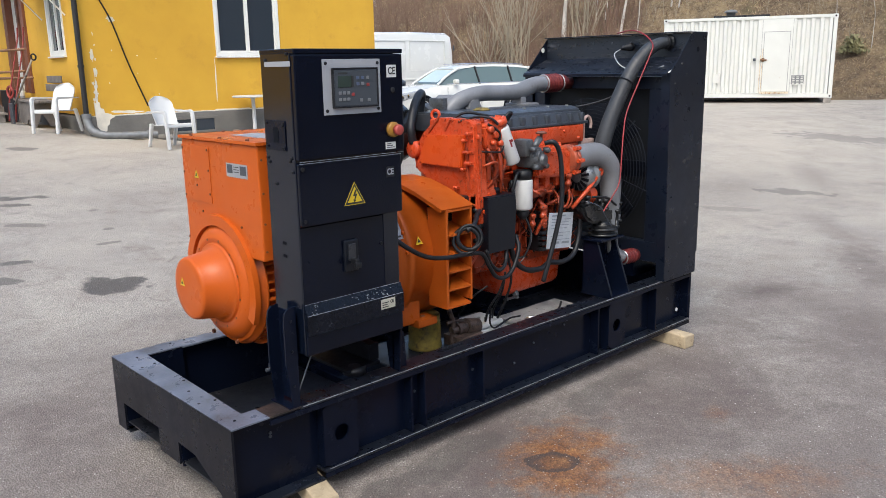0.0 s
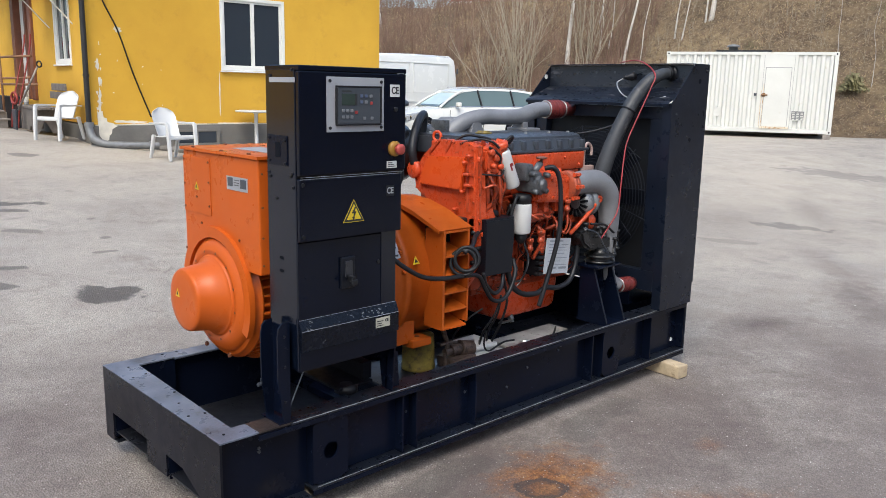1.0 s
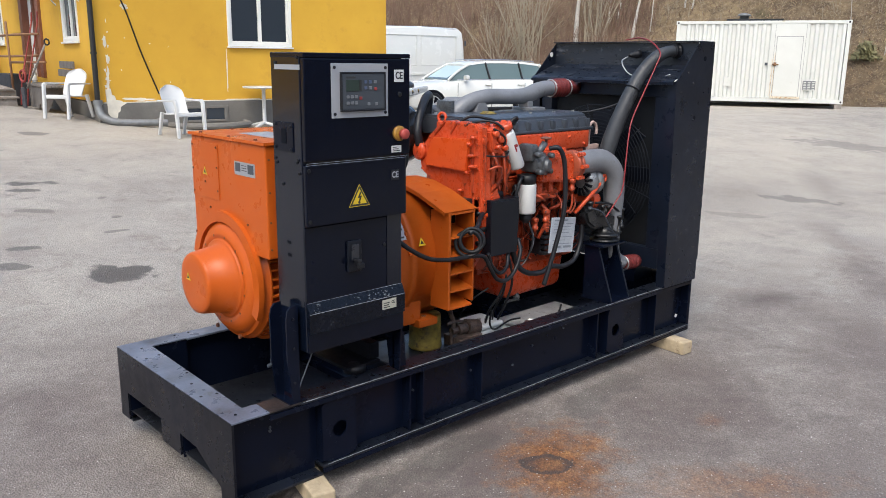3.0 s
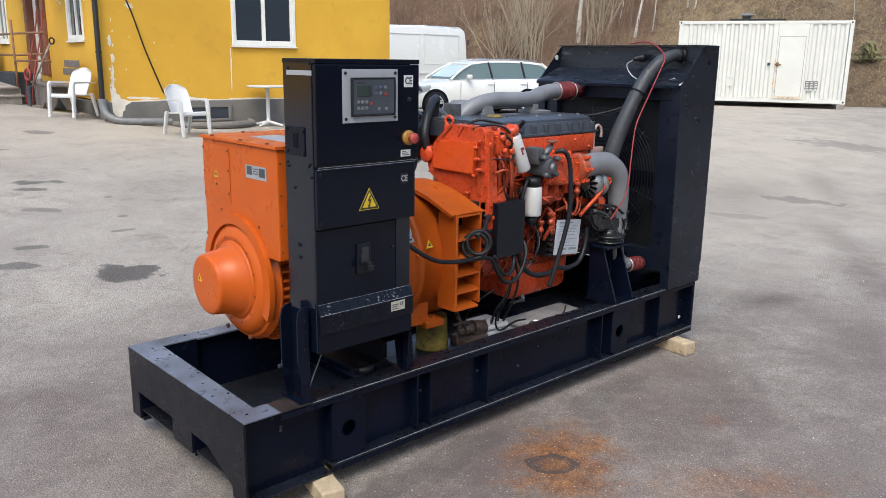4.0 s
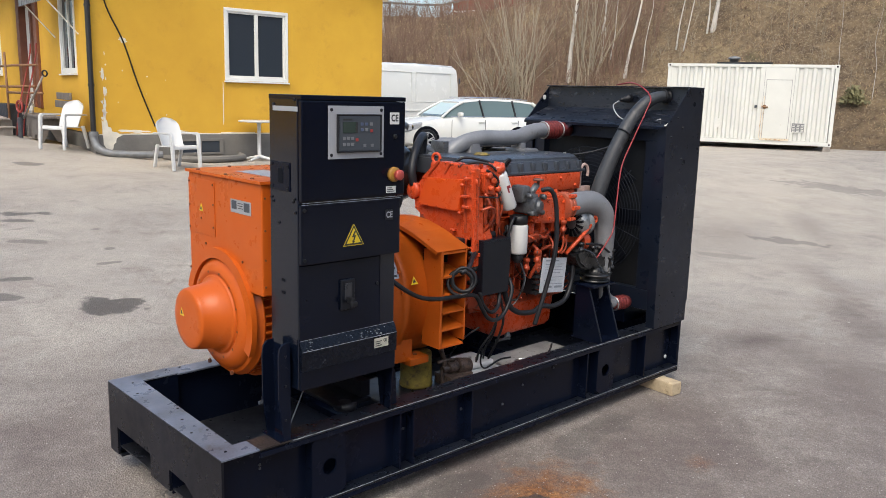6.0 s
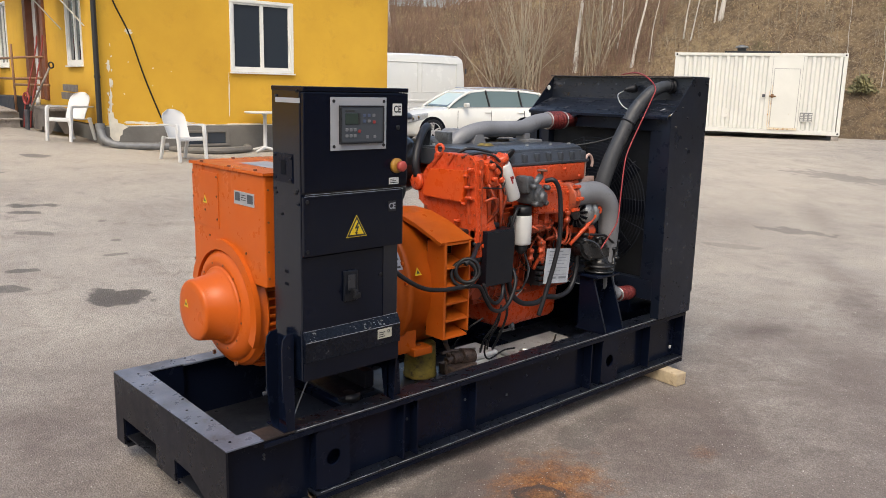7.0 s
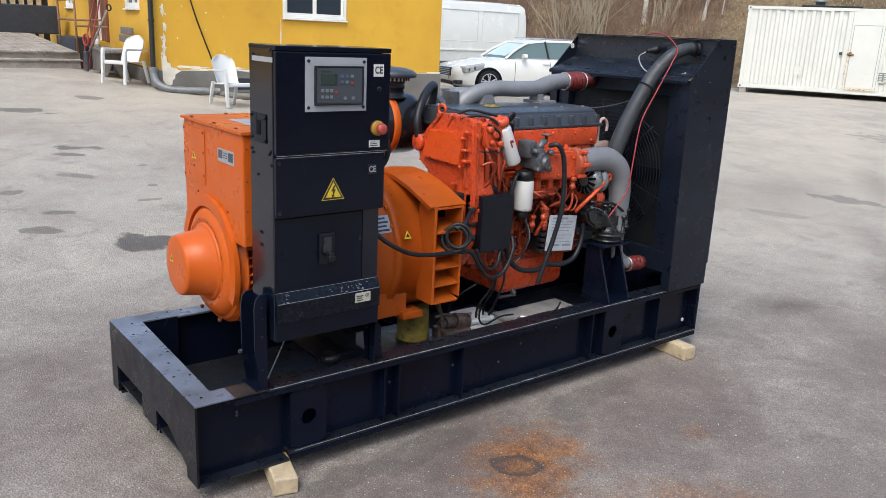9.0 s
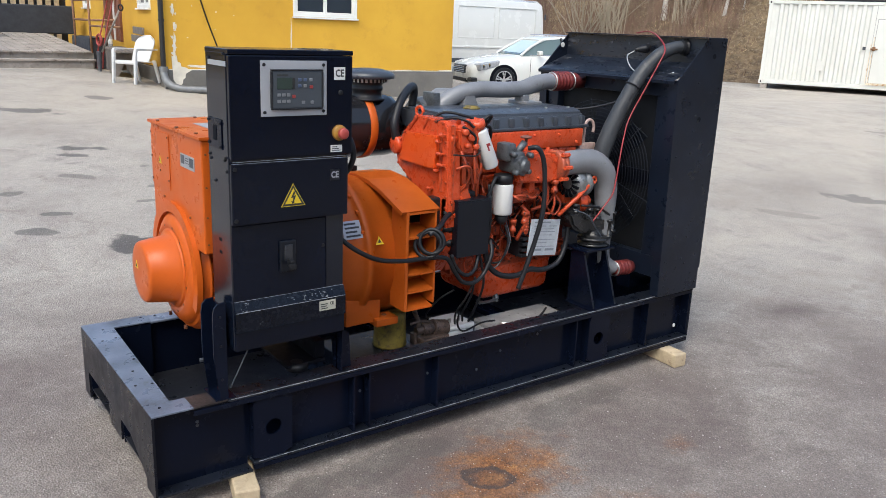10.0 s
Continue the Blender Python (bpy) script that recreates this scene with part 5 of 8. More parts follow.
fl = [(r, radians(-75 + k * 6)) for r, ks in ((0.245, range(33)), (0.29, range(32, -1, -1))) for k in ks]
prism(b, [(AY - r * math.sin(a), AZ + r * math.cos(a)) for r, a in fl], "x", 0.286, 0.31)
part("cover_flange", b, orange, cover)
studs("cover_bolt", [(0.28, AY + 0.188 * math.cos(a), AZ + 0.188 * math.sin(a)) for a in (2 * math.pi * k / 12 + 0.2 for k in range(12))], (-1, 0, 0), dull_bolt, cover, 0.006, 0.006)
studs("cover_bolt", [(0.297, AY + 0.262 * math.cos(a), AZ + 0.262 * math.sin(a)) for a in (2 * math.pi * k / 8 + 0.4 for k in range(8))], (-1, 0, 0), dull_bolt, cover, 0.011, 0.01)
b = bmesh.new()
for k in range(48):
    a = 2 * math.pi * k / 48
    m = Matrix.Translation((0.385, AY, AZ)) @ Matrix.Rotation(a, 4, "X")
    box(b, (-0.028, -0.004, 0.262), (0.028, 0.004, 0.282), m=m)
part("fan_grille", b, orange, cover, kind="stuff")
small_triangle((0.1445, 0.6, 0.81), (0, -1, 0), (0, 0, 1), (-1, 0, 0), 0.035, cover)
# drive-end housing with its louvred air outlet
b = bmesh.new()
lathe(b, (0.85, AY, AZ - 0.01), (1, 0, 0), [(0, 0.28), (0.01, 0.3), (0.04, 0.315), (0.16, 0.335), (0.2, 0.338), (0.2, 0.352), (0.235, 0.356), (0.24, 0.342), (0.37, 0.348), (0.56, 0.348)], 72)
bell = part("drive_end_housing", b, bell_orange_shaded, gen, "round orange drive-end housing", smooth=30)
b = bmesh.new()
prism(b, [(0.115, 1.032), (0.3, 1.1), (0.42, 1.13), (0.55, 1.14), (0.7, 1.12), (0.7, 1.1), (0.55, 1.12), (0.42, 1.11), (0.3, 1.08), (0.125, 1.018)], "x", 1.175, 1.385)
part("outlet_hood", b, bell_orange_shaded, bell)
pieces("outlet_frame", [((1.2, 0.115, 0.555), (1.216, 0.24, 1.03)), ((1.36, 0.115, 0.575), (1.37, 0.24, 1.03))], bell_orange_shaded, bell, 0.002)
for z in (0.555, 0.64, 0.725, 0.81, 0.9, 1.015):
    b = bmesh.new()
    prism(b, [(0.115, z), (0.24, z + 0.03), (0.24, z + 0.036), (0.115, z + 0.008)], "x", 1.217, 1.359)
    part("outlet_louvre", b, bell_orange_shaded, bell)
b = bmesh.new()
box(b, (1.215, 0.243, 0.57), (1.362, 0.26, 1.03))
part("outlet_dark", b, dark_inside, bell)
studs("housing_bolt", [(1.052, AY - 0.343 * math.cos(a), AZ - 0.01 + 0.343 * math.sin(a)) for a in (radians(10 + k * 16) for k in range(10))], (-1, 0, 0), orange, bell, 0.01, 0.012)
small_triangle((1.118, 0.2115, 0.885), (1, 0, 0), (0, 0.29, 0.957), (0, -0.957, 0.29), 0.04, bell)
b = bmesh.new()
r0 = 0.34
for i in range(6):
    a0, a1 = radians(21.5 + i * 2.4), radians(23.9 + i * 2.4)
    q = [(AY - r * math.cos(a), AZ - 0.01 + r * math.sin(a)) for a, r in ((a0, 0.33), (a1, 0.33), (a1, r0), (a0, r0))]
    prism(b, q, "x", 0.95, 1.045)
part("maker_plate", b, plate_grey, bell, "silver rating plate")
b = bmesh.new()
for i in range(4):
    a0, a1 = radians(23 + i * 3.2), radians(24.5 + i * 3.2)
    q = [(AY - r * math.cos(a), AZ - 0.01 + r * math.sin(a)) for a, r in ((a0, 0.34), (a1, 0.34), (a1, 0.3412), (a0, 0.3412))]
    prism(b, q, "x", 0.962, 1.034 - 0.012 * (i % 2))
part("print_line", b, ink, bell)
b = bmesh.new()
box(b, (0.98, 0.27, 0.47), (1.165, 0.29, 0.6), 0.003)
box(b, (1.13, 0.24, 0.45), (1.25, 0.33, 0.488), 0.004)
part("mounting_foot", b, bell_orange_shaded, bell)
b = bmesh.new()
lathe(b, (1.3, 0.39, 0.281), (0, 0, 1), [(0, 0.083), (0.01, 0.087), (0.03, 0.083), (0.15, 0.08), (0.175, 0.078)], 28)
part("rubber_mount", b, yellow_brass, gen, "yellowed round anti-vibration mount", smooth=30)
b = bmesh.new()
box(b, (1.0, 0.101, 0.145), (1.46, 0.6, 0.28), 0.006)
part("mount_beam", b, rad_paint, gen, "black cross beam under the mount")
studs("foot_bolt", [(1.2, 0.29, 0.488)], (0, 0, 1), dull_bolt, bell, 0.013, 0.004)

# ---- engine ----
def ring(bm, c, axis, R, r, n=40, k=8, arc=(0, 2 * math.pi)):
    """A torus, or part of one."""
    c = Vector(c)
    q = Vector(axis).to_track_quat("Z", "Y").to_matrix()
    whole = arc[1] - arc[0] > 6.28
    m = n if whole else n + 1
    loops = []
    for i in range(m):
        a = arc[0] + (arc[1] - arc[0]) * i / n
        d = Vector((math.cos(a), math.sin(a), 0))
        loops.append([bm.verts.new(c + q @ (d * (R + r * math.cos(t)) + Vector((0, 0, r * math.sin(t))))) for t in (2 * math.pi * j / k for j in range(k))])
    for i in range(n):
        a, b2 = loops[i], loops[(i + 1) % m]
        for j in range(k):
            bm.faces.new((a[j], b2[j], b2[(j + 1) % k], a[(j + 1) % k]))


rnd = random.Random(11)
plate_red = surface("smooth_red_plate", (0.58, 0.075, 0.011), 0.32, vary=0.05, scale=5, dirt=(0.3, 0.05, 0.015), dirt_at=0.68, bump=0.03)
grimy_red = surface("oily_red_casting", (0.36, 0.05, 0.015), 0.42, vary=0.3, scale=12, grain=60, dirt=(0.03, 0.012, 0.01), dirt_at=0.52, bump=0.3)
b = bmesh.new()
box(b, (1.64, 0.36, 0.6), (2.44, 0.78, 1.16), 0.015)
eng = part("engine_block", b, grimy_red, gen, "red-orange painted six-cylinder diesel engine block", smooth=40)
pieces("block_rib", [((1.68 + k * 0.128, 0.335, 0.66), (1.75 + k * 0.128, 0.359, 1.12)) for k in range(6)], grimy_red, eng, 0.01)
pieces("block_rail", [((1.64, 0.33, z), (2.44, 0.358, z + 0.022)) for z in (0.672, 0.8, 0.95, 1.13)], grimy_red, eng, 0.006)
# bosses, brackets and lines on the near side of the block
for k in range(60):
    x, z, r = rnd.uniform(1.66, 2.42), rnd.uniform(0.62, 1.12), rnd.uniform(0.005, 0.014)
    b = bmesh.new()
    lathe(b, (x, 0.34, z), (0, -1, 0), [(0, r * 1.25), (rnd.uniform(0.012, 0.03), r * 1.2), (0.032, r * 0.8), (0.04, r * 0.75)], 12)
    part("boss", b, grimy_red, eng, smooth=40)
for k in range(28):
    x, z = rnd.uniform(1.66, 2.36), rnd.uniform(0.62, 1.08)
    w, h = rnd.uniform(0.02, 0.06), rnd.uniform(0.02, 0.06)
    b = bmesh.new()
    box(b, (x, 0.3 + rnd.uniform(0, 0.03), z), (x + w, 0.345, z + h), 0.009)
    part("casting_block", b, grimy_red, eng, smooth=40)
# oil pan
b = bmesh.new()
box(b, (1.84, 0.37, 0.43), (2.38, 0.76, 0.66), 0.035, 3)
for v in b.verts:
    if v.co.z < 0.5:
        k = 1 - (v.co.z - 0.43) / 0.1
        v.co.x += (2.1 - v.co.x) * 0.14 * k
        v.co.z -= 0.03 * (1 - abs(v.co.x - 2.08) / 0.3) * k
box(b, (1.8, 0.345, 0.645), (2.41, 0.79, 0.668), 0.004)
pan = part("oil_pan", b, red_paint, gen, "red oil pan", smooth=40)
studs("pan_bolt", [(1.83 + k * 0.068, 0.347, 0.656) for k in range(9)], (0, -1, 0), red_paint, pan)
b = bmesh.new()
lathe(b, (1.98, 0.39, 0.435), (0, -0.5, -1), [(0, 0.018), (0.03, 0.018), (0.032, 0.012), (0.045, 0.012)], 8)
tube(b, [(1.98, 0.37, 0.41), (1.9, 0.34, 0.42), (1.8, 0.3, 0.44)], 0.008, n=8)
part("drain_plug", b, alloy, pan)
# cylinder heads and cover
b = bmesh.new()
box(b, (1.62, 0.318, 1.235), (2.49, 0.8, 1.335), 0.008)
head = part("cylinder_head", b, red_paint, gen, "red cylinder head", smooth=40)
pieces("head_block", [((1.64 + k * 0.138, 0.33, 1.165), (1.772 + k * 0.138, 0.79, 1.234)) for k in range(6)], red_paint, head, 0.01)
studs("head_bolt", [(1.66 + k * 0.103, 0.318, 1.322) for k in range(8)], (0, -1, 0), red_paint, head, 0.006, 0.004)
studs("head_plug", [(x, 0.318, z) for x, z in ((1.83, 1.25), (2.13, 1.31), (2.31, 1.305), (2.44, 1.26), (2.02, 1.25))], (0, -1, 0), red_paint, head, 0.01, 0.01, 8, 0.6)
b = bmesh.new()
prism(b, [(0.33, 1.338), (0.8, 1.338), (0.78, 1.415), (0.72, 1.435), (0.41, 1.435), (0.36, 1.415)], "x", 1.56, 2.52)
bmesh.ops.bevel(b, geom=b.edges[:], offset=0.012, segments=2, affect="EDGES")
for k in range(9):
    x = 1.66 + k * 0.102
    box(b, (x, 0.325, 1.34), (x + 0.03, 0.352, 1.4), 0.006)
box(b, (1.56, 0.318, 1.337), (2.53, 0.815, 1.352), 0.004)
vc = part("valve_cover", b, cover_grey, gen, "dark grey plastic rocker cover", smooth=35)
b = bmesh.new()
lathe(b, (1.86, 0.52, 1.435), (0, 0, 1), [(0, 0.045), (0.006, 0.045), (0.008, 0.035), (0.014, 0.034)], 20)
part("oil_cap", b, yellow_brass, vc, "yellow oil filler cap", smooth=30)
studs("cover_bolt", [(x, y, 1.434) for x, y in ((1.62, 0.43), (1.64, 0.7), (2.47, 0.43), (2.1, 0.43), (2.3, 0.43))], (0, 0, 1), steel, vc, 0.01, 0.008)
# flywheel housing facing the alternator
b = bmesh.new()
prism(b, [(0.33, 1.0), (0.5, 1.085), (0.625, 1.155), (0.645, 1.24), (0.57, 1.335), (0.48, 1.41), (0.45, 1.42), (0.235, 1.417), (0.205, 1.39), (0.192, 1.2), (0.182, 1.06), (0.2, 0.8), (0.3, 0.66), (0.42, 0.66), (0.42, 0.9)], "x", 1.475, 1.55)
bmesh.ops.bevel(b, geom=b.edges[:], offset=0.005, segments=2, affect="EDGES")
fly = part("flywheel_housing", b, red_paint, gen, "red flywheel housing", smooth=25)
b = bmesh.new()
prism(b, [(0.272, 1.182), (0.578, 1.186), (0.52, 1.332), (0.243, 1.345)], "x", 1.45, 1.4745)
bmesh.ops.bevel(b, geom=b.edges[:], offset=0.004, segments=2, affect="EDGES")
part("cover_plate", b, plate_red, fly, "flat red cover plate", smooth=25)
outline = [(0.36, 1.03), (0.5, 1.1), (0.615, 1.163), (0.63, 1.24), (0.56, 1.327), (0.475, 1.4), (0.45, 1.414), (0.24, 1.405), (0.215, 1.38), (0.207, 1.2), (0.195, 1.06), (0.21, 0.85)]
rim = []
for (y0, z0), (y1, z1) in zip(outline, outline[1:]):
    m_ = max(1, round(math.hypot(y1 - y0, z1 - z0) / 0.06))
    rim += [(1.475, y0 + (y1 - y0) * q / m_, z0 + (z1 - z0) * q / m_) for q in range(m_)]
studs("rim_bolt", rim, (-1, 0, 0), grimy_red, fly, 0.006, 0.007)
for pts, w in (([(0.52, 1.345), (0.45, 1.41)], 0.006), ([(0.4, 1.36), (0.36, 1.415)], 0.006), ([(0.25, 1.36), (0.245, 1.2), (0.235, 1.08)], 0.009)):
    b = bmesh.new()
    tube(b, [(1.473, y, z) for y, z in pts], w, n=6, smooth=0)
    part("casting_rib", b, grimy_red, fly)
for y, z, w in ((0.25, 1.318, 0.018), (0.235, 1.262, 0.03), (0.225, 1.21, 0.036), (0.262, 1.178, 0.014), (0.31, 1.085, 0.02), (0.285, 1.0, 0.03), (0.222, 1.352, 0.016)):
    b = bmesh.new()
    lathe(b, (1.45, y + w / 2, z), (0, -1, 0.05), [(0, 0.006), (0.003, 0.009), (w, 0.009), (w + 0.004, 0.006)], 8)
    box(b, (1.455, y - w / 2, z - 0.006), (1.48, y + w / 2, z + 0.006), 0.002)
    part("finger_lug", b, red_paint, fly, smooth=40)
b = bmesh.new()
box(b, (1.551, 0.28, 0.66), (1.639, 0.66, 1.33), 0.01)
part("rear_casting", b, grimy_red, fly, smooth=40)
b = bmesh.new()
prism(b, [(1.52, 1.3), (1.535, 1.275), (1.6, 1.26), (1.63, 1.29), (1.645, 1.36), (1.66, 1.395), (1.62, 1.412), (1.555, 1.405), (1.525, 1.38)], "y", 0.165, 0.255)
bmesh.ops.bevel(b, geom=b.edges[:], offset=0.007, segments=2, affect="EDGES")
lathe(b, (1.635, 0.2, 1.38), (0.25, 0, 1), [(0, 0.03), (0.003, 0.043), (0.024, 0.044), (0.026, 0.038), (0.036, 0.037), (0.039, 0.018), (0.05, 0.017)], 16)
part("oil_filter_bracket", b, red_paint, fly, "knobbly red filter head casting", smooth=35)
for p_, ax, r_, h_ in (((1.545, 0.165, 1.37), (0, -1, 0), 0.017, 0.018), ((1.585, 0.165, 1.345), (0, -1, 0), 0.022, 0.014), ((1.56, 0.165, 1.305), (0, -1, 0), 0.013, 0.022), ((1.61, 0.165, 1.3), (0, -1, 0), 0.015, 0.02), ((1.52, 0.2, 1.335), (-1, 0, 0), 0.016, 0.024), ((1.58, 0.19, 1.405), (0, 0, 1), 0.015, 0.02), ((1.55, 0.22, 1.4), (0, 0, 1), 0.011, 0.026)):
    b = bmesh.new()
    lathe(b, p_, ax, [(0, r_ * 1.15), (h_ * 0.5, r_), (h_, r_ * 0.95), (h_ + 0.003, r_ * 0.6)], 10)
    part("boss", b, red_paint, fly, smooth=40)
for pts, r_, mt in (([(1.655, 0.18, 1.41), (1.69, 0.17, 1.44), (1.715, 0.18, 1.435), (1.71, 0.2, 1.405)], 0.009, rubber), ([(1.53, 0.16, 1.395), (1.57, 0.15, 1.372), (1.6, 0.15, 1.345), (1.605, 0.16, 1.3)], 0.0065, rubber), ([(1.47, 0.3, 1.405), (1.52, 0.22, 1.43), (1.56, 0.17, 1.42), (1.59, 0.15, 1.39)], 0.006, rubber), ([(1.53, 0.165, 1.28), (1.545, 0.14, 1.22), (1.575, 0.15, 1.17), (1.585, 0.19, 1.1)], 0.008, grimy_red), ([(1.5, 0.155, 1.2), (1.54, 0.13, 1.215), (1.575, 0.14, 1.19), (1.58, 0.17, 1.13), (1.56, 0.2, 1.08)], 0.0065, grimy_red), ([(1.61, 0.165, 1.28), (1.605, 0.15, 1.2), (1.62, 0.16, 1.12)], 0.008, grimy_red), ([(1.47, 0.145, 1.27), (1.53, 0.13, 1.265), (1.6, 0.14, 1.26), (1.64, 0.16, 1.28)], 0.004, rubber), ([(1.64, 0.17, 1.26), (1.65, 0.16, 1.2), (1.64, 0.18, 1.12)], 0.007, grimy_red)):
    b = bmesh.new()
    tube(b, pts, r_, n=8)
    part("oil_line", b, mt, fly, smooth=60)
b = bmesh.new()
prism(b, [(1.475, 1.06), (1.55, 1.08), (1.6, 1.12), (1.615, 1.06), (1.65, 1.02), (1.65, 0.9), (1.475, 0.9)], "y", 0.185, 0.24)
bmesh.ops.bevel(b, geom=b.edges[:], offset=0.012, segments=2, affect="EDGES")
part("mounting_pad", b, red_paint, fly, smooth=35)
studs("pad_bolt", [(x, 0.185, z) for x, z in ((1.5, 1.04), (1.56, 1.05), (1.62, 1.0), (1.52, 0.97))], (0, -1, 0), red_paint, fly, 0.011, 0.01)
b = bmesh.new()
box(b, (1.497, 0.178, 0.95), (1.506, 0.21, 1.4), 0.003)
part("edge_rib", b, grimy_red, fly)
for z0, z1, x0, x1 in ((1.1, 1.25, 1.575, 1.605), (0.98, 1.08, 1.56, 1.62), (0.86, 0.95, 1.56, 1.63)):
    b = bmesh.new()
    box(b, (x0, 0.21, z0), (x1, 0.3, z1), 0.008)
    part("side_cover", b, grimy_red, fly, smooth=40)
    studs("cover_screw", [(x, 0.21, z) for x in (x0 + 0.008, x1 - 0.008) for z in (z0 + 0.01, z1 - 0.01)], (0, -1, 0), red_paint, fly, 0.006, 0.006)
studs("plate_bolt", [(1.4505, y, z) for y, z in ((0.285, 1.19), (0.36, 1.191), (0.43, 1.192), (0.5, 1.193), (0.562, 1.194), (0.512, 1.325), (0.44, 1.329), (0.36, 1.333), (0.262, 1.338))], (-1, 0, 0), red_paint, fly, 0.004, 0.004)
b = bmesh.new()
lathe(b, (1.49, 0.632, 1.252), (-1, 0, 0), [(0, 0.046), (0.03, 0.046), (0.036, 0.04)], 24)
part("inspection_plug", b, red_paint, fly, smooth=30)
for k in range(16):
    z, x = rnd.uniform(0.85, 1.32), rnd.uniform(1.56, 1.64)
    b = bmesh.new()
    s = rnd.uniform(0.007, 0.016)
    lathe(b, (x, 0.285, z), (0, -1, 0), [(0, s), (0.03, s * 0.9), (0.034, s * 0.6), (0.046, s * 0.55)], 8)
    part("boss", b, red_paint, fly, smooth=40)
studs("edge_bolt", [(1.5 + 0.03 * (k % 2), 0.19 + 0.003 * (k % 3), 1.36 - k * 0.055) for k in range(9)], (0, -1, 0), red_paint, fly, 0.008, 0.01)
b = bmesh.new()
ring(b, (1.56, 0.56, 1.425), (1, 0.2, 0), 0.024, 0.008, 20, 8)
box(b, (1.545, 0.53, 1.36), (1.575, 0.59, 1.405), 0.006)
part("lifting_eye", b, red_paint, fly, smooth=40)
b = bmesh.new()
tube(b, [(2.54, 0.36, 1.235), (2.543, 0.36, 1.33), (2.555, 0.36, 1.362), (2.578, 0.36, 1.372), (2.602, 0.36, 1.358), (2.613, 0.36, 1.33), (2.61, 0.36, 1.3)], 0.0085, n=8)
box(b, (2.495, 0.34, 1.2), (2.62, 0.37, 1.245), 0.006)
part("lifting_eye", b, surface("pale_painted_loop", (0.42, 0.3, 0.27), 0.45, vary=0.3, scale=20), head, "pale steel lifting loop", smooth=40)
# intake manifold and charge-air pipes
b = bmesh.new()
prism(b, [(1.885, 1.115), (1.9, 1.1), (2.15, 1.085), (2.16, 1.1), (2.16, 1.235), (2.15, 1.25), (1.91, 1.262), (1.885, 1.24)], "y", 0.15, 0.34)
for v in b.verts:
    if v.co.z > 1.2 and v.co.y < 0.2:
        v.co.z -= 0.02
bmesh.ops.bevel(b, geom=b.edges[:], offset=0.012, segments=2, affect="EDGES")
for k in range(3):
    box(b, (1.92 + k * 0.09, 0.2, 1.03), (1.96 + k * 0.09, 0.33, 1.1), 0.008)
man = part("intake_manifold", b, red_paint, gen, "red intake manifold", smooth=35)
b = bmesh.new()
lathe(b, (2.15, 0.185, 1.168), (1, 0, 0), [(0, 0.07), (0.004, 0.079), (0.02, 0.08), (0.022, 0.074), (0.03, 0.074), (0.032, 0.08), (0.046, 0.08), (0.05, 0.066)], 32)
part("pipe_flange", b, surface("rusty_red_flange", (0.34, 0.07, 0.03), 0.5, vary=0.35, scale=22, dirt=(0.1, 0.03, 0.02), dirt_at=0.55, bump=0.2), man, "rust-toned round flange", smooth=30)
studs("flange_bolt", [(2.15, 0.185 + 0.089 * math.cos(a), 1.168 + 0.089 * math.sin(a)) for a in (radians(q) for q in (45, 135, 225, 315, 180))], (1, 0, 0), red_paint, man, 0.012, 0.05)
studs("manifold_bolt", [(x, 0.15, z) for x, z in ((1.91, 1.215), (2.0, 1.212), (2.13, 1.2), (1.92, 1.13), (2.02, 1.118), (2.13, 1.108))], (0, -1, 0), red_paint, man, 0.0085, 0.01)
studs("manifold_plug", [(1.96, 0.22, 1.255), (2.05, 0.26, 1.252), (2.12, 0.2, 1.245)], (0, 0, 1), red_paint, man, 0.014, 0.02, 8, 0.7)
b = bmesh.new()
tube(b, [(2.19, 0.185, 1.168), (2.33, 0.18, 1.18), (2.43, 0.172, 1.17), (2.51, 0.165, 1.11), (2.545, 0.165, 1.01), (2.55, 0.165, 0.85), (2.55, 0.165, 0.7), (2.56, 0.15, 0.61), (2.63, 0.13, 0.555)], [0.063, 0.063, 0.066, 0.066, 0.062, 0.055, 0.048, 0.042, 0.036], n=24, smooth=10)
part("charge_pipe", b, grey_pipe, gen, "grey cast elbow pipe from intercooler to intake", smooth=50)
b = bmesh.new()
lathe(b, (2.625, 0.13, 0.555), (1, 0, -0.05), [(0, 0.036)] + [(0.012 + 0.028 * k + d, r) for k in range(4) for d, r in ((0.0, 0.035), (0.007, 0.044), (0.02, 0.044))] + [(0.15, 0.036)], 24)
part("lower_hose", b, red_hose, gen, "ribbed red hose with clamps", smooth=50)
b = bmesh.new()
tube(b, [(1.8, 0.78, 1.39), (1.85, 0.755, 1.44), (1.93, 0.73, 1.49), (2.05, 0.71, 1.515), (2.2, 0.7, 1.513), (2.35, 0.7, 1.516), (2.44, 0.705, 1.536), (2.52, 0.71, 1.552), (2.6, 0.712, 1.556)], [0.05, 0.048, 0.045, 0.044, 0.044, 0.045, 0.048, 0.047, 0.046], n=24, smooth=10)
part("charge_pipe", b, grey_pipe, gen, "grey pipe from the turbocharger to the cooler", smooth=50)
b = bmesh.new()
lathe(b, (2.59, 0.712, 1.555), (1, 0, 0.02), [(0, 0.047)] + [(0.01 + 0.026 * k + d, r) for k in range(5) for d, r in ((0.0, 0.049), (0.006, 0.057), (0.017, 0.057))] + [(0.15, 0.05), (0.16, 0.046), (0.3, 0.046)], 28)
part("upper_hose", b, red_hose, gen, "ribbed red hose on the cooler inlet", smooth=50)
b = bmesh.new()
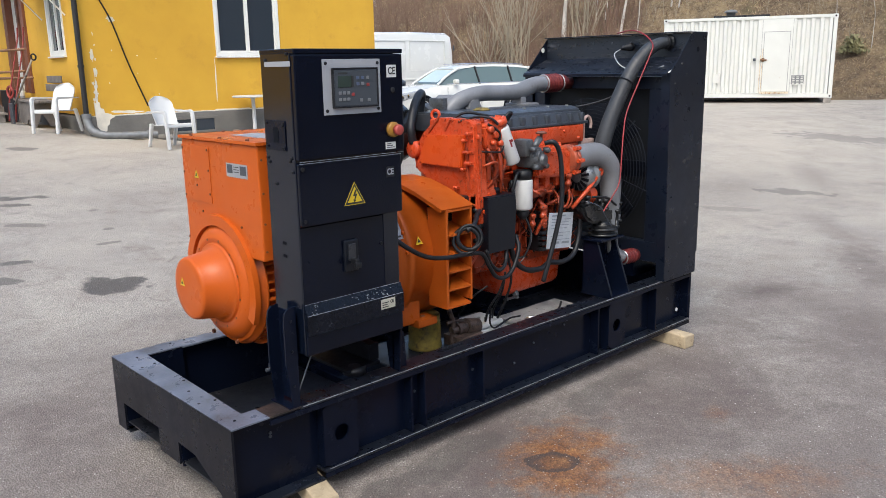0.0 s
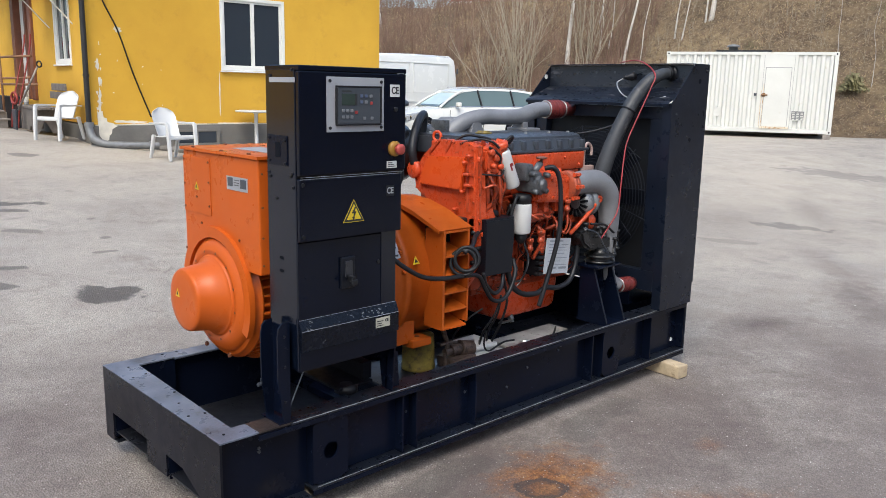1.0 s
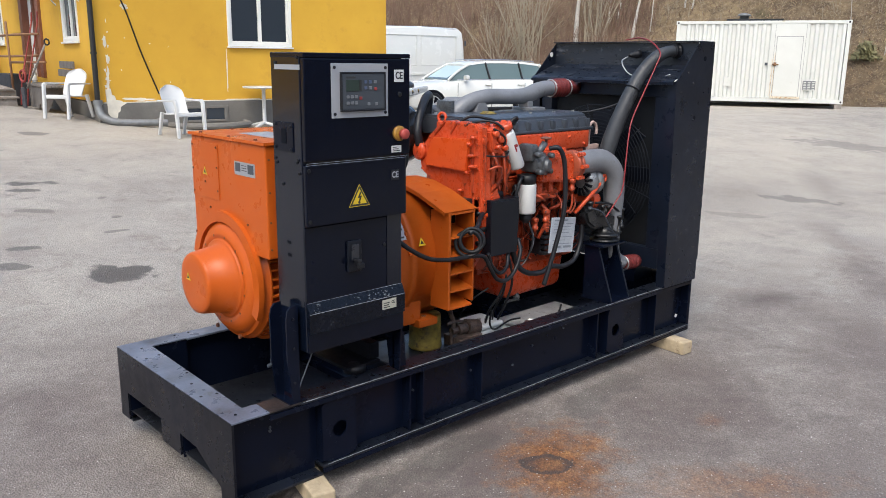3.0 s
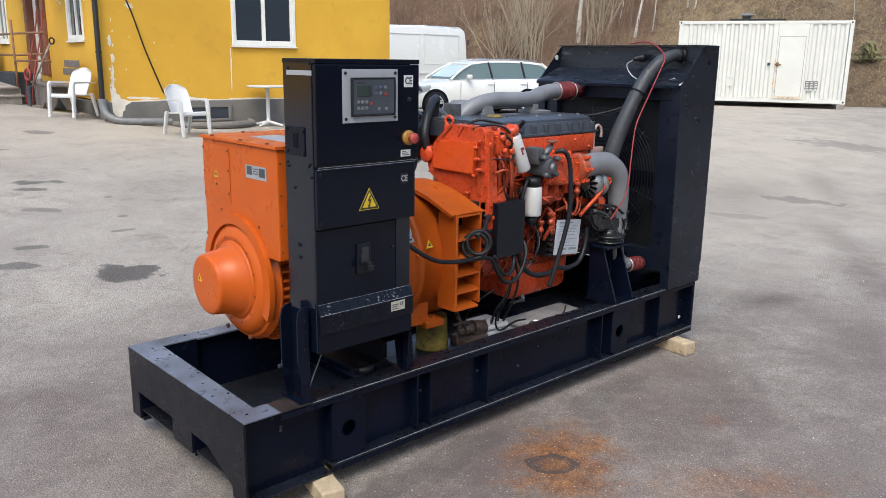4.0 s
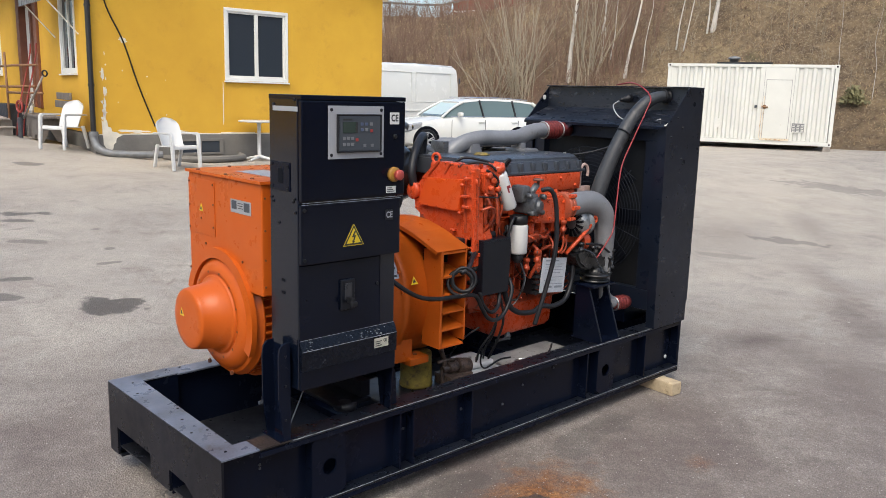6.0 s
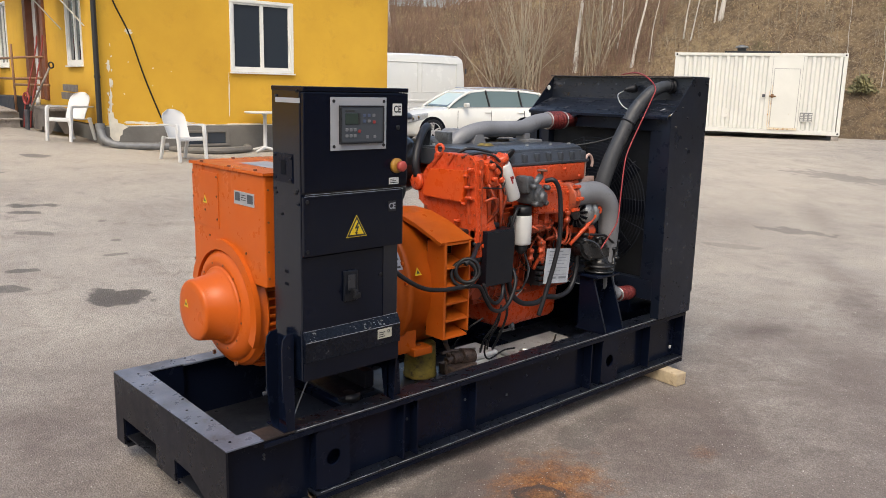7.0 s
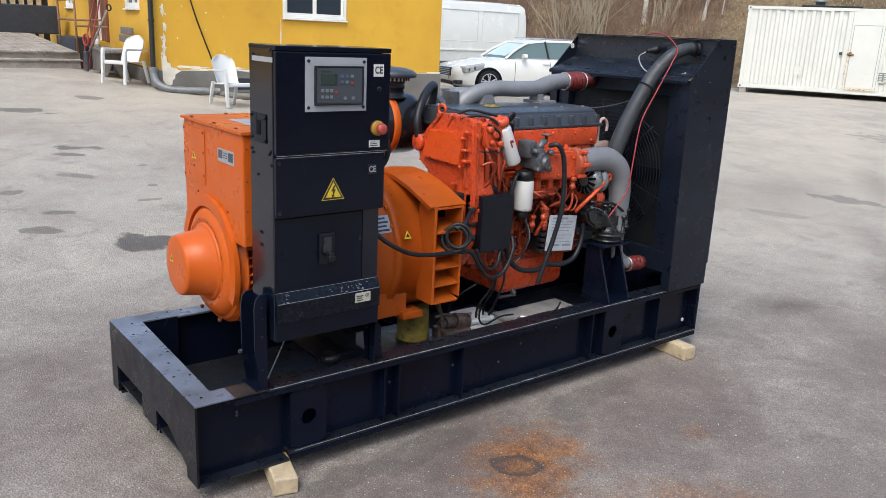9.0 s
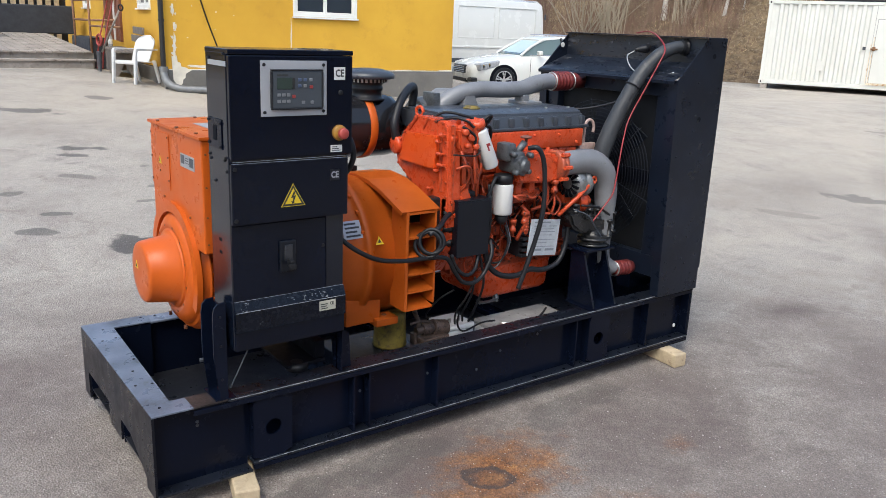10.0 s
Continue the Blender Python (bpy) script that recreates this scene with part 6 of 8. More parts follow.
ring(b, (2.632, 0.13, 0.555), (1, 0, 0), 0.041, 0.005, 28, 6)
part("hose_clamp", b, steel, gen)
for x in (2.597, 2.745):
    b = bmesh.new()
    ring(b, (x, 0.712, 1.556), (1, 0, 0), 0.05, 0.005, 28, 6)
    part("hose_clamp", b, steel, gen)
b = bmesh.new()
box(b, (2.34, 0.66, 1.43), (2.385, 0.74, 1.485), 0.006)
box(b, (2.33, 0.62, 1.43), (2.45, 0.78, 1.45), 0.004)
part("pipe_bracket", b, grey_pipe, gen)
b = bmesh.new()
prism(b, [(1.93, 1.43), (1.945, 1.48), (2.0, 1.49), (2.03, 1.43)], "y", 0.68, 0.75)
part("pipe_bracket", b, grey_pipe, gen)
# turbocharger
b = bmesh.new()
lathe(b, (1.72, 0.86, 1.36), (1, 0, 0), [(0, 0.05), (0.01, 0.1), (0.06, 0.11), (0.09, 0.07), (0.14, 0.06), (0.16, 0.09), (0.22, 0.09), (0.23, 0.05)], 28)
box(b, (1.76, 0.72, 1.4), (1.8, 0.83, 1.5), 0.006)
part("turbocharger", b, alloy, gen, "cast turbocharger behind the rocker cover", smooth=40)
b = bmesh.new()
lathe(b, (1.92, 0.85, 1.42), (0, 0, 1), [(0, 0.06), (0.02, 0.075), (0.07, 0.075), (0.09, 0.05)], 20)
part("exhaust_flange", b, grey_pipe, gen, smooth=40)
# fuel filters
b = bmesh.new()
lathe(b, (1.845, 0.215, 0.935), (0, 0, 1), [(0, 0.034), (0.003, 0.047), (0.012, 0.052), (0.15, 0.052), (0.158, 0.049)], 32)
f1 = part("fuel_filter", b, white_plastic, gen, "white spin-on fuel filter", smooth=40)
b = bmesh.new()
lathe(b, (1.845, 0.215, 1.094), (0, 0, 1), [(0, 0.047), (0.02, 0.05), (0.045, 0.05), (0.05, 0.03)], 24)
part("filter_cap", b, rubber, f1, smooth=40)
b = bmesh.new()
lathe(b, (1.845, 0.215, 0.885), (0, 0, 1), [(0, 0.015), (0.02, 0.03), (0.05, 0.034)], 20)
part("filter_bowl", b, rubber, f1, smooth=40)
b = bmesh.new()
box(b, (1.85, 0.15, 1.15), (1.93, 0.28, 1.26), 0.02)
lathe(b, (1.9, 0.17, 1.19), (0.3, -1, 0), [(0, 0.05), (0.03, 0.05), (0.035, 0.035), (0.05, 0.03), (0.055, 0.015)], 20)
box(b, (1.82, 0.17, 1.21), (1.88, 0.26, 1.3), 0.012)
for x, z in ((1.84, 1.25), (1.95, 1.24), (1.86, 1.16), (1.94, 1.16)):
    lathe(b, (x, 0.16, z), (0, -1, 0), [(0, 0.015), (0.03, 0.014), (0.035, 0.01)], 10)
tube(b, [(1.9, 0.2, 1.24), (1.95, 0.19, 1.3)], 0.018, n=10, smooth=0)
part("fuel_pump", b, alloy, gen, "cast alloy hand primer and filter head", smooth=40)
b = bmesh.new()
lathe(b, (1.952, 0.185, 1.285), (0, 0, 1), [(0, 0.008), (0.035, 0.008), (0.036, 0.028), (0.044, 0.03), (0.048, 0.015)], 16)
part("drain_valve", b, surface("rusty_handle", (0.16, 0.06, 0.04), 0.6, vary=0.3, scale=30), gen, "rusty T-handle", smooth=40)
p, q = Vector((1.732, 0.18, 1.19)), Vector((1.645, 0.19, 1.385))
b = bmesh.new()
lathe(b, p, q - p, [(0, 0.026), (0.003, 0.035), (0.012, 0.039), (0.19, 0.039), (0.2, 0.036)], 32)
f2 = part("oil_filter", b, white_plastic, gen, "white oil filter leaning outwards", smooth=40)
d = (q - p).normalized()
side = d.cross(Vector((-0.55, -0.83, 0))).normalized()
b = bmesh.new()
c0 = p + d * 0.125 + Vector((-0.1, -0.99, -0.05)).normalized() * 0.0405
for du, dv, w, h in ((0.012, 0.0, 0.012, 0.03), (0.006, 0.02, 0.016, 0.012)):
    o = c0 + side * du * -1 + d * (dv - 0.02)
    vs = [o + side * w + d * h, o - side * w + d * h, o - side * w - d * h * 0.2, o + side * w - d * h * 0.2]
    slab(b, vs)
    slab(b, [v + Vector((0.0, -0.0012, 0)) for v in vs][::-1])
part("print_block", b, red_cable, f2)
b = bmesh.new()
lathe(b, q, d, [(0, 0.038), (0.01, 0.04), (0.03, 0.04), (0.034, 0.025)], 20)
part("filter_head", b, red_paint, f2, smooth=40)
# black electronics box
b = bmesh.new()
box(b, (1.52, 0.155, 0.765), (1.712, 0.27, 1.036), 0.004)
ecu = part("junction_box", b, box_grey, gen, "black sheet-metal junction box")
b = bmesh.new()
box(b, (1.516, 0.15, 1.036), (1.716, 0.275, 1.045), 0.002)
box(b, (1.518, 0.149, 0.763), (1.714, 0.1545, 1.0355), 0.002)
part("box_lid", b, box_grey, ecu)
for zz in (0.98, 0.9, 0.83):
    b = bmesh.new()
    lathe(b, (1.52, 0.2, zz), (-1, 0, 0), [(0, 0.018), (0.02, 0.018), (0.022, 0.013), (0.05, 0.012)], 12)
    part("cable_gland", b, rubber, ecu, smooth=40)
b = bmesh.new()
box(b, (1.42, 0.24, 0.77), (1.5, 0.31, 1.05), 0.01)
box(b, (1.505, 0.22, 1.05), (1.56, 0.28, 1.085), 0.008)
box(b, (1.6, 0.2, 1.046), (1.66, 0.26, 1.075), 0.008)
part("relay_box", b, rubber, gen)
# data plate
faint_ink = surface("faint_print", (0.2, 0.22, 0.25), 0.5)
m = pose(2.13, 0.19, 0.785, 0, 6, 0)
b = bmesh.new()
box(b, (-0.11, -0.002, -0.098), (0.1, 0.002, 0.098), 0.001, m=m)
dplate = part("data_plate", b, surface("scuffed_data_plate", (0.43, 0.46, 0.5), 0.4, vary=0.15, scale=40, dirt=(0.2, 0.19, 0.18), dirt_at=0.6), gen, "worn white engine data plate")
for k, (x0, x1, z, h) in enumerate([(-0.085, 0.03, 0.078, 0.008), (-0.085, 0.0, 0.06, 0.004), (0.02, 0.08, 0.06, 0.004), (-0.085, 0.06, 0.045, 0.003), (-0.085, 0.07, 0.03, 0.003), (-0.085, 0.05, 0.012, 0.003), (-0.06, 0.08, -0.012, 0.003), (-0.085, 0.02, -0.03, 0.003), (-0.085, 0.08, -0.05, 0.003), (-0.08, -0.01, -0.072, 0.012), (0.015, 0.08, -0.072, 0.012)]):
    b = bmesh.new()
    box(b, (x0, -0.0032, z), (x1, -0.0021, z + h), m=m)
    part("print_line", b, faint_ink, dplate)
b = bmesh.new()
box(b, (2.0, 0.23, 0.68), (2.03, 0.33, 0.9), 0.008)
unit = part("control_unit", b, rubber, gen, "black control unit behind the plate")
pieces("connector", [((1.985, 0.195, 0.69 + k * 0.03), (2.028, 0.229, 0.708 + k * 0.03)) for k in range(7)], rubber, unit, 0.003)
# charging alternator, pulleys, belt and stays
b = bmesh.new()
lathe(b, (2.3, 0.22, 1.06), (1, 0, 0), [(0, 0.03), (0.002, 0.06), (0.012, 0.078), (0.04, 0.085), (0.06, 0.085), (0.065, 0.074), (0.085, 0.074), (0.09, 0.085), (0.12, 0.08), (0.13, 0.05)], 28)
fins = []
for k in range(16):
    a = 2 * math.pi * k / 14
    mm = Matrix.Translation((2.31, 0.22, 1.06)) @ Matrix.Rotation(a, 4, "X")
    fins.append(mm)
ca = part("charging_alternator", b, surface("dull_alloy_casing", (0.26, 0.265, 0.27), 0.4, metal=0.5, vary=0.3, scale=25, dirt=(0.05, 0.045, 0.04), dirt_at=0.55, bump=0.2), gen, "small alloy charging alternator", smooth=40)
for mm in fins:
    b = bmesh.new()
    box(b, (-0.012, -0.007, 0.035), (0.012, 0.007, 0.078), m=mm)
    part("cooling_slot", b, dark_inside, ca)
for y, z, r, w in ((0.22, 1.07, 0.036, 0.035), (0.3, 0.94, 0.05, 0.035), (0.5, 0.85, 0.1, 0.03), (0.55, 1.06, 0.07, 0.1)):
    b = bmesh.new()
    lathe(b, (2.43, y, z), (1, 0, 0), [(0, r * 0.9), (0, r), (w, r), (w, r * 0.6)], 28)
    part("pulley", b, cover_grey, gen, smooth=40)
b = bmesh.new()
loop = [(0.18, 1.075), (0.2, 1.11), (0.25, 1.11), (0.58, 0.92), (0.59, 0.8), (0.5, 0.745), (0.4, 0.78), (0.27, 0.9), (0.19, 1.03)]
for (y0, z0), (y1, z1) in zip(loop, loop[1:] + loop[:1]):
    tube(b, [(2.447, y0, z0), (2.447, y1, z1)], 0.009, n=6, smooth=0)
part("drive_belt", b, rubber, gen)
b = bmesh.new()
tube(b, [(2.42, 0.15, 1.072), (2.31, 0.15, 0.99), (2.19, 0.16, 0.905)], 0.0115, n=8, smooth=0)
ring(b, (2.425, 0.15, 1.077), (0, 1, 0), 0.017, 0.008, 16, 8)
part("alternator_stay", b, red_paint, gen, "red adjusting stay", smooth=40)
b = bmesh.new()
lathe(b, (2.36, 0.22, 0.95), (1, 0, 0), [(0, 0.06), (0.05, 0.06), (0.06, 0.04), (0.1, 0.03)], 20)
box(b, (2.3, 0.24, 0.86), (2.42, 0.36, 1.0), 0.015)
part("water_pump", b, red_paint, gen, "red coolant pump", smooth=40)
# fuel and oil lines
for pts, r, mt, nm in [
    ([(1.68, 0.3, 1.2), (1.69, 0.27, 1.1), (1.7, 0.25, 0.98), (1.76, 0.27, 0.9)], 0.009, grimy_red, "oil_line"),
    ([(1.62, 0.2, 1.28), (1.64, 0.17, 1.18), (1.66, 0.2, 1.08), (1.68, 0.22, 1.02)], 0.008, grimy_red, "oil_line"),
    ([(1.95, 0.28, 1.02), (2.0, 0.24, 1.04), (2.08, 0.24, 1.0), (2.12, 0.27, 0.92)], 0.0065, grimy_red, "fuel_line"),
    ([(2.12, 0.2, 1.1), (2.13, 0.19, 1.04), (2.12, 0.19, 0.97), (2.07, 0.24, 0.93)], 0.009, grimy_red, "oil_line"),
    ([(2.0, 0.24, 0.96), (2.01, 0.2, 0.92), (1.99, 0.2, 0.86), (1.98, 0.24, 0.78)], 0.011, grimy_red, "oil_line"),
    ([(2.15, 0.22, 0.95), (2.2, 0.2, 0.9), (2.24, 0.2, 0.96), (2.2, 0.24, 1.02)], 0.006, grimy_red, "fuel_line"),
    ([(1.9, 0.25, 0.9), (1.9, 0.2, 0.8), (1.86, 0.19, 0.72), (1.8, 0.2, 0.66), (1.76, 0.22, 0.7)], 0.0032, alloy, "wire"),
    ([(1.86, 0.2, 0.88), (1.87, 0.18, 0.8), (1.84, 0.19, 0.7), (1.8, 0.22, 0.68)], 0.005, rubber, "wire"),
    ([(1.62, 0.24, 1.39), (1.67, 0.2, 1.42), (1.72, 0.22, 1.4), (1.73, 0.27, 1.36)], 0.009, rubber, "wire"),
    ([(1.72, 0.28, 1.36), (1.76, 0.25, 1.38), (1.79, 0.27, 1.33), (1.79, 0.3, 1.26)], 0.009, rubber, "wire"),
    ([(1.5, 0.42, 1.385), (1.56, 0.36, 1.44), (1.64, 0.3, 1.43), (1.7, 0.27, 1.41)], 0.007, rubber, "wire"),
    ([(1.74, 0.2, 1.1), (1.73, 0.17, 1.0), (1.75, 0.19, 0.88), (1.74, 0.2, 0.75)], 0.008, hose_grey, "fuel_hose"),
    ([(1.8, 0.2, 1.13), (1.76, 0.18, 1.13), (1.73, 0.18, 1.06), (1.73, 0.2, 0.98)], 0.009, hose_grey, "fuel_hose"),
    ([(1.94, 0.15, 1.275), (1.965, 0.11, 1.28), (2.0, 0.1, 1.22), (2.02, 0.1, 1.1), (2.02, 0.1, 0.95), (1.99, 0.11, 0.8), (1.94, 0.12, 0.64), (1.915, 0.13, 0.55)], 0.0125, hose_grey, "drain_hose"),
    ([(1.73, 0.2, 0.78), (1.76, 0.19, 0.68), (1.84, 0.185, 0.62), (1.95, 0.18, 0.605), (2.03, 0.18, 0.625), (2.13, 0.18, 0.61), (2.23, 0.18, 0.635), (2.29, 0.19, 0.72), (2.31, 0.2, 0.84), (2.32, 0.24, 0.93)], 0.0145, hose_grey, "coolant_hose"),
    ([(0.8, 0.06, 1.0), (0.87, 0.02, 0.93), (1.0, 0.03, 0.86), (1.15, 0.06, 0.825), (1.3, 0.085, 0.81), (1.42, 0.1, 0.79), (1.47, 0.1, 0.72), (1.53, 0.11, 0.655), (1.61, 0.12, 0.635), (1.68, 0.13, 0.67), (1.73, 0.14, 0.76), (1.75, 0.18, 0.82)], 0.0105, rubber, "power_cable"),
    ([(1.5, 0.19, 0.98), (1.44, 0.15, 0.97), (1.36, 0.09, 0.945), (1.31, 0.09, 0.92)], 0.012, hose_grey, "power_cable"),
    ([(1.45, 0.1, 0.8), (1.49, 0.11, 0.73), (1.56, 0.12, 0.68), (1.63, 0.14, 0.7), (1.68, 0.18, 0.78)], 0.0095, rubber, "power_cable"),
    ([(1.62, 0.13, 0.64), (1.59, 0.15, 0.55), (1.57, 0.2, 0.46), (1.62, 0.27, 0.37), (1.68, 0.33, 0.36)], 0.0055, rubber, "battery_cable"),
    ([(1.64, 0.15, 0.65), (1.64, 0.17, 0.55), (1.63, 0.22, 0.45), (1.66, 0.26, 0.38)], 0.0055, rubber, "battery_cable"),
    ([(1.7, 0.2, 0.76), (1.73, 0.19, 0.6), (1.71, 0.21, 0.48), (1.7, 0.26, 0.37)], 0.0065, rubber, "battery_cable"),
    ([(1.52, 0.16, 0.6), (1.46, 0.2, 0.55), (1.44, 0.27, 0.46), (1.48, 0.33, 0.4)], 0.0045, rubber, "battery_cable"),
    ([(1.59, 0.2, 0.46), (1.6, 0.22, 0.38), (1.66, 0.24, 0.33), (1.78, 0.25, 0.35), (1.88, 0.26, 0.34)], 0.005, rubber, "battery_cable"),
    ([(0.8, 0.12, 1.42), (0.86, 0.06, 1.4), (0.88, 0.04, 1.32), (0.85, 0.05, 1.25), (0.8, 0.08, 1.24)], 0.012, rubber, "control_cable"),
    ([(1.47, 0.635, 1.28), (1.465, 0.645, 1.36), (1.51, 0.675, 1.45), (1.59, 0.73, 1.51), (1.66, 0.78, 1.53), (1.69, 0.81, 1.5), (1.685, 0.82, 1.42)], 0.022, hose_grey, "breather_hose"),
]:
    b = bmesh.new()
    tube(b, pts, r, n=10)
    part(nm, b, mt, gen, smooth=60)
for x, y, z, d_ in ((2.14, 0.15, 1.1, -1), (1.99, 0.2, 0.94, -1), (1.93, 0.22, 0.9, -1)):
    b = bmesh.new()
    lathe(b, (x, y, z), (0, 0, d_), [(0, 0.016), (0.004, 0.02), (0.02, 0.02), (0.022, 0.013), (0.045, 0.013), (0.047, 0.018), (0.065, 0.018), (0.067, 0.01), (0.09, 0.009)], 8)
    part("pipe_union", b, grimy_red, eng, smooth=35)
b = bmesh.new()
lathe(b, (2.0, 0.2, 0.94), (0.02, 0, -1), [(0, 0.013), (0.004, 0.019), (0.02, 0.019), (0.022, 0.014)] + [(0.03 + 0.016 * k + d, r) for k in range(5) for d, r in ((0, 0.0145), (0.003, 0.0165), (0.009, 0.0165), (0.012, 0.0145))] + [(0.12, 0.014), (0.125, 0.009)], 12)
part("solenoid", b, grimy_red, eng, "ribbed red solenoid", smooth=35)
for pts, r_ in (([(2.14, 0.15, 1.03), (2.135, 0.14, 0.97), (2.12, 0.15, 0.925), (2.09, 0.17, 0.935), (2.1, 0.19, 0.98), (2.06, 0.22, 1.04)], 0.0065), ([(1.9, 0.2, 1.02), (1.95, 0.18, 1.03), (2.02, 0.18, 1.01), (2.08, 0.2, 1.03)], 0.008), ([(1.88, 0.19, 1.04), (1.9, 0.16, 1.02), (1.94, 0.17, 1.0)], 0.007)):
    b = bmesh.new()
    tube(b, pts, r_, n=8)
    part("fuel_line", b, grimy_red, eng, smooth=60)
b = bmesh.new()
prism(b, [(1.9, 0.98), (2.04, 0.99), (2.1, 1.02), (2.1, 1.06), (1.98, 1.055), (1.9, 1.04)], "y", 0.21, 0.26)
bmesh.ops.bevel(b, geom=b.edges[:], offset=0.012, segments=2, affect="EDGES")
part("injection_pump_casting", b, grimy_red, eng, smooth=40)
pieces("block_rib", [((1.86 + k * 0.055, 0.3, 0.7), (1.872 + k * 0.055, 0.334, 0.9)) for k in range(9)], grimy_red, eng, 0.004)
rnd = random.Random(5)
pipe_mats = [grimy_red, rubber, grimy_red, rubber, red_paint, grimy_red]
for k in range(46):
    x, z = rnd.uniform(1.66, 2.3), rnd.uniform(0.72, 1.12)
    pts = [(x, 0.33, z)]
    yy = rnd.uniform(0.235, 0.3)
    for q in range(rnd.randint(2, 4)):
        x = min(2.38, max(1.64, x + rnd.choice((-1, 1)) * rnd.uniform(0.01, 0.12)))
        z = min(1.16, max(0.64, z + rnd.choice((-1, 1)) * rnd.uniform(0.03, 0.16)))
        pts.append((x, yy + rnd.uniform(-0.02, 0.02), z))
    pts.append((x + rnd.uniform(-0.03, 0.03), 0.33, z + rnd.uniform(-0.04, 0.04)))
    b = bmesh.new()
    tube(b, pts, rnd.choice((0.0025, 0.0035, 0.0045, 0.006)), n=6, smooth=5)
    part("pipe", b, pipe_mats[k % 6], eng, smooth=60)
for k in range(12):
    x, z = 1.95 + 0.035 * k, 1.09 - 0.012 * (k % 3)
    b = bmesh.new()
    lathe(b, (x, 0.3, z), (0, -1, 0), [(0, 0.014), (0.02, 0.012), (0.022, 0.016), (0.032, 0.015), (0.034, 0.008), (0.045, 0.007)], 6)
    part("pipe_union", b, grimy_red, eng, smooth=40)
COIL = (1.312, 0.085, 0.882)
b = bmesh.new()
for dx, dr in ((0.0, 0.0), (0.006, 0.006), (-0.007, 0.009)):
    ring(b, (COIL[0] + dx, COIL[1] - dx, COIL[2] + dx * 1.3), (-0.62, -0.76, 0.2), 0.05 + dr, 0.0085, 40, 8)
part("cable_coil", b, rubber, gen, "loops of spare black cable", smooth=60)

# ---- air cleaner ----
b = bmesh.new()
lathe(b, (0.98, 0.86, 1.325), (1, 0, 0), [(0, 0.13), (0.02, 0.158), (0.04, 0.162), (0.54, 0.162), (0.57, 0.158), (0.585, 0.12), (0.6, 0.07), (0.72, 0.065)], 44)
ac = part("air_cleaner", b, surface("gloss_black_can", (0.012, 0.012, 0.014), 0.2, vary=0.2, scale=4, bump=0.01), gen, "round black air cleaner", smooth=35)
b = bmesh.new()
ring_pts = [(0.0, 0.164), (0.003, 0.168), (0.04, 0.168), (0.043, 0.164)]
lathe(b, (1.36, 0.86, 1.325), (1, 0, 0), ring_pts, 44)
part("clamp_band", b, orange, ac, "orange clamping band", smooth=35)
b = bmesh.new()
lathe(b, (1.41, 0.83, 1.46), (0, 0, 1), [(0, 0.09), (0.012, 0.09), (0.014, 0.078), (0.05, 0.076), (0.052, 0.082), (0.07, 0.082), (0.072, 0.078), (0.09, 0.082), (0.1, 0.1)], 32)
part("intake_neck", b, rubber, ac, smooth=35)
b = bmesh.new()
lathe(b, (1.41, 0.83, 1.572), (0, 0, 1), [(0, 0.135), (0.002, 0.142), (0.02, 0.143), (0.034, 0.125), (0.046, 0.08), (0.05, 0.03)], 40)
part("rain_cap", b, cover_grey, ac, "dark round rain cap", smooth=35)
b = bmesh.new()
lathe(b, (1.41, 0.83, 1.553), (0, 0, 1), [(0, 0.09), (0.0, 0.1), (0.021, 0.1), (0.021, 0.09)], 40)
part("cap_screen", b, label_white, ac, "pale intake screen under the cap")
studs("cap_rib", [(1.41 + 0.1 * math.cos(a), 0.83 + 0.1 * math.sin(a), 1.553) for a in (2 * math.pi * k / 28 for k in range(28))], (0, 0, 1), rubber, ac, 0.0055, 0.022, 6, 1.0)
b = bmesh.new()
box(b, (1.12, 0.74, 1.13), (1.3, 0.92, 1.138), 0.002)
box(b, (1.12, 0.735, 1.105), (1.3, 0.7395, 1.138))
for x in (1.14, 1.25):
    box(b, (x, 0.76, 0.95), (x + 0.04, 0.8, 1.1295))
    box(b, (x, 0.8005, 1.139), (x + 0.03, 0.84, 1.19))
part("cleaner_bracket", b, rubber, gen)
b = bmesh.new()
tube(b, [(1.66, 0.86, 1.33), (1.72, 0.86, 1.34), (1.76, 0.86, 1.36)], 0.058, n=18)
part("intake_hose", b, rubber, gen, smooth=60)

# ---- radiator ----
def cheek(y0, y1):
    b = bmesh.new()
    prism(b, [(2.845, ST + 0.003), (2.815, 1.612), (3.04, 1.838), (3.2, 1.838), (3.205, 0.52), (3.195, 0.52), (3.195, ST + 0.003)], "y", y0, y1)
    return b


rad = part("radiator_side", cheek(-0.028, -0.024), rad_paint, gen, "black steel side plate of the radiator")
part("radiator_side", cheek(1.04, 1.044), rad_paint, gen)
for ya, yb in ((-0.023, 0.03), (0.985, 1.039)):
    b = bmesh.new()
    prism(b, [(2.845, ST + 0.003), (2.815, 1.612), (2.82, 1.612), (2.85, ST + 0.003)], "y", ya, yb)
    part("front_flange", b, rad_paint, rad)
b = bmesh.new()
box(b, (3.0, -0.023, 1.834), (3.203, 1.039, 1.84), 0.002)
part("top_plate", b, rad_paint, rad, "black top plate")
b = bmesh.new()
prism(b, [(2.795, 1.61), (2.8, 1.616), (3.03, 1.695), (3.035, 1.833), (3.03, 1.833), (3.024, 1.7), (2.795, 1.616)], "y", -0.02, 1.036)
part("sloping_hood", b, hood_dust, rad, "dusty sloping hood over the fan")
b = bmesh.new()
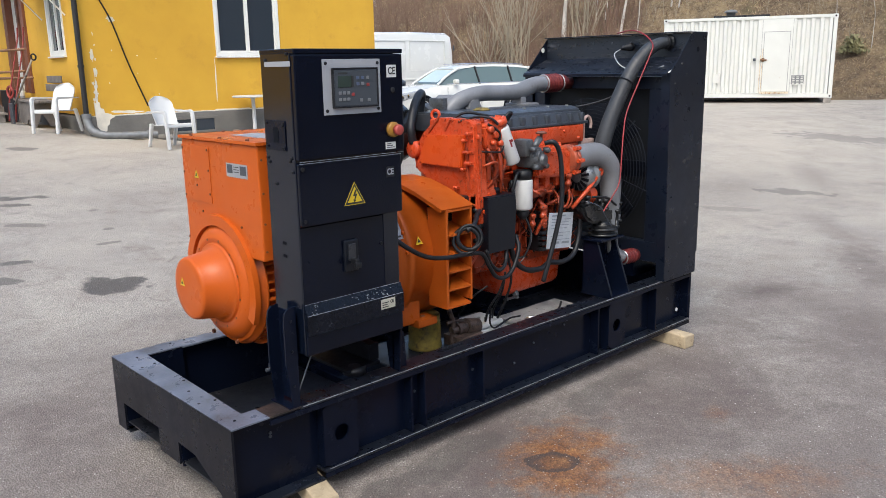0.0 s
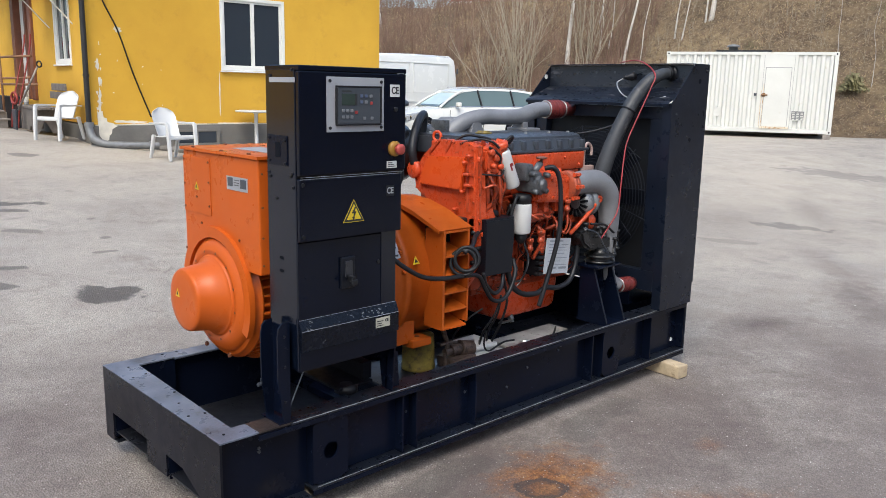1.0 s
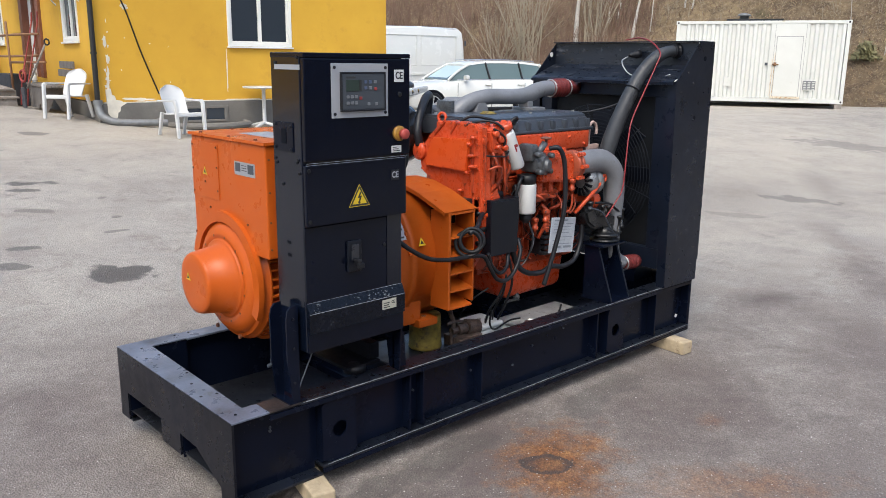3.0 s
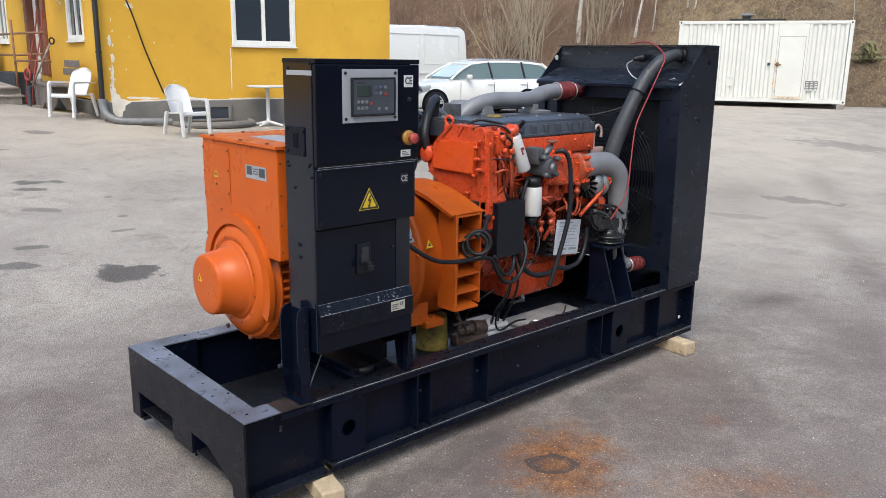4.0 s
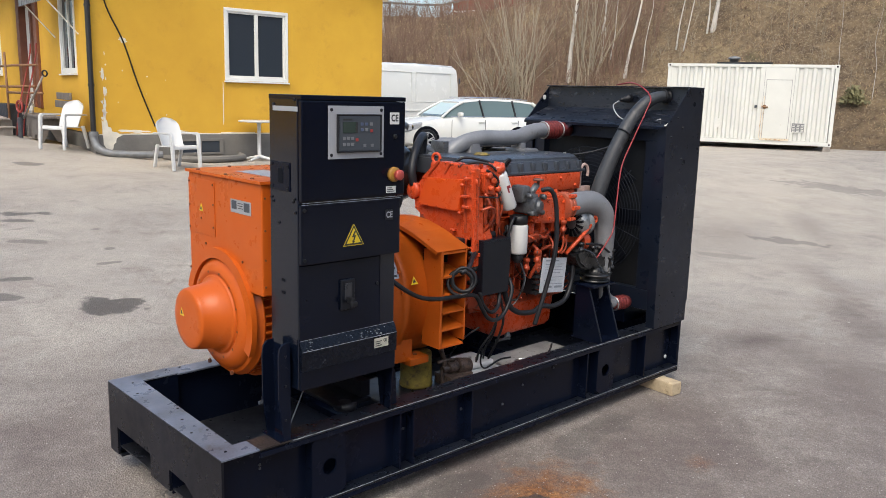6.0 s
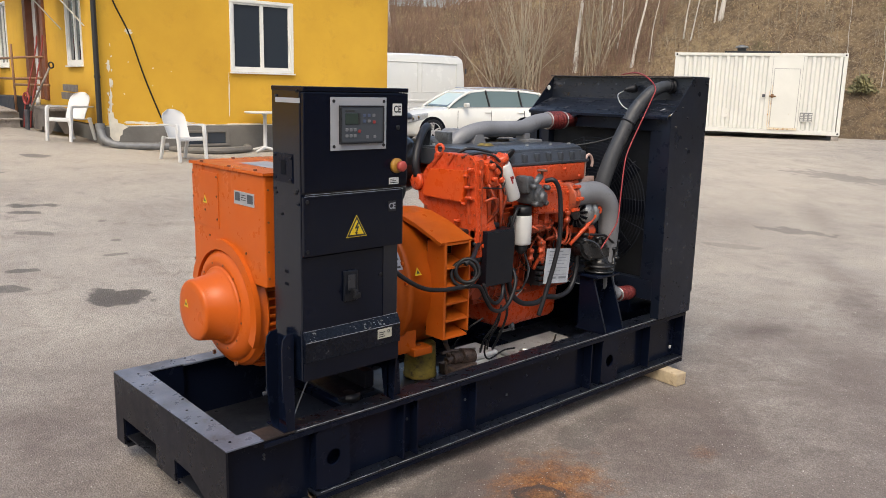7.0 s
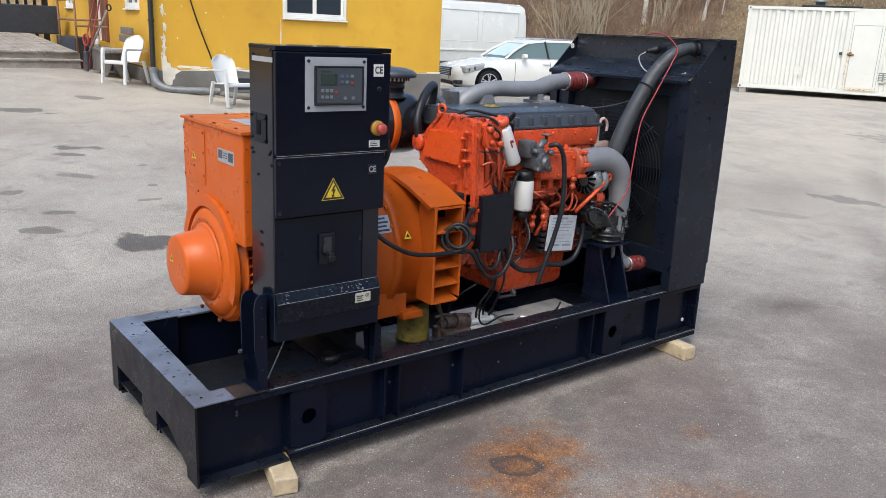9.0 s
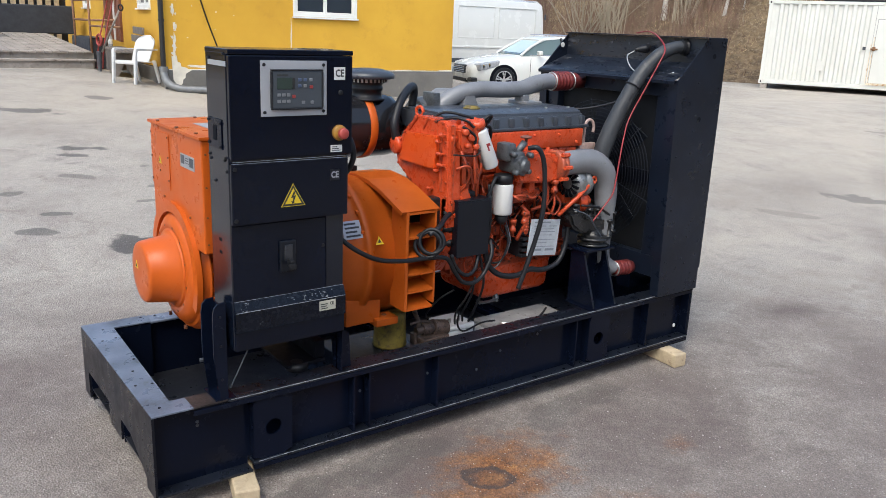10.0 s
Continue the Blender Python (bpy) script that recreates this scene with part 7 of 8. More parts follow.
prism(b, [(2.795, 1.614), (2.785, 1.608), (2.787, 1.592), (2.797, 1.6)], "y", -0.02, 1.036)
part("hood_lip", b, rad_paint, rad)
b = bmesh.new()
box(b, (2.9, -0.02, 0.5), (3.19, 1.036, 1.59), 0.003)
part("core", b, surface("dark_radiator_fins", (0.008, 0.009, 0.011), 0.6, vary=0.3, scale=6, bump=0.1, spec=0.2), rad, "dark radiator core")
pieces("shroud", [((2.84, 0.032, za), (2.899, 0.984, zb)) for za, zb in ((1.52, 1.59), (0.5, 0.62))] + [((2.842, ya, 0.621), (2.899, yb, 1.519)) for ya, yb in ((0.032, 0.12), (0.9, 0.984))], rad_paint, rad, 0.003)
b = bmesh.new()
for k in range(16):
    ring(b, (2.835 - 0.002 * k, 0.51, 1.05), (1, 0, 0), 0.08 + k * 0.022, 0.0026, 48, 5)
for k in range(6):
    a = 2 * math.pi * k / 6 + 0.3
    tube(b, [(2.83, 0.51 + 0.06 * math.cos(a), 1.05 + 0.06 * math.sin(a)), (2.83, 0.51 + 0.42 * math.cos(a), 1.05 + 0.42 * math.sin(a))], 0.004, n=5, smooth=0)
part("fan_guard", b, fan_black, rad, "wire guard of the fan", smooth=60, kind="stuff")
for k in range(8):
    b = bmesh.new()
    mm = Matrix.Translation((2.87, 0.51, 1.05)) @ Matrix.Rotation(2 * math.pi * k / 8, 4, "X") @ Matrix.Rotation(radians(28), 4, "Z")
    box(b, (-0.004, -0.06, 0.08), (0.004, 0.06, 0.38), 0.003, 1, m=mm)
    part("fan_blade", b, fan_black, rad)
b = bmesh.new()
lathe(b, (2.6, 0.51, 1.05), (1, 0, 0), [(0, 0.06), (0.2, 0.06), (0.21, 0.1), (0.28, 0.1)], 24)
part("fan_hub", b, rubber, rad, "black hub of the cooling fan", smooth=30)
studs("side_bolt", [(x, -0.028, z) for x, z in ((2.93, 1.66), (2.99, 1.6), (3.0, 1.42), (3.02, 1.39), (3.18, 1.8), (3.185, 1.45), (3.19, 1.1), (3.185, 0.8), (2.87, 1.55), (2.87, 1.2), (2.88, 0.9), (2.88, 0.6), (3.02, 0.6), (3.05, 0.57), (3.12, 0.5), (2.89, 0.45), (3.17, 0.44))], (0, -1, 0), box_grey, rad, 0.007, 0.006, 8, 0.6)
studs("lifting_hole", [(3.1, -0.028, 1.74), (3.03, -0.028, 1.4)], (0, -1, 0), dark_inside, rad, 0.014, 0.0015, 14, 1.0)
studs("hood_bolt", [(3.03, 0.1 + 0.14 * k, 1.79) for k in range(7)], (-1, 0, 0), cover_grey, rad, 0.008, 0.006)
studs("hood_bolt", [(2.97, 0.1 + 0.14 * k, 1.67) for k in range(7)], (-0.35, 0, 1), box_grey, rad, 0.006, 0.005)
# white disc painted as daylight on the far side plate
studs("daylight_dot", [(2.985, 1.039, 1.76)], (0, -1, 0), label_white, rad, 0.016, 0.002, 16, 1.0)
b = bmesh.new()
tube(b, [(2.58, 0.29, 1.08), (2.6, 0.27, 1.2), (2.64, 0.25, 1.34), (2.71, 0.225, 1.5), (2.79, 0.2, 1.64), (2.88, 0.17, 1.735), (2.96, 0.145, 1.775), (3.025, 0.12, 1.785)], [0.046, 0.048, 0.046, 0.043, 0.041, 0.039, 0.034, 0.032], n=20)
part("radiator_hose", b, surface("dusty_grey_hose", (0.034, 0.037, 0.042), 0.5, vary=0.3, scale=6, dirt=(0.085, 0.085, 0.088), dirt_at=0.56, spec=0.4), gen, "thick dusty grey coolant hose", smooth=60)
b = bmesh.new()
ring(b, (2.74, 0.213, 1.565), (0.5, -0.15, 0.85), 0.0445, 0.0035, 28, 6)
part("cable_tie", b, rubber, gen)
b = bmesh.new()
lathe(b, (3.0, 0.128, 1.782), (1, -0.3, 0.05), [(0, 0.036), (0.003, 0.04), (0.02, 0.04), (0.03, 0.045), (0.035, 0.028)], 16)
part("hose_clamp", b, rubber, gen)
b = bmesh.new()
lathe(b, (3.0, 0.36, 1.765), (-1, 0.1, -0.1), [(0, 0.025), (0.03, 0.025), (0.035, 0.018), (0.07, 0.016), (0.075, 0.01), (0.09, 0.01)], 14)
part("level_sensor", b, rubber, gen, smooth=40)
for pts, r, mt, nm in [
    ([(3.08, 0.52, 1.85), (3.0, 0.36, 1.86), (2.92, 0.22, 1.83), (2.88, 0.135, 1.77), (2.84, 0.13, 1.7), (2.75, 0.14, 1.55), (2.65, 0.14, 1.4), (2.61, 0.13, 1.3), (2.57, 0.11, 1.18), (2.525, 0.09, 1.02), (2.47, 0.09, 0.95), (2.39, 0.1, 0.86)], 0.0042, red_cable, "sensor_cable"),
    ([(2.92, 0.38, 1.75), (2.87, 0.39, 1.72), (2.84, 0.33, 1.66), (2.84, 0.25, 1.63), (2.86, 0.14, 1.625), (2.87, 0.05, 1.65)], 0.004, steel, "sensor_wire"),
    ([(2.71, 0.18, 1.53), (2.66, 0.28, 1.47), (2.58, 0.4, 1.43), (2.5, 0.5, 1.42)], 0.006, hose_grey, "sensor_wire"),
]:
    b = bmesh.new()
    tube(b, pts, r, n=8)
    part(nm, b, mt, gen, smooth=60)

# ---- front engine mount ----
b = bmesh.new()
for x in (2.352, 2.518):
    prism(b, [(0.002, 0.392), (0.11, 0.7), (0.2, 0.7), (0.2, 0.392)], "x", x, x + 0.009)
prism(b, [(2.362, 0.392), (2.362, 0.7), (2.517, 0.7), (2.517, 0.392)], "y", 0.15, 0.158)
box(b, (2.33, 0.06, 0.701), (2.55, 0.22, 0.713), 0.002)
box(b, (2.33, -0.002, 0.3905), (2.55, 0.2, 0.396), 0.001)
mount = part("engine_mount", b, black_paint, gen, "black A-shaped engine support")
# painted highlight on each sloping plate edge
for x in (2.3515, 2.5175):
    b = bmesh.new()
    prism(b, [(-0.001, 0.4), (0.107, 0.699), (0.111, 0.699), (0.003, 0.4)], "x", x, x + 0.01)
    part("edge_highlight", b, flange_lit, mount)
oily_black = surface("oily_black_casting", (0.012, 0.0125, 0.014), 0.32, vary=0.4, scale=14, dirt=(0.07, 0.068, 0.066), dirt_at=0.6, bump=0.3)
b = bmesh.new()
lathe(b, (2.46, 0.15, 0.714), (0, 0, 1), [(0, 0.06), (0.004, 0.082), (0.012, 0.084), (0.016, 0.07), (0.032, 0.062), (0.036, 0.088), (0.046, 0.09), (0.05, 0.07), (0.068, 0.05), (0.085, 0.045)], 24)
part("mount_head", b, oily_black, mount, "oily black rubber engine mount", smooth=35)
b = bmesh.new()
prism(b, [(2.24, 0.91), (2.3, 0.925), (2.38, 0.9), (2.47, 0.875), (2.585, 0.855), (2.595, 0.82), (2.57, 0.79), (2.44, 0.785), (2.33, 0.8), (2.27, 0.84)], "y", 0.125, 0.25)
bmesh.ops.bevel(b, geom=b.edges[:], offset=0.014, segments=2, affect="EDGES")
box(b, (2.27, 0.16, 0.86), (2.36, 0.33, 0.945), 0.015)
box(b, (2.4, 0.2, 0.86), (2.52, 0.36, 0.93), 0.018)
part("engine_foot", b, oily_black, mount, smooth=40)
for x, y, z0, h_ in ((2.575, 0.12, 0.78, 0.1), (2.545, 0.115, 0.75, 0.09), (2.38, 0.115, 0.87, 0.05), (2.46, 0.13, 0.86, 0.045), (2.3, 0.14, 0.91, 0.035)):
    b = bmesh.new()
    lathe(b, (x, y, z0), (0, 0, 1), [(0, 0.012), (0.0, 0.019), (0.014, 0.019), (0.015, 0.011), (h_, 0.011), (h_, 0.019), (h_ + 0.014, 0.018), (h_ + 0.016, 0.008)], 8)
    part("foot_stud", b, oily_black, mount, smooth=30)
for pts, r_ in (([(2.28, 0.14, 0.93), (2.35, 0.1, 0.9), (2.42, 0.095, 0.82), (2.47, 0.09, 0.76)], 0.0045), ([(2.33, 0.13, 0.95), (2.42, 0.1, 0.94), (2.5, 0.11, 0.9), (2.56, 0.12, 0.87)], 0.007)):
    b = bmesh.new()
    tube(b, pts, r_, n=6)
    part("wire", b, cover_grey if r_ < 0.005 else rubber, mount, smooth=60)
pieces("radiator_foot", [((2.86, y, ST - 0.01), (3.15, y + 0.1, 0.5)) for y in (0.2, 0.92)], black_paint, rad, 0.004)

# ---- batteries in the base frame ----
def battery(x0, y0, x1, y1, z1, label, top):
    t = thing("battery", label, "battery", ((x0 + x1) / 2, (y0 + y1) / 2, 0.1), group="starter batteries")
    b = bmesh.new()
    box(b, (x0, y0, 0.1), (x1, y1, z1 - 0.03), 0.01)
    part("case", b, white_plastic if not top else label_white, t)
    b = bmesh.new()
    box(b, (x0 - 0.004, y0 - 0.004, z1 - 0.029), (x1 + 0.004, y1 + 0.004, z1), 0.01)
    part("lid", b, top or white_plastic, t)
    for x in (x0 + 0.05, x1 - 0.06):
        b = bmesh.new()
        lathe(b, (x, y0 + 0.06, z1), (0, 0, 1), [(0, 0.01), (0.02, 0.009)], 12)
        part("terminal", b, steel, t)
    return t


bt = battery(1.87, 0.15, 2.37, 0.42, 0.305, "grey dusty starter battery lying in the base frame", surface("dusty_battery_lid", (0.33, 0.32, 0.31), 0.6, vary=0.25, scale=12, dirt=(0.12, 0.1, 0.08), dirt_at=0.58))
b = bmesh.new()
for k, (x0, x1) in enumerate(((1.98, 2.01), (2.02, 2.05), (2.06, 2.085), (2.095, 2.12), (2.13, 2.16))):
    prism(b, [(x0, 0.235), (x1, 0.235), (x1 + 0.01, 0.27), (x0 + 0.01, 0.27)], "z", 0.305, 0.3062)
part("print_block", b, ink, bt)
b = bmesh.new()
tube(b, [(1.9, 0.2, 0.32), (2.05, 0.18, 0.315), (2.2, 0.25, 0.312), (2.32, 0.33, 0.312)], 0.006, n=6)
part("wire", b, rubber, bt)
battery(1.57, 0.26, 1.74, 0.43, 0.36, "small white starter battery among cables", None)
for pts, mt in (([(1.87, 0.22, 0.32), (1.84, 0.18, 0.34), (1.88, 0.16, 0.33), (1.93, 0.19, 0.32)], red_cable), ([(1.9, 0.24, 0.32), (1.88, 0.2, 0.345), (1.92, 0.18, 0.34), (1.96, 0.22, 0.315)], steel)):
    b = bmesh.new()
    tube(b, pts, 0.008, n=8)
    part("battery_lead", b, mt, gen)
b = bmesh.new()
cyl(b, (1.39, 0.29, 0.365), (1.43, 0.29, 0.366), 0.02, n=14, bevel=0.002)
cyl(b, (1.43, 0.29, 0.366), (1.49, 0.29, 0.367), 0.03, n=16, bevel=0.003)
cyl(b, (1.49, 0.29, 0.367), (1.575, 0.29, 0.35), 0.042, n=18, bevel=0.003)
tube(b, [(1.372, 0.29, 0.5), (1.384, 0.29, 0.46), (1.402, 0.29, 0.42), (1.408, 0.29, 0.37)], 0.013, n=8)
tube(b, [(1.356, 0.285, 0.412), (1.41, 0.285, 0.416), (1.47, 0.285, 0.404)], 0.008, n=8)
tube(b, [(1.39, 0.29, 0.36), (1.388, 0.285, 0.31), (1.4, 0.285, 0.278)], 0.009, n=8)
box(b, (1.4, 0.23, 0.276), (1.56, 0.36, 0.335), 0.006)
part("brass_fitting", b, surface("dirty_brass", (0.11, 0.075, 0.06), 0.45, metal=0.3, vary=0.5, scale=24, dirt=(0.03, 0.022, 0.02), dirt_at=0.5, bump=0.2), gen, "dull brass pipe fitting beside the battery", smooth=40)

# ---- timber under the frame ----
for x, y, w, turn in ((0.272, -0.11, 0.1, -14), (2.945, -0.13, 0.095, -4)):
    b = bmesh.new()
    box(b, (0, 0, 0), (w, 1.3, 0.075 if x < 1 else 0.08), 0.008, m=pose(x, y, -0.033, 0, 0, turn))
    own("timber_block", b, wood, "raw sawn timber batten under the base frame", "timber", group="timber battens")


# ---- parked vehicles ----
rim_silver = surface("silver_alloy_rim", (0.5, 0.5, 0.51), 0.3, metal=0.5, vary=0.1, scale=6, bump=0)
def loft(bm, rings, close=True):
    """Skins a row of rings of equal length."""
    loops = [[bm.verts.new(p) for p in r] for r in rings]
    k = len(loops[0])
    for a, b2 in zip(loops, loops[1:]):
        for j in range(k if close else k - 1):
            bm.faces.new((a[j], a[(j + 1) % k], b2[(j + 1) % k], b2[j]))
    bm.faces.new(loops[0][::-1])
    bm.faces.new(loops[-1])
    bmesh.ops.recalc_face_normals(bm, faces=bm.faces)


def wheel(parent, m, s, y, r, spokes=5):
    """A wheel whose outer face looks towards -y."""
    b = bmesh.new()
    lathe(b, (s, y + 0.2, r), (0, -1, 0), [(0, r * 0.7), (0, r * 0.93), (0.03, r), (0.17, r), (0.2, r * 0.94), (0.205, r * 0.74), (0.17, r * 0.7)], 36)
    bmesh.ops.transform(b, matrix=m, verts=b.verts)
    tyre = part("wheel", b, rubber, parent, "black tyre on an alloy rim", smooth=35)
    b = bmesh.new()
    lathe(b, (s, y + 0.1, r), (0, -1, 0), [(0, r * 0.7), (0.085, r * 0.73), (0.1, r * 0.72), (0.1, r * 0.66), (0.02, r * 0.64)], 36)
    for k in range(spokes * 2):
        a = 2 * math.pi * (k // 2) / spokes + (0.16 if k % 2 else -0.16)
        mm = Matrix.Translation((s, y + 0.02, r)) @ Matrix.Rotation(a, 4, "Y")
        box(b, (-0.018, -0.012, 0.03), (0.018, 0.02, r * 0.69), 0.005, 1, m=mm)
    lathe(b, (s, y + 0.03, r), (0, -1, 0), [(0, 0.06), (0.03, 0.055), (0.035, 0.03)], 16)
    bmesh.ops.transform(b, matrix=m, verts=b.verts)
    part("rim", b, rim_silver, tyre, smooth=35)
    b = bmesh.new()
    lathe(b, (s, y + 0.15, r), (0, -1, 0), [(0, r * 0.68), (0.03, r * 0.68)], 24)
    bmesh.ops.transform(b, matrix=m, verts=b.verts)
    part("brake_disc", b, dark_inside, tyre)


def estate_car(x, y, z, rz):
    m = pose(x, y, z, 0, 0, rz)
    car = thing("estate_car", "white estate car parked on the asphalt", "car", (x, y, z), rz)

    def put(name, b, mt, label="", parent=None, smooth=None):
        bmesh.ops.transform(b, matrix=m, verts=b.verts)
        return part(name, b, mt, parent or car, label, smooth=smooth)
    W = 1.85
    # station, half width, sill, shoulder, top
    st = [(0.0, 0.62, 0.3, 0.5, 0.62), (0.06, 0.74, 0.24, 0.55, 0.7), (0.2, 0.84, 0.2, 0.62, 0.76), (0.5, 0.9, 0.19, 0.7, 0.84), (0.9, 0.92, 0.19, 0.78, 0.91), (1.4, 0.925, 0.18, 0.84, 0.97), (1.7, 0.925, 0.18, 0.86, 0.99), (2.4, 0.925, 0.18, 0.88, 0.99), (3.2, 0.925, 0.18, 0.9, 1.0), (4.0, 0.92, 0.19, 0.91, 1.01), (4.5, 0.9, 0.22, 0.9, 1.0), (4.78, 0.84, 0.3, 0.86, 0.96), (4.88, 0.74, 0.4, 0.78, 0.86)]
    rings = []
    for s, w, zb, zs, zt in st:
        half = [(w * 0.86, zb), (w * 0.97, zb + 0.07), (w, (zb + zs) * 0.5), (w * 0.985, zs), (w * 0.93, zs + (zt - zs) * 0.6), (w * 0.72, zt)]
        rings.append([(s, W / 2 + u, v) for u, v in half] + [(s, W / 2 - u, v) for u, v in half[::-1]])
    b = bmesh.new()
    loft(b, rings)
    body = put("body", b, white_car, "glossy white body", smooth=40)
    # glass house
    gh = [(1.4, 0.78, 0.95, 0.7, 0.99), (1.75, 0.78, 0.96, 0.66, 1.19), (2.15, 0.78, 0.96, 0.6, 1.405), (2.6, 0.78, 0.97, 0.585, 1.455), (3.2, 0.78, 0.98, 0.58, 1.462), (3.9, 0.78, 0.98, 0.575, 1.44), (4.35, 0.76, 0.98, 0.57, 1.39), (4.62, 0.74, 0.98, 0.6, 1.2), (4.8, 0.7, 0.95, 0.66, 1.0)]
    b = bmesh.new()
    loft(b, [[(s, W / 2 + w0, z0), (s, W / 2 + w1, z1), (s, W / 2 - w1, z1), (s, W / 2 - w0, z0)] for s, w0, z0, w1, z1 in gh])
    glass = put("glazing", b, car_glass, "tinted car windows", smooth=30)
    b = bmesh.new()
    prism(b, [(1.42, 1.0), (1.76, 1.205), (2.1, 1.385), (2.1, 1.375), (1.76, 1.19), (1.44, 0.99)], "y", W / 2 - 0.58, W / 2 + 0.58)
    put("windscreen", b, windscreen_glass, "windscreen painted pale as if mirroring the sky")
    roof = [(2.02, 0.625, 1.36), (2.15, 0.615, 1.418), (2.6, 0.6, 1.468), (3.2, 0.595, 1.475), (3.9, 0.59, 1.453), (4.4, 0.58, 1.4), (4.5, 0.58, 1.35)]
    b = bmesh.new()
    loft(b, [[(s, W / 2 + w + 0.02, z - 0.055), (s, W / 2 + w, z), (s, W / 2 + w * 0.6, z + 0.02), (s, W / 2 - w * 0.6, z + 0.02), (s, W / 2 - w, z), (s, W / 2 - w - 0.02, z - 0.055)] for s, w, z in roof])
    put("roof", b, white_car, smooth=40)
    for sy in (-1, 1):
        def y_at(k):
            return W / 2 + sy * k
        for pts, r in (([(1.38, y_at(0.79), 0.96), (1.72, y_at(0.69), 1.19), (2.1, y_at(0.63), 1.385)], 0.034), ([(4.35, y_at(0.6), 1.38), (4.6, y_at(0.66), 1.2), (4.74, y_at(0.75), 0.99)], 0.05)):
            b = bmesh.new()
            tube(b, pts, r, n=8)
            put("pillar", b, white_car, smooth=60)
        for s0, s1 in ((2.68, 2.62), (3.72, 3.68)):
            b = bmesh.new()
            tube(b, [(s0, y_at(0.8), 0.96), ((s0 + s1) / 2, y_at(0.7), 1.2), (s1, y_at(0.6), 1.43)], 0.03, n=6)
            put("door_pillar", b, rubber)
        b = bmesh.new()
        tube(b, [(1.62, y_at(0.86), 0.98), (2.7, y_at(0.86), 0.985), (4.5, y_at(0.83), 1.0)], 0.012, n=6)
        put("belt_trim", b, chrome)
        b = bmesh.new()
        tube(b, [(2.3, y_at(0.6), 1.49), (3.2, y_at(0.585), 1.51), (4.2, y_at(0.58), 1.46)], 0.014, n=6)
        put("roof_rail", b, chrome)
        b = bmesh.new()
        box(b, (1.78, y_at(0.99) - 0.09, 0.98), (1.9, y_at(0.99) + 0.09, 1.1), 0.035, 3)
        put("door_mirror", b, white_car, smooth=50)
        for s in (2.45, 3.5):
            b = bmesh.new()
            box(b, (s, y_at(0.925) - 0.02, 0.83), (s + 0.2, y_at(0.925) + 0.02, 0.86), 0.01)
            put("door_handle", b, white_car)
        b = bmesh.new()
        for s in (1.62, 2.66, 3.72):
            box(b, (s, y_at(0.921) - 0.006, 0.26), (s + 0.008, y_at(0.921) + 0.006, 0.9))
        put("door_gap", b, ink)
        b = bmesh.new()
        box(b, (1.3, y_at(0.9) - 0.04, 0.17), (3.5, y_at(0.9) + 0.04, 0.25), 0.02)
        put("sill", b, rubber)
        b = bmesh.new()
        vs = box(b, (0.08, y_at(0.72) - 0.18, 0.57), (0.66, y_at(0.72) + 0.18, 0.75), 0.04, 3)
        for v in b.verts:
            v.co.x += 0.25 * abs(v.co.y - W / 2) - 0.12
            v.co.z += (v.co.x - 0.3) * 0.18
        lamp = put("headlamp", b, lamp_glass, "clear headlamp", smooth=40)
        for s_ in (0.2, 0.36):
            b = bmesh.new()
            lathe(b, (s_ + 0.1, y_at(0.87), 0.66 + (s_ - 0.2) * 0.2), (-0.6, sy * 0.8, 0), [(0, 0.05), (0.03, 0.052), (0.032, 0.03)], 16)
            put("lamp_reflector", b, chrome, parent=lamp)
        b = bmesh.new()
        box(b, (0.0, y_at(0.66) - 0.17, 0.27), (0.18, y_at(0.66) + 0.17, 0.38), 0.03)
        put("air_inlet", b, ink)
    for s in (0.88, 3.75):
        b = bmesh.new()
        lathe(b, (s, 0.06, 0.34), (0, -1, 0), [(0, 0.385), (0.058, 0.385)], 36)
        put("wheel_arch", b, dark_inside)
        wheel(car, m, s, -0.012, 0.33)
        wheel(car, m @ Matrix.Translation((0, W, 0)) @ Matrix.Diagonal((1, -1, 1, 1)), s, -0.012, 0.33)
    b = bmesh.new()
    box(b, (-0.03, W / 2 - 0.42, 0.46), (0.06, W / 2 + 0.42, 0.68), 0.03)
    g = put("grille", b, ink)
    for k in range(4):
        b = bmesh.new()
        box(b, (-0.042, W / 2 - 0.39, 0.49 + k * 0.045), (-0.031, W / 2 + 0.39, 0.508 + k * 0.045), 0.004)
        put("grille_bar", b, chrome, parent=g)
    b = bmesh.new()
    box(b, (-0.02, W / 2 - 0.5, 0.25), (0.06, W / 2 + 0.5, 0.34), 0.02)
    put("lower_grille", b, ink)
    b = bmesh.new()
    box(b, (-0.05, W / 2 - 0.26, 0.36), (-0.02, W / 2 + 0.26, 0.46), 0.006)
    put("number_plate", b, label_white, "blank white plate")


estate_car(12.25, 13.75, ground_z(14, 13.5) - 0.005, -16)


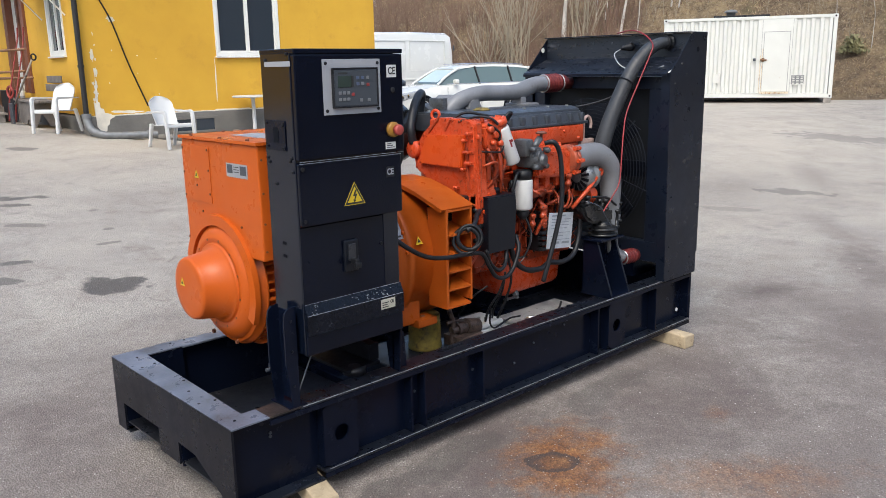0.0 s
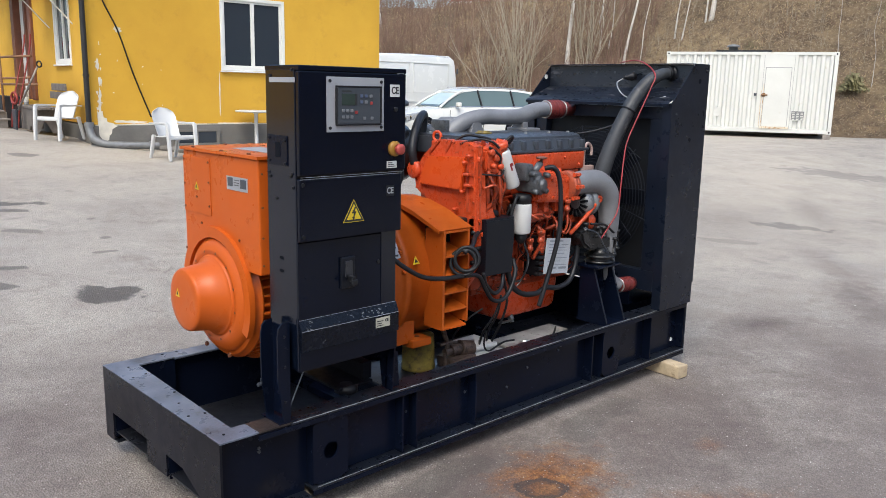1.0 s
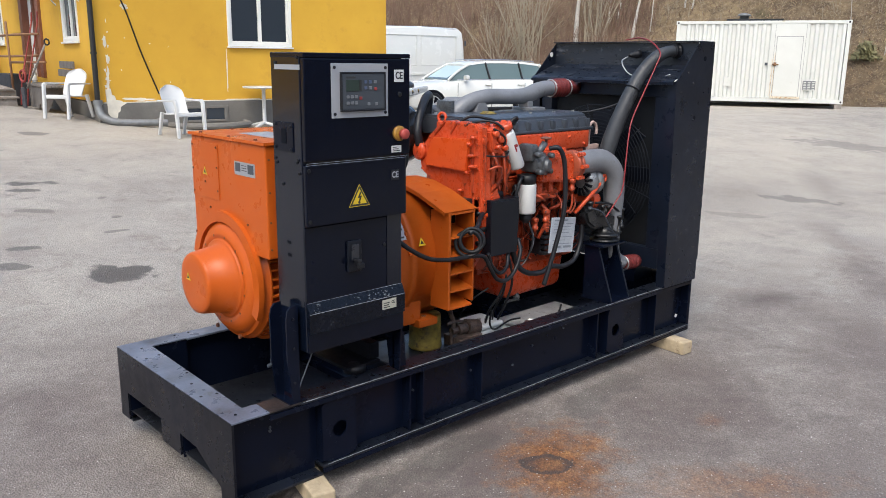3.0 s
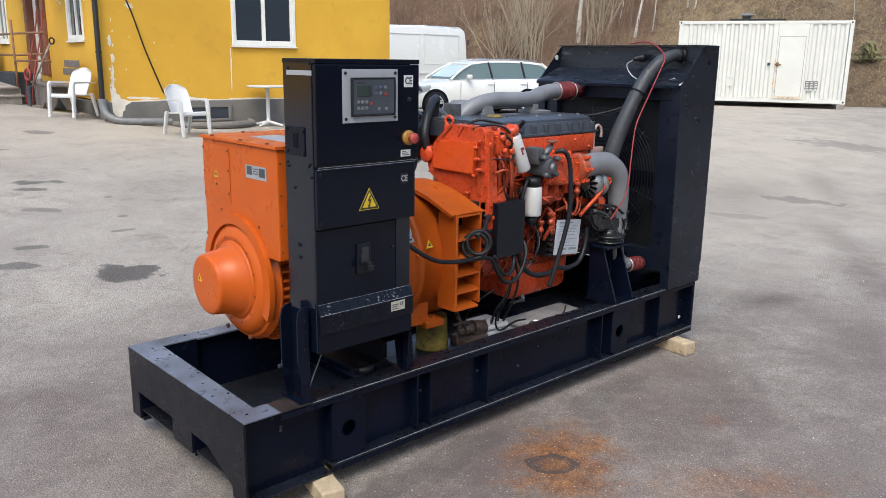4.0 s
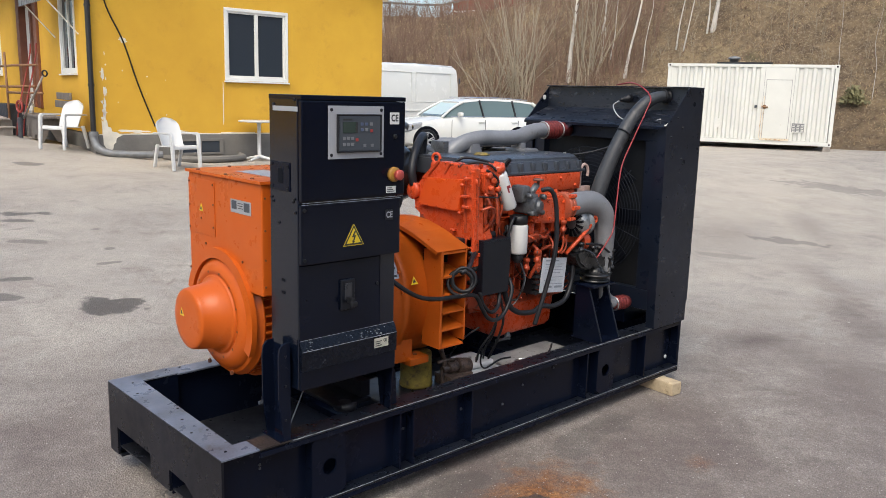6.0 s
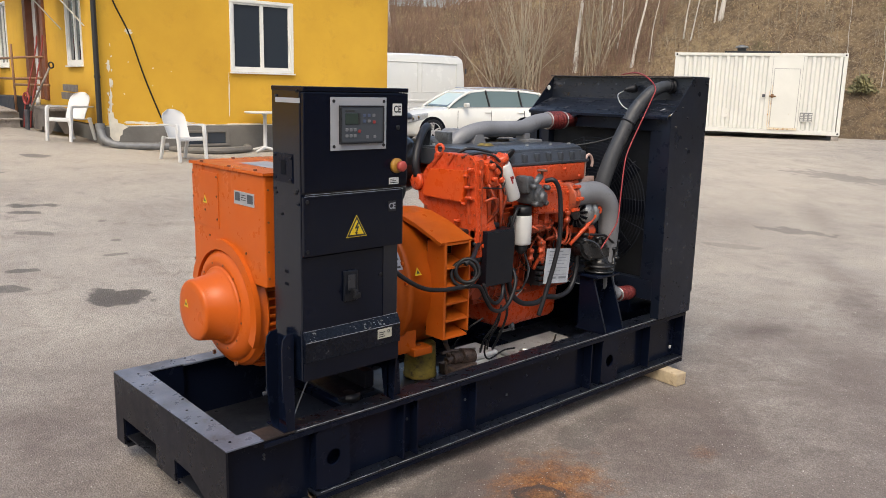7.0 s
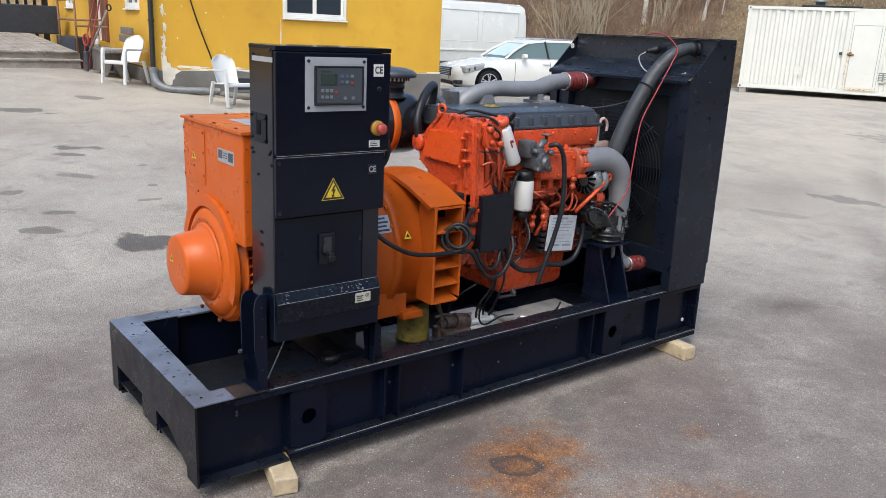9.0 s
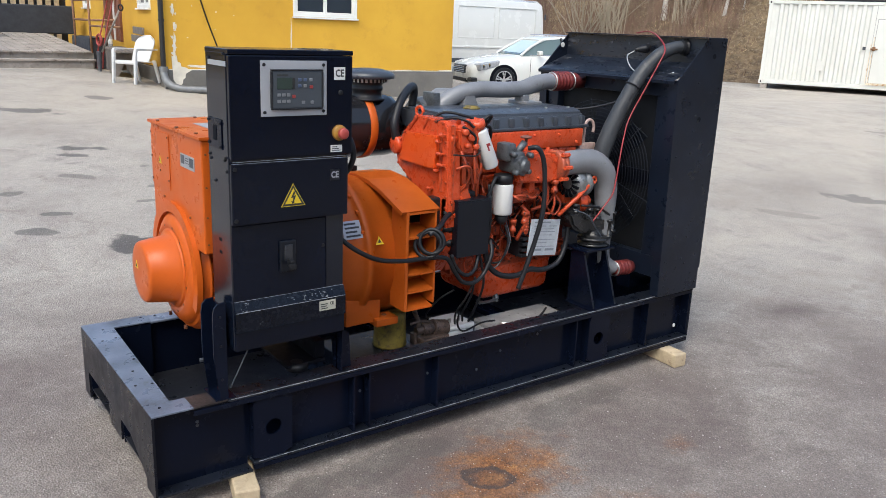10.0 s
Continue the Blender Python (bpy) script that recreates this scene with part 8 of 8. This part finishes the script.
def panel_van(x, y, z, rz):
    """A high-roofed van; s runs from its nose to its tail."""
    m = pose(x, y, z, 0, 0, rz)
    van = thing("panel_van", "white high-roofed panel van parked behind the car", "van", (x, y, z), rz)

    def put(name, b, mt, label="", parent=None, smooth=None):
        bmesh.ops.transform(b, matrix=m, verts=b.verts)
        return part(name, b, mt, parent or van, label, smooth=smooth)
    W, H = 2.0, 2.55
    st = [(0.0, 0.86, 0.9), (0.12, 0.94, 1.1), (0.9, 0.99, 1.3), (1.0, 0.99, 1.4), (1.55, 0.98, 2.2), (1.9, 0.97, 2.45), (2.4, 0.97, 2.52), (4.2, 0.97, H), (5.75, 0.95, H - 0.02), (5.88, 0.94, H - 0.1), (5.95, 0.93, H - 0.5), (5.98, 0.93, 1.2)]
    rings = []
    for s, w, h in st:
        half = [(w * 0.95, 0.32), (w, 0.5), (w, min(h - 0.3, 1.15)), (w * (0.985 if h > 1.5 else 0.97), h - 0.22), (w * 0.93, h - 0.06), (w * 0.8, h)]
        rings.append([(s, W / 2 + u, v) for u, v in half] + [(s, W / 2 - u, v) for u, v in half[::-1]])
    b = bmesh.new()
    loft(b, rings)
    put("body", b, white_car, "plain white van body", smooth=40)
    for s0, s1 in ((2.55, 3.95), (4.1, 5.6)):
        for z0, z1 in ((1.3, 2.28),):
            b = bmesh.new()
            for a, c in (((s0, z0), (s1, z0 + 0.03)), ((s0, z1 - 0.03), (s1, z1)), ((s0, z0 + 0.03), (s0 + 0.03, z1 - 0.03)), ((s1 - 0.03, z0 + 0.03), (s1, z1 - 0.03))):
                box(b, (a[0], 0.026, a[1]), (c[0], 0.045, c[1]), 0.008)
            put("pressed_panel", b, white_car)
    b = bmesh.new()
    box(b, (1.6, 0.0, 1.0), (5.9, 0.035, 1.07), 0.012)
    put("side_rail", b, white_car)
    b = bmesh.new()
    box(b, (1.5, -0.012, 0.55), (5.8, 0.03, 0.68), 0.012)
    put("rubbing_strip", b, cover_grey)
    b = bmesh.new()
    prism(b, [(1.08, 1.42), (1.58, 2.1), (2.2, 2.1), (2.2, 1.42)], "y", 0.008, 0.04)
    put("cab_window", b, car_glass)
    for z0, z1 in ((1.95, 2.12), (1.2, 1.35)):
        b = bmesh.new()
        box(b, (5.93, -0.004, z0), (5.985, 0.03, z1), 0.01)
        put("door_hinge", b, cover_grey)
    b = bmesh.new()
    box(b, (5.9, 0.02, 0.8), (6.0, 0.16, 1.25), 0.02)
    put("tail_lamp", b, stop_red)
    for s in (0.98, 4.65):
        wheel(van, m, s, 0.0, 0.35)
        wheel(van, m @ Matrix.Translation((0, W, 0)) @ Matrix.Diagonal((1, -1, 1, 1)), s, 0.0, 0.35)


panel_van(12.3, 18.05, ground_z(15, 18), -4)

# ---- deck before the side door ----
DZ = 1.1
DY0, DY1, RISE = 14.45, 20.4, 0.055


def deck_z(y):
    return DZ + (y - DY0) * RISE


deck = thing("wooden_deck", "weathered grey timber deck with a step", "deck", (0.6, 17, 0.8))
rnd = random.Random(21)
pieces("front_board", [((-4.0, DY0 + 0.05, 0.7), (3.28, DY0 + 0.09, DZ - 0.032))], grey_wood, deck)
b = bmesh.new()
prism(b, [(DY0 + 0.1, 0.7), (DY1, 0.7), (DY1, deck_z(DY1) - 0.034), (DY0 + 0.1, DZ - 0.034)], "x", 3.25, 3.28)
part("side_board", b, grey_wood, deck)
x = -4.0
while x < 3.2:
    b = bmesh.new()
    w_, dz = 0.129, rnd.uniform(-0.004, 0.004)
    ya, ym, yb = DY0 + rnd.uniform(-0.012, 0.012), 16.6 + rnd.uniform(-0.003, 0.003), DY1
    for y0, y1 in ((ya, ym), (ym + 0.012, yb)):
        b = bmesh.new()
        prism(b, [(y0, deck_z(y0) - 0.03 + dz), (y1, deck_z(y1) - 0.03 + dz), (y1, deck_z(y1) + dz), (y0, deck_z(y0) + dz)], "x", x, x + w_)
        part("plank", b, grey_wood, deck)
    x += 0.142
pieces("step_plank", [((-4.0, DY0 - 0.3, 0.93), (3.24, DY0 - 0.155, 0.965)), ((-4.0, DY0 - 0.15, 0.93), (3.24, DY0 - 0.005, 0.965))], grey_wood, deck, 0.004)
pieces("step_board", [((-4.0, DY0 - 0.26, 0.7), (3.2, DY0 - 0.22, 0.929))], grey_wood, deck)
pieces("edge_box", [((3.3, 14.9, 0.75), (3.66, 16.4, 1.36))], charcoal, deck, 0.01)

# furniture and fence on the deck
SZ = deck_z(19.4)
sofa = thing("storage_bench", "long charcoal garden bench on the deck", "bench", (1.2, 19.4, SZ))
pieces("seat_box", [((-3.9, 18.9, SZ - 0.05), (2.05, 19.7, SZ + 0.46)), ((2.1, 18.7, SZ - 0.05), (3.9, 19.6, SZ + 0.6))], charcoal, sofa, 0.03)
navy_plastic = surface("navy_plastic", (0.012, 0.02, 0.04), 0.45, vary=0.15, scale=6)
tb = thing("garden_table", "small dark blue garden table on the deck", "table", (1.4, 17.6, deck_z(17.6)))
TZ = deck_z(17.6)
pieces("tabletop", [((0.2, 17.2, TZ + 0.62), (1.95, 17.9, TZ + 0.66))], navy_plastic, tb, 0.01)
pieces("leg", [((xx, yy, TZ - 0.03), (xx + 0.07, yy + 0.07, TZ + 0.62)) for xx in (0.25, 1.84) for yy in (17.25, 17.78)], navy_plastic, tb, 0.006)
fence = thing("board_fence", "pale upright boards behind the deck", "fence", (0, 20.45, 1.4))
pieces("board", [((-4.2 + i * 0.2, 20.45, 0.7), (-4.08 + i * 0.2, 20.48, 2.75)) for i in range(41)], wood, fence, 0.004)
pieces("fence_rail", [((-4.2, 20.481, z), (4.0, 20.52, z + 0.1)) for z in (1.5, 2.5)], wood, fence)
b = bmesh.new()
box(b, (-4.3, 20.6, 0.6), (4.1, 20.64, 2.7))
part("backing", b, charcoal, fence)

# steel railing by the door
rust_steel = surface("rusty_rail", (0.2, 0.1, 0.05), 0.65, vary=0.35, scale=12)
rail = thing("steel_railing", "rusty tubular railing beside the deck", "railing", (3.35, 15.3, 1.1))
for pts in ([(3.3, 16.05, 1.0), (3.3, 16.1, 2.3)], [(3.32, 14.8, 0.8), (3.32, 14.85, 2.35)], [(3.3, 16.1, 1.7), (3.35, 14.8, 1.7), (3.5, 13.7, 1.72)], [(3.32, 14.8, 1.59), (3.5, 13.3, 1.6)], [(3.3, 16.15, 2.08), (3.35, 14.5, 2.1), (3.45, 13.4, 2.1)]):
    b = bmesh.new()
    tube(b, pts, 0.022, n=8, smooth=0)
    part("rail_tube", b, rust_steel, rail, smooth=60)
barrow_red = surface("faded_red_steel", (0.25, 0.035, 0.03), 0.55, vary=0.25, scale=10)
lad = thing("hand_truck", "red tubular sack barrow leaning on the wall", "hand truck", (3.35, 13.7, 0.8))
for pts in ([(3.2, 13.55, 0.82), (3.25, 13.5, 1.3), (3.5, 13.62, 2.2), (3.55, 13.66, 2.5)], [(3.2, 13.95, 0.82), (3.25, 13.9, 1.3), (3.5, 13.98, 2.2), (3.55, 14.0, 2.5)]):
    b = bmesh.new()
    tube(b, pts, 0.014, n=8)
    part("frame_tube", b, barrow_red, lad, smooth=60)
b = bmesh.new()
ring(b, (3.22, 13.75, 1.35), (1, 0.2, 0), 0.1, 0.022, 24, 8)
part("hoop", b, barrow_red, lad, smooth=60)
sh = thing("shovel", "shovel with a dark D-handle leaning on the wall", "shovel", (3.3, 13.1, 0.8))
b = bmesh.new()
tube(b, [(3.15, 13.3, 1.15), (3.35, 12.75, 1.9)], 0.018, n=8, smooth=0)
part("shaft", b, grey_wood, sh, smooth=60)
b = bmesh.new()
ring(b, (3.37, 12.7, 1.95), (1, 0.6, 0.1), 0.05, 0.014, 20, 8)
part("grip", b, rubber, sh, smooth=60)
b = bmesh.new()
box(b, (3.08, 13.25, 0.8), (3.11, 13.45, 1.16), 0.01)
part("blade", b, cover_grey, sh)

# plank bench by the wall
bench = thing("plank_bench", "weathered plank bench standing beside the house wall", "bench", (3.35, 13.4, 0.8))
BZ = ground_z(3.3, 13.3)
for i, x in enumerate((3.08, 3.21, 3.34)):
    b = bmesh.new()
    box(b, (x, 12.35, BZ + 0.4), (x + 0.12, 14.55, BZ + 0.44), 0.006)
    part("seat_plank", b, bench_wood, bench)
for i, z in enumerate((0.58, 0.72)):
    b = bmesh.new()
    box(b, (3.5 + i * 0.03, 12.2, BZ + z), (3.54 + i * 0.03, 13.5, BZ + z + 0.12), 0.006)
    part("back_plank", b, bench_wood, bench)
for y in (12.6, 14.2):
    b = bmesh.new()
    prism(b, [(3.1, BZ), (3.16, BZ), (3.26, BZ + 0.22), (3.38, BZ), (3.46, BZ), (3.46, BZ + 0.4), (3.1, BZ + 0.4)], "y", y, y + 0.05)
    part("trestle", b, bench_wood, bench)
b = bmesh.new()
prism(b, [(12.66, BZ + 0.02), (12.95, BZ + 0.02), (13.05, BZ + 0.1), (13.2, BZ + 0.1), (13.3, BZ + 0.02), (14.15, BZ + 0.02), (14.15, BZ + 0.39), (12.66, BZ + 0.39)], "x", 3.11, 3.135)
part("side_board", b, bench_wood, bench)
bench.matrix_basis = pose(3.7, 13.55, 0, 0, 0, -9) @ pose(-3.5, -14.0, 0) @ bench.matrix_basis
bot = thing("plastic_bottle", "clear plastic bottle with a white label on the bench", "bottle", (3.42, 13.75, BZ + 0.44))
b = bmesh.new()
lathe(b, (3.42, 13.75, BZ + 0.441), (0, 0, 1), [(0, 0.04), (0.01, 0.045), (0.16, 0.045), (0.2, 0.03), (0.24, 0.016), (0.27, 0.016)], 20)
part("bottle_body", b, lamp_glass, bot, smooth=40)
b = bmesh.new()
lathe(b, (3.42, 13.75, BZ + 0.49), (0, 0, 1), [(0, 0.0455), (0.001, 0.046), (0.089, 0.046), (0.09, 0.0455)], 20)
part("bottle_label", b, label_white, bot, smooth=40)

# ---- growth on the bank ----
def strands(name, count, seed, where, high, lean, width, material, label, category, fork=0):
    """Thin bent blades or twigs in one mesh: each two quads and a tip."""
    r = np.random.default_rng(seed)
    verts, faces = [], []
    for _ in range(count):
        s, d = where(r)
        p = hill_point(s, d, -0.05)
        h = r.uniform(*high)
        a = r.uniform(0, 2 * math.pi)
        tip = Vector((math.cos(a), math.sin(a), 0)) * h * r.uniform(0, lean) - HILL_N * h * 0.15
        w = HILL_U * width * r.uniform(0.6, 1.4)
        for j in range(1 + fork):
            o = p if j == 0 else p + tip * 0.3 * j / (fork + 1) + Vector((0, 0, h * r.uniform(0.25, 0.6)))
            hh = h if j == 0 else h * r.uniform(0.3, 0.55)
            tt = tip if j == 0 else Vector((r.uniform(-1, 1), r.uniform(-1, 1), 0)) * hh * 0.7
            ww = w if j == 0 else w * 0.6
            i = len(verts)
            mid = o + tt * 0.35 + Vector((0, 0, hh * 0.55))
            top_ = o + tt + Vector((0, 0, hh))
            verts += [o - ww, o + ww, mid + ww * 0.7, mid - ww * 0.7, top_]
            faces += [(i, i + 1, i + 2, i + 3), (i + 3, i + 2, i + 4)]
    me = bpy.data.meshes.new(name)
    me.from_pydata(verts, [], faces)
    me.materials.append(material)
    tagged(new(name, me), label, category, kind="stuff")


strands("dry_grass", 34000, 5, lambda r: (r.uniform(-16, 30), r.uniform(0.1, 11.5)), (0.05, 0.17), 2.4, 0.013, straw, "dry straw-coloured grass on the bank", "grass")
strands("dead_weeds", 14000, 6, lambda r: (r.uniform(-16, 30), r.uniform(0.1, 11.5)), (0.06, 0.2), 2.4, 0.013, twig, "dead brown weeds on the bank", "weeds")
strands("scrub", 9000, 7, lambda r: (r.uniform(5, 30), r.uniform(0.3, 11.8)), (0.35, 1.5), 1.1, 0.007, twig, "leafless brown scrub on the bank", "scrub", fork=4)
strands("scrub_pale", 700, 8, lambda r: (r.uniform(-14, 14), r.uniform(3.0, 11.5)), (0.5, 1.3), 0.8, 0.006, twig_pale, "pale leafless scrub on the bank", "scrub", fork=3)


def limb(bm, p, d, length, r, rnd, depth):
    """A tapering, wandering limb that forks."""
    pts, rs = [p], [r]
    q, d = Vector(p), Vector(d).normalized()
    n = 4
    for i in range(n):
        d = (d + Vector((rnd.uniform(-1, 1), rnd.uniform(-1, 1), rnd.uniform(-0.3, 0.7))) * 0.13).normalized()
        q = q + d * length / n
        pts.append(q)
        rs.append(r * (1 - 0.75 * (i + 1) / n))
        if depth and i > 0:
            for _ in range(2 if depth > 1 else 1):
                side = (d + Vector((rnd.uniform(-1, 1), rnd.uniform(-1, 1), rnd.uniform(-0.1, 0.7))) * 0.8).normalized()
                limb(bm, q, side, length * rnd.uniform(0.3, 0.5), rs[-1] * 0.55, rnd, depth - 1)
    tube(bm, pts, rs, n=5 if r < 0.02 else 8, smooth=2 if r < 0.02 else 3)


def birch(s, d, high, lean, r, seed):
    rnd = random.Random(seed)
    p = hill_point(s, d, -0.15)
    t = thing("birch_tree", "leafless white-barked birch on the bank", "tree", p, group="birches on the bank")
    pts, rs = [p], [r]
    side = HILL_U * lean * 0.45
    r = r * 0.72
    k = 6
    for i in range(1, k + 1):
        wob = Vector((rnd.uniform(-1, 1), rnd.uniform(-1, 1), 0)) * 0.07
        pts.append(p + (Vector((0, 0, 1)) * high + side * high) * i / k + wob + side * high * 0.25 * math.sin(i / k * 3.1))
        rs.append(r * (1 - 0.8 * i / k))
    b = bmesh.new()
    tube(b, pts, rs, n=10, smooth=5)
    part("trunk", b, birch_bark, t, "white birch trunk with dark marks", smooth=60)
    b = bmesh.new()
    for i in range(2, k):
        for _ in range(3):
            o = pts[i] + (pts[i + 1] - pts[i]) * rnd.random()
            a = rnd.uniform(0, 6.28)
            limb(b, o, (math.cos(a), math.sin(a), rnd.uniform(0.5, 1.2)), high * rnd.uniform(0.12, 0.22), rs[i] * 0.35, rnd, 2)
    part("crown", b, twig, t, "bare twigs")


for i, (s, d, h, lean, r) in enumerate([(8.1, 3.5, 8, -0.08, 0.13), (7.1, 4.7, 7, -0.1, 0.05), (6.8, 5.0, 6, -0.12, 0.035), (5.8, 3.6, 7.5, -0.24, 0.075), (4.1, 5.2, 7, -0.1, 0.04), (3.8, 5.1, 6.5, -0.2, 0.035), (3.05, 6.1, 7, 0.0, 0.045), (2.85, 6.2, 7.5, -0.14, 0.12), (-2.0, 4.0, 4, 0.05, 0.018), (-2.5, 7.1, 5, 0.12, 0.03), (-3.2, 2.7, 4, 0.03, 0.016), (5.2, 4.0, 4, -0.15, 0.035), (7.6, 6.5, 6, -0.05, 0.05), (19.5, 8.0, 7, 0.1, 0.07)]):
    birch(s, d, h, lean, r, 40 + i)


def many_stemmed(s, d, seed, count, high, spread, material, label):
    rnd = random.Random(seed)
    p = hill_point(s, d, -0.1)
    t = thing("bare_shrub", label, "shrub", p, group="shrubs on the bank")
    b = bmesh.new()
    for i in range(count):
        a, k = rnd.uniform(0, 6.28), rnd.uniform(0.05, spread)
        limb(b, p + Vector((rnd.uniform(-0.35, 0.35), rnd.uniform(-0.35, 0.35), 0)), (math.cos(a) * k, math.sin(a) * k, 1), high * rnd.uniform(0.6, 1.1), rnd.uniform(0.016, 0.034), rnd, 1)
    part("crown", b, material, t)


many_stemmed(9.5, 1.8, 3, 34, 5.0, 0.5, twig_pale, "tall many-stemmed leafless shrub with pale stems")
many_stemmed(10.9, 1.9, 4, 30, 3.0, 0.95, twig_pale, "low spreading leafless shrub")
many_stemmed(7.3, 3.4, 5, 24, 4.4, 0.35, twig_pale, "leafless shrub with upright pale stems")
many_stemmed(6.4, 4.0, 6, 16, 4.0, 0.4, twig, "leafless shrub with upright brown stems")
many_stemmed(13.4, 3.0, 7, 26, 3.0, 0.6, twig, "leafless brown shrub on the bank")
many_stemmed(16.5, 3.6, 9, 26, 3.6, 0.5, twig, "leafless brown shrub on the bank")
# a small evergreen
rnd = random.Random(9)
p = hill_point(-2.6, 2.6, 0)
ev = thing("evergreen_bush", "small dark green bush on the bank", "bush", p)
b = bmesh.new()
for i in range(800):
    a, e, k = rnd.uniform(0, 6.28), rnd.random() ** 0.7, rnd.uniform(0.5, 1.0)
    q = p + Vector((math.cos(a) * 0.55 * k * (1.1 - e) + 0.18 * math.sin(i), math.sin(a) * 0.55 * k * (1.1 - e), 0.02 + e * rnd.uniform(0.2, 0.65)))
    u = Vector((rnd.uniform(-1, 1), rnd.uniform(-1, 1), rnd.uniform(-1, 1))).normalized() * 0.09
    v = u.orthogonal().normalized() * 0.035
    slab(b, [q - v, q + u * 0.6 - v * 1.2, q + u * 1.3, q + u * 0.6 + v * 1.2])
part("leaves", b, green_bush, ev)
b = bmesh.new()
tube(b, [p - Vector((0, 0, 0.1)), p + Vector((0, 0, 0.7))], [0.04, 0.01], n=6, smooth=0)
part("stem", b, twig, ev)

# houses and rail beyond the top of the bank
q = hill_point(16.6, 15.0)
rh = thing("red_house", "red boarded house beyond the top of the bank", "house", q, 21.7)
mm = pose(q.x, q.y, q.z - 0.2, 0, 0, 21.7)
b = bmesh.new()
box(b, (0, -4.2, 0), (5, 2.2, 3.0))
bmesh.ops.transform(b, matrix=mm, verts=b.verts)
part("wall", b, red_house_mat, rh)
b = bmesh.new()
prism(b, [(-0.4, 2.95), (2.5, 4.6), (5.4, 2.95), (5.4, 3.1), (2.5, 4.8), (-0.4, 3.1)], "y", -4.6, 2.6)
bmesh.ops.transform(b, matrix=mm, verts=b.verts)
part("roof", b, roof_mat, rh)
for y in (-3.2, -1.0, 0.9):
    b = bmesh.new()
    box(b, (-0.03, y, 1.2), (0.02, y + 0.9, 2.2), 0.005)
    bmesh.ops.transform(b, matrix=mm, verts=b.verts)
    w_ = part("window", b, window_white, rh)
    b = bmesh.new()
    box(b, (-0.045, y + 0.08, 1.28), (-0.032, y + 0.82, 2.12))
    bmesh.ops.transform(b, matrix=mm, verts=b.verts)
    part("pane", b, window_glass, w_)
b = bmesh.new()
box(b, (-0.04, -4.2, 0.5), (-0.002, 2.2, 0.6))
bmesh.ops.transform(b, matrix=mm, verts=b.verts)
part("white_band", b, window_white, rh)
rl = thing("road_rail", "pale steel road rail along the top of the bank", "guard rail", hill_point(8, 12))
for i in range(-8, 16):
    a_, c_ = hill_point(2 + i * 1.6, 11.6), hill_point(2 + (i + 1) * 1.6, 11.6)
    b = bmesh.new()
    tube(b, [a_ + Vector((0, 0, 0.75)), c_ + Vector((0, 0, 0.75))], 0.06, n=6, smooth=0)
    part("rail_section", b, zinc, rl)
    b = bmesh.new()
    box(b, a_ + Vector((-0.04, -0.04, -0.1)), a_ + Vector((0.04, 0.04, 0.8)))
    part("rail_post", b, zinc, rl)
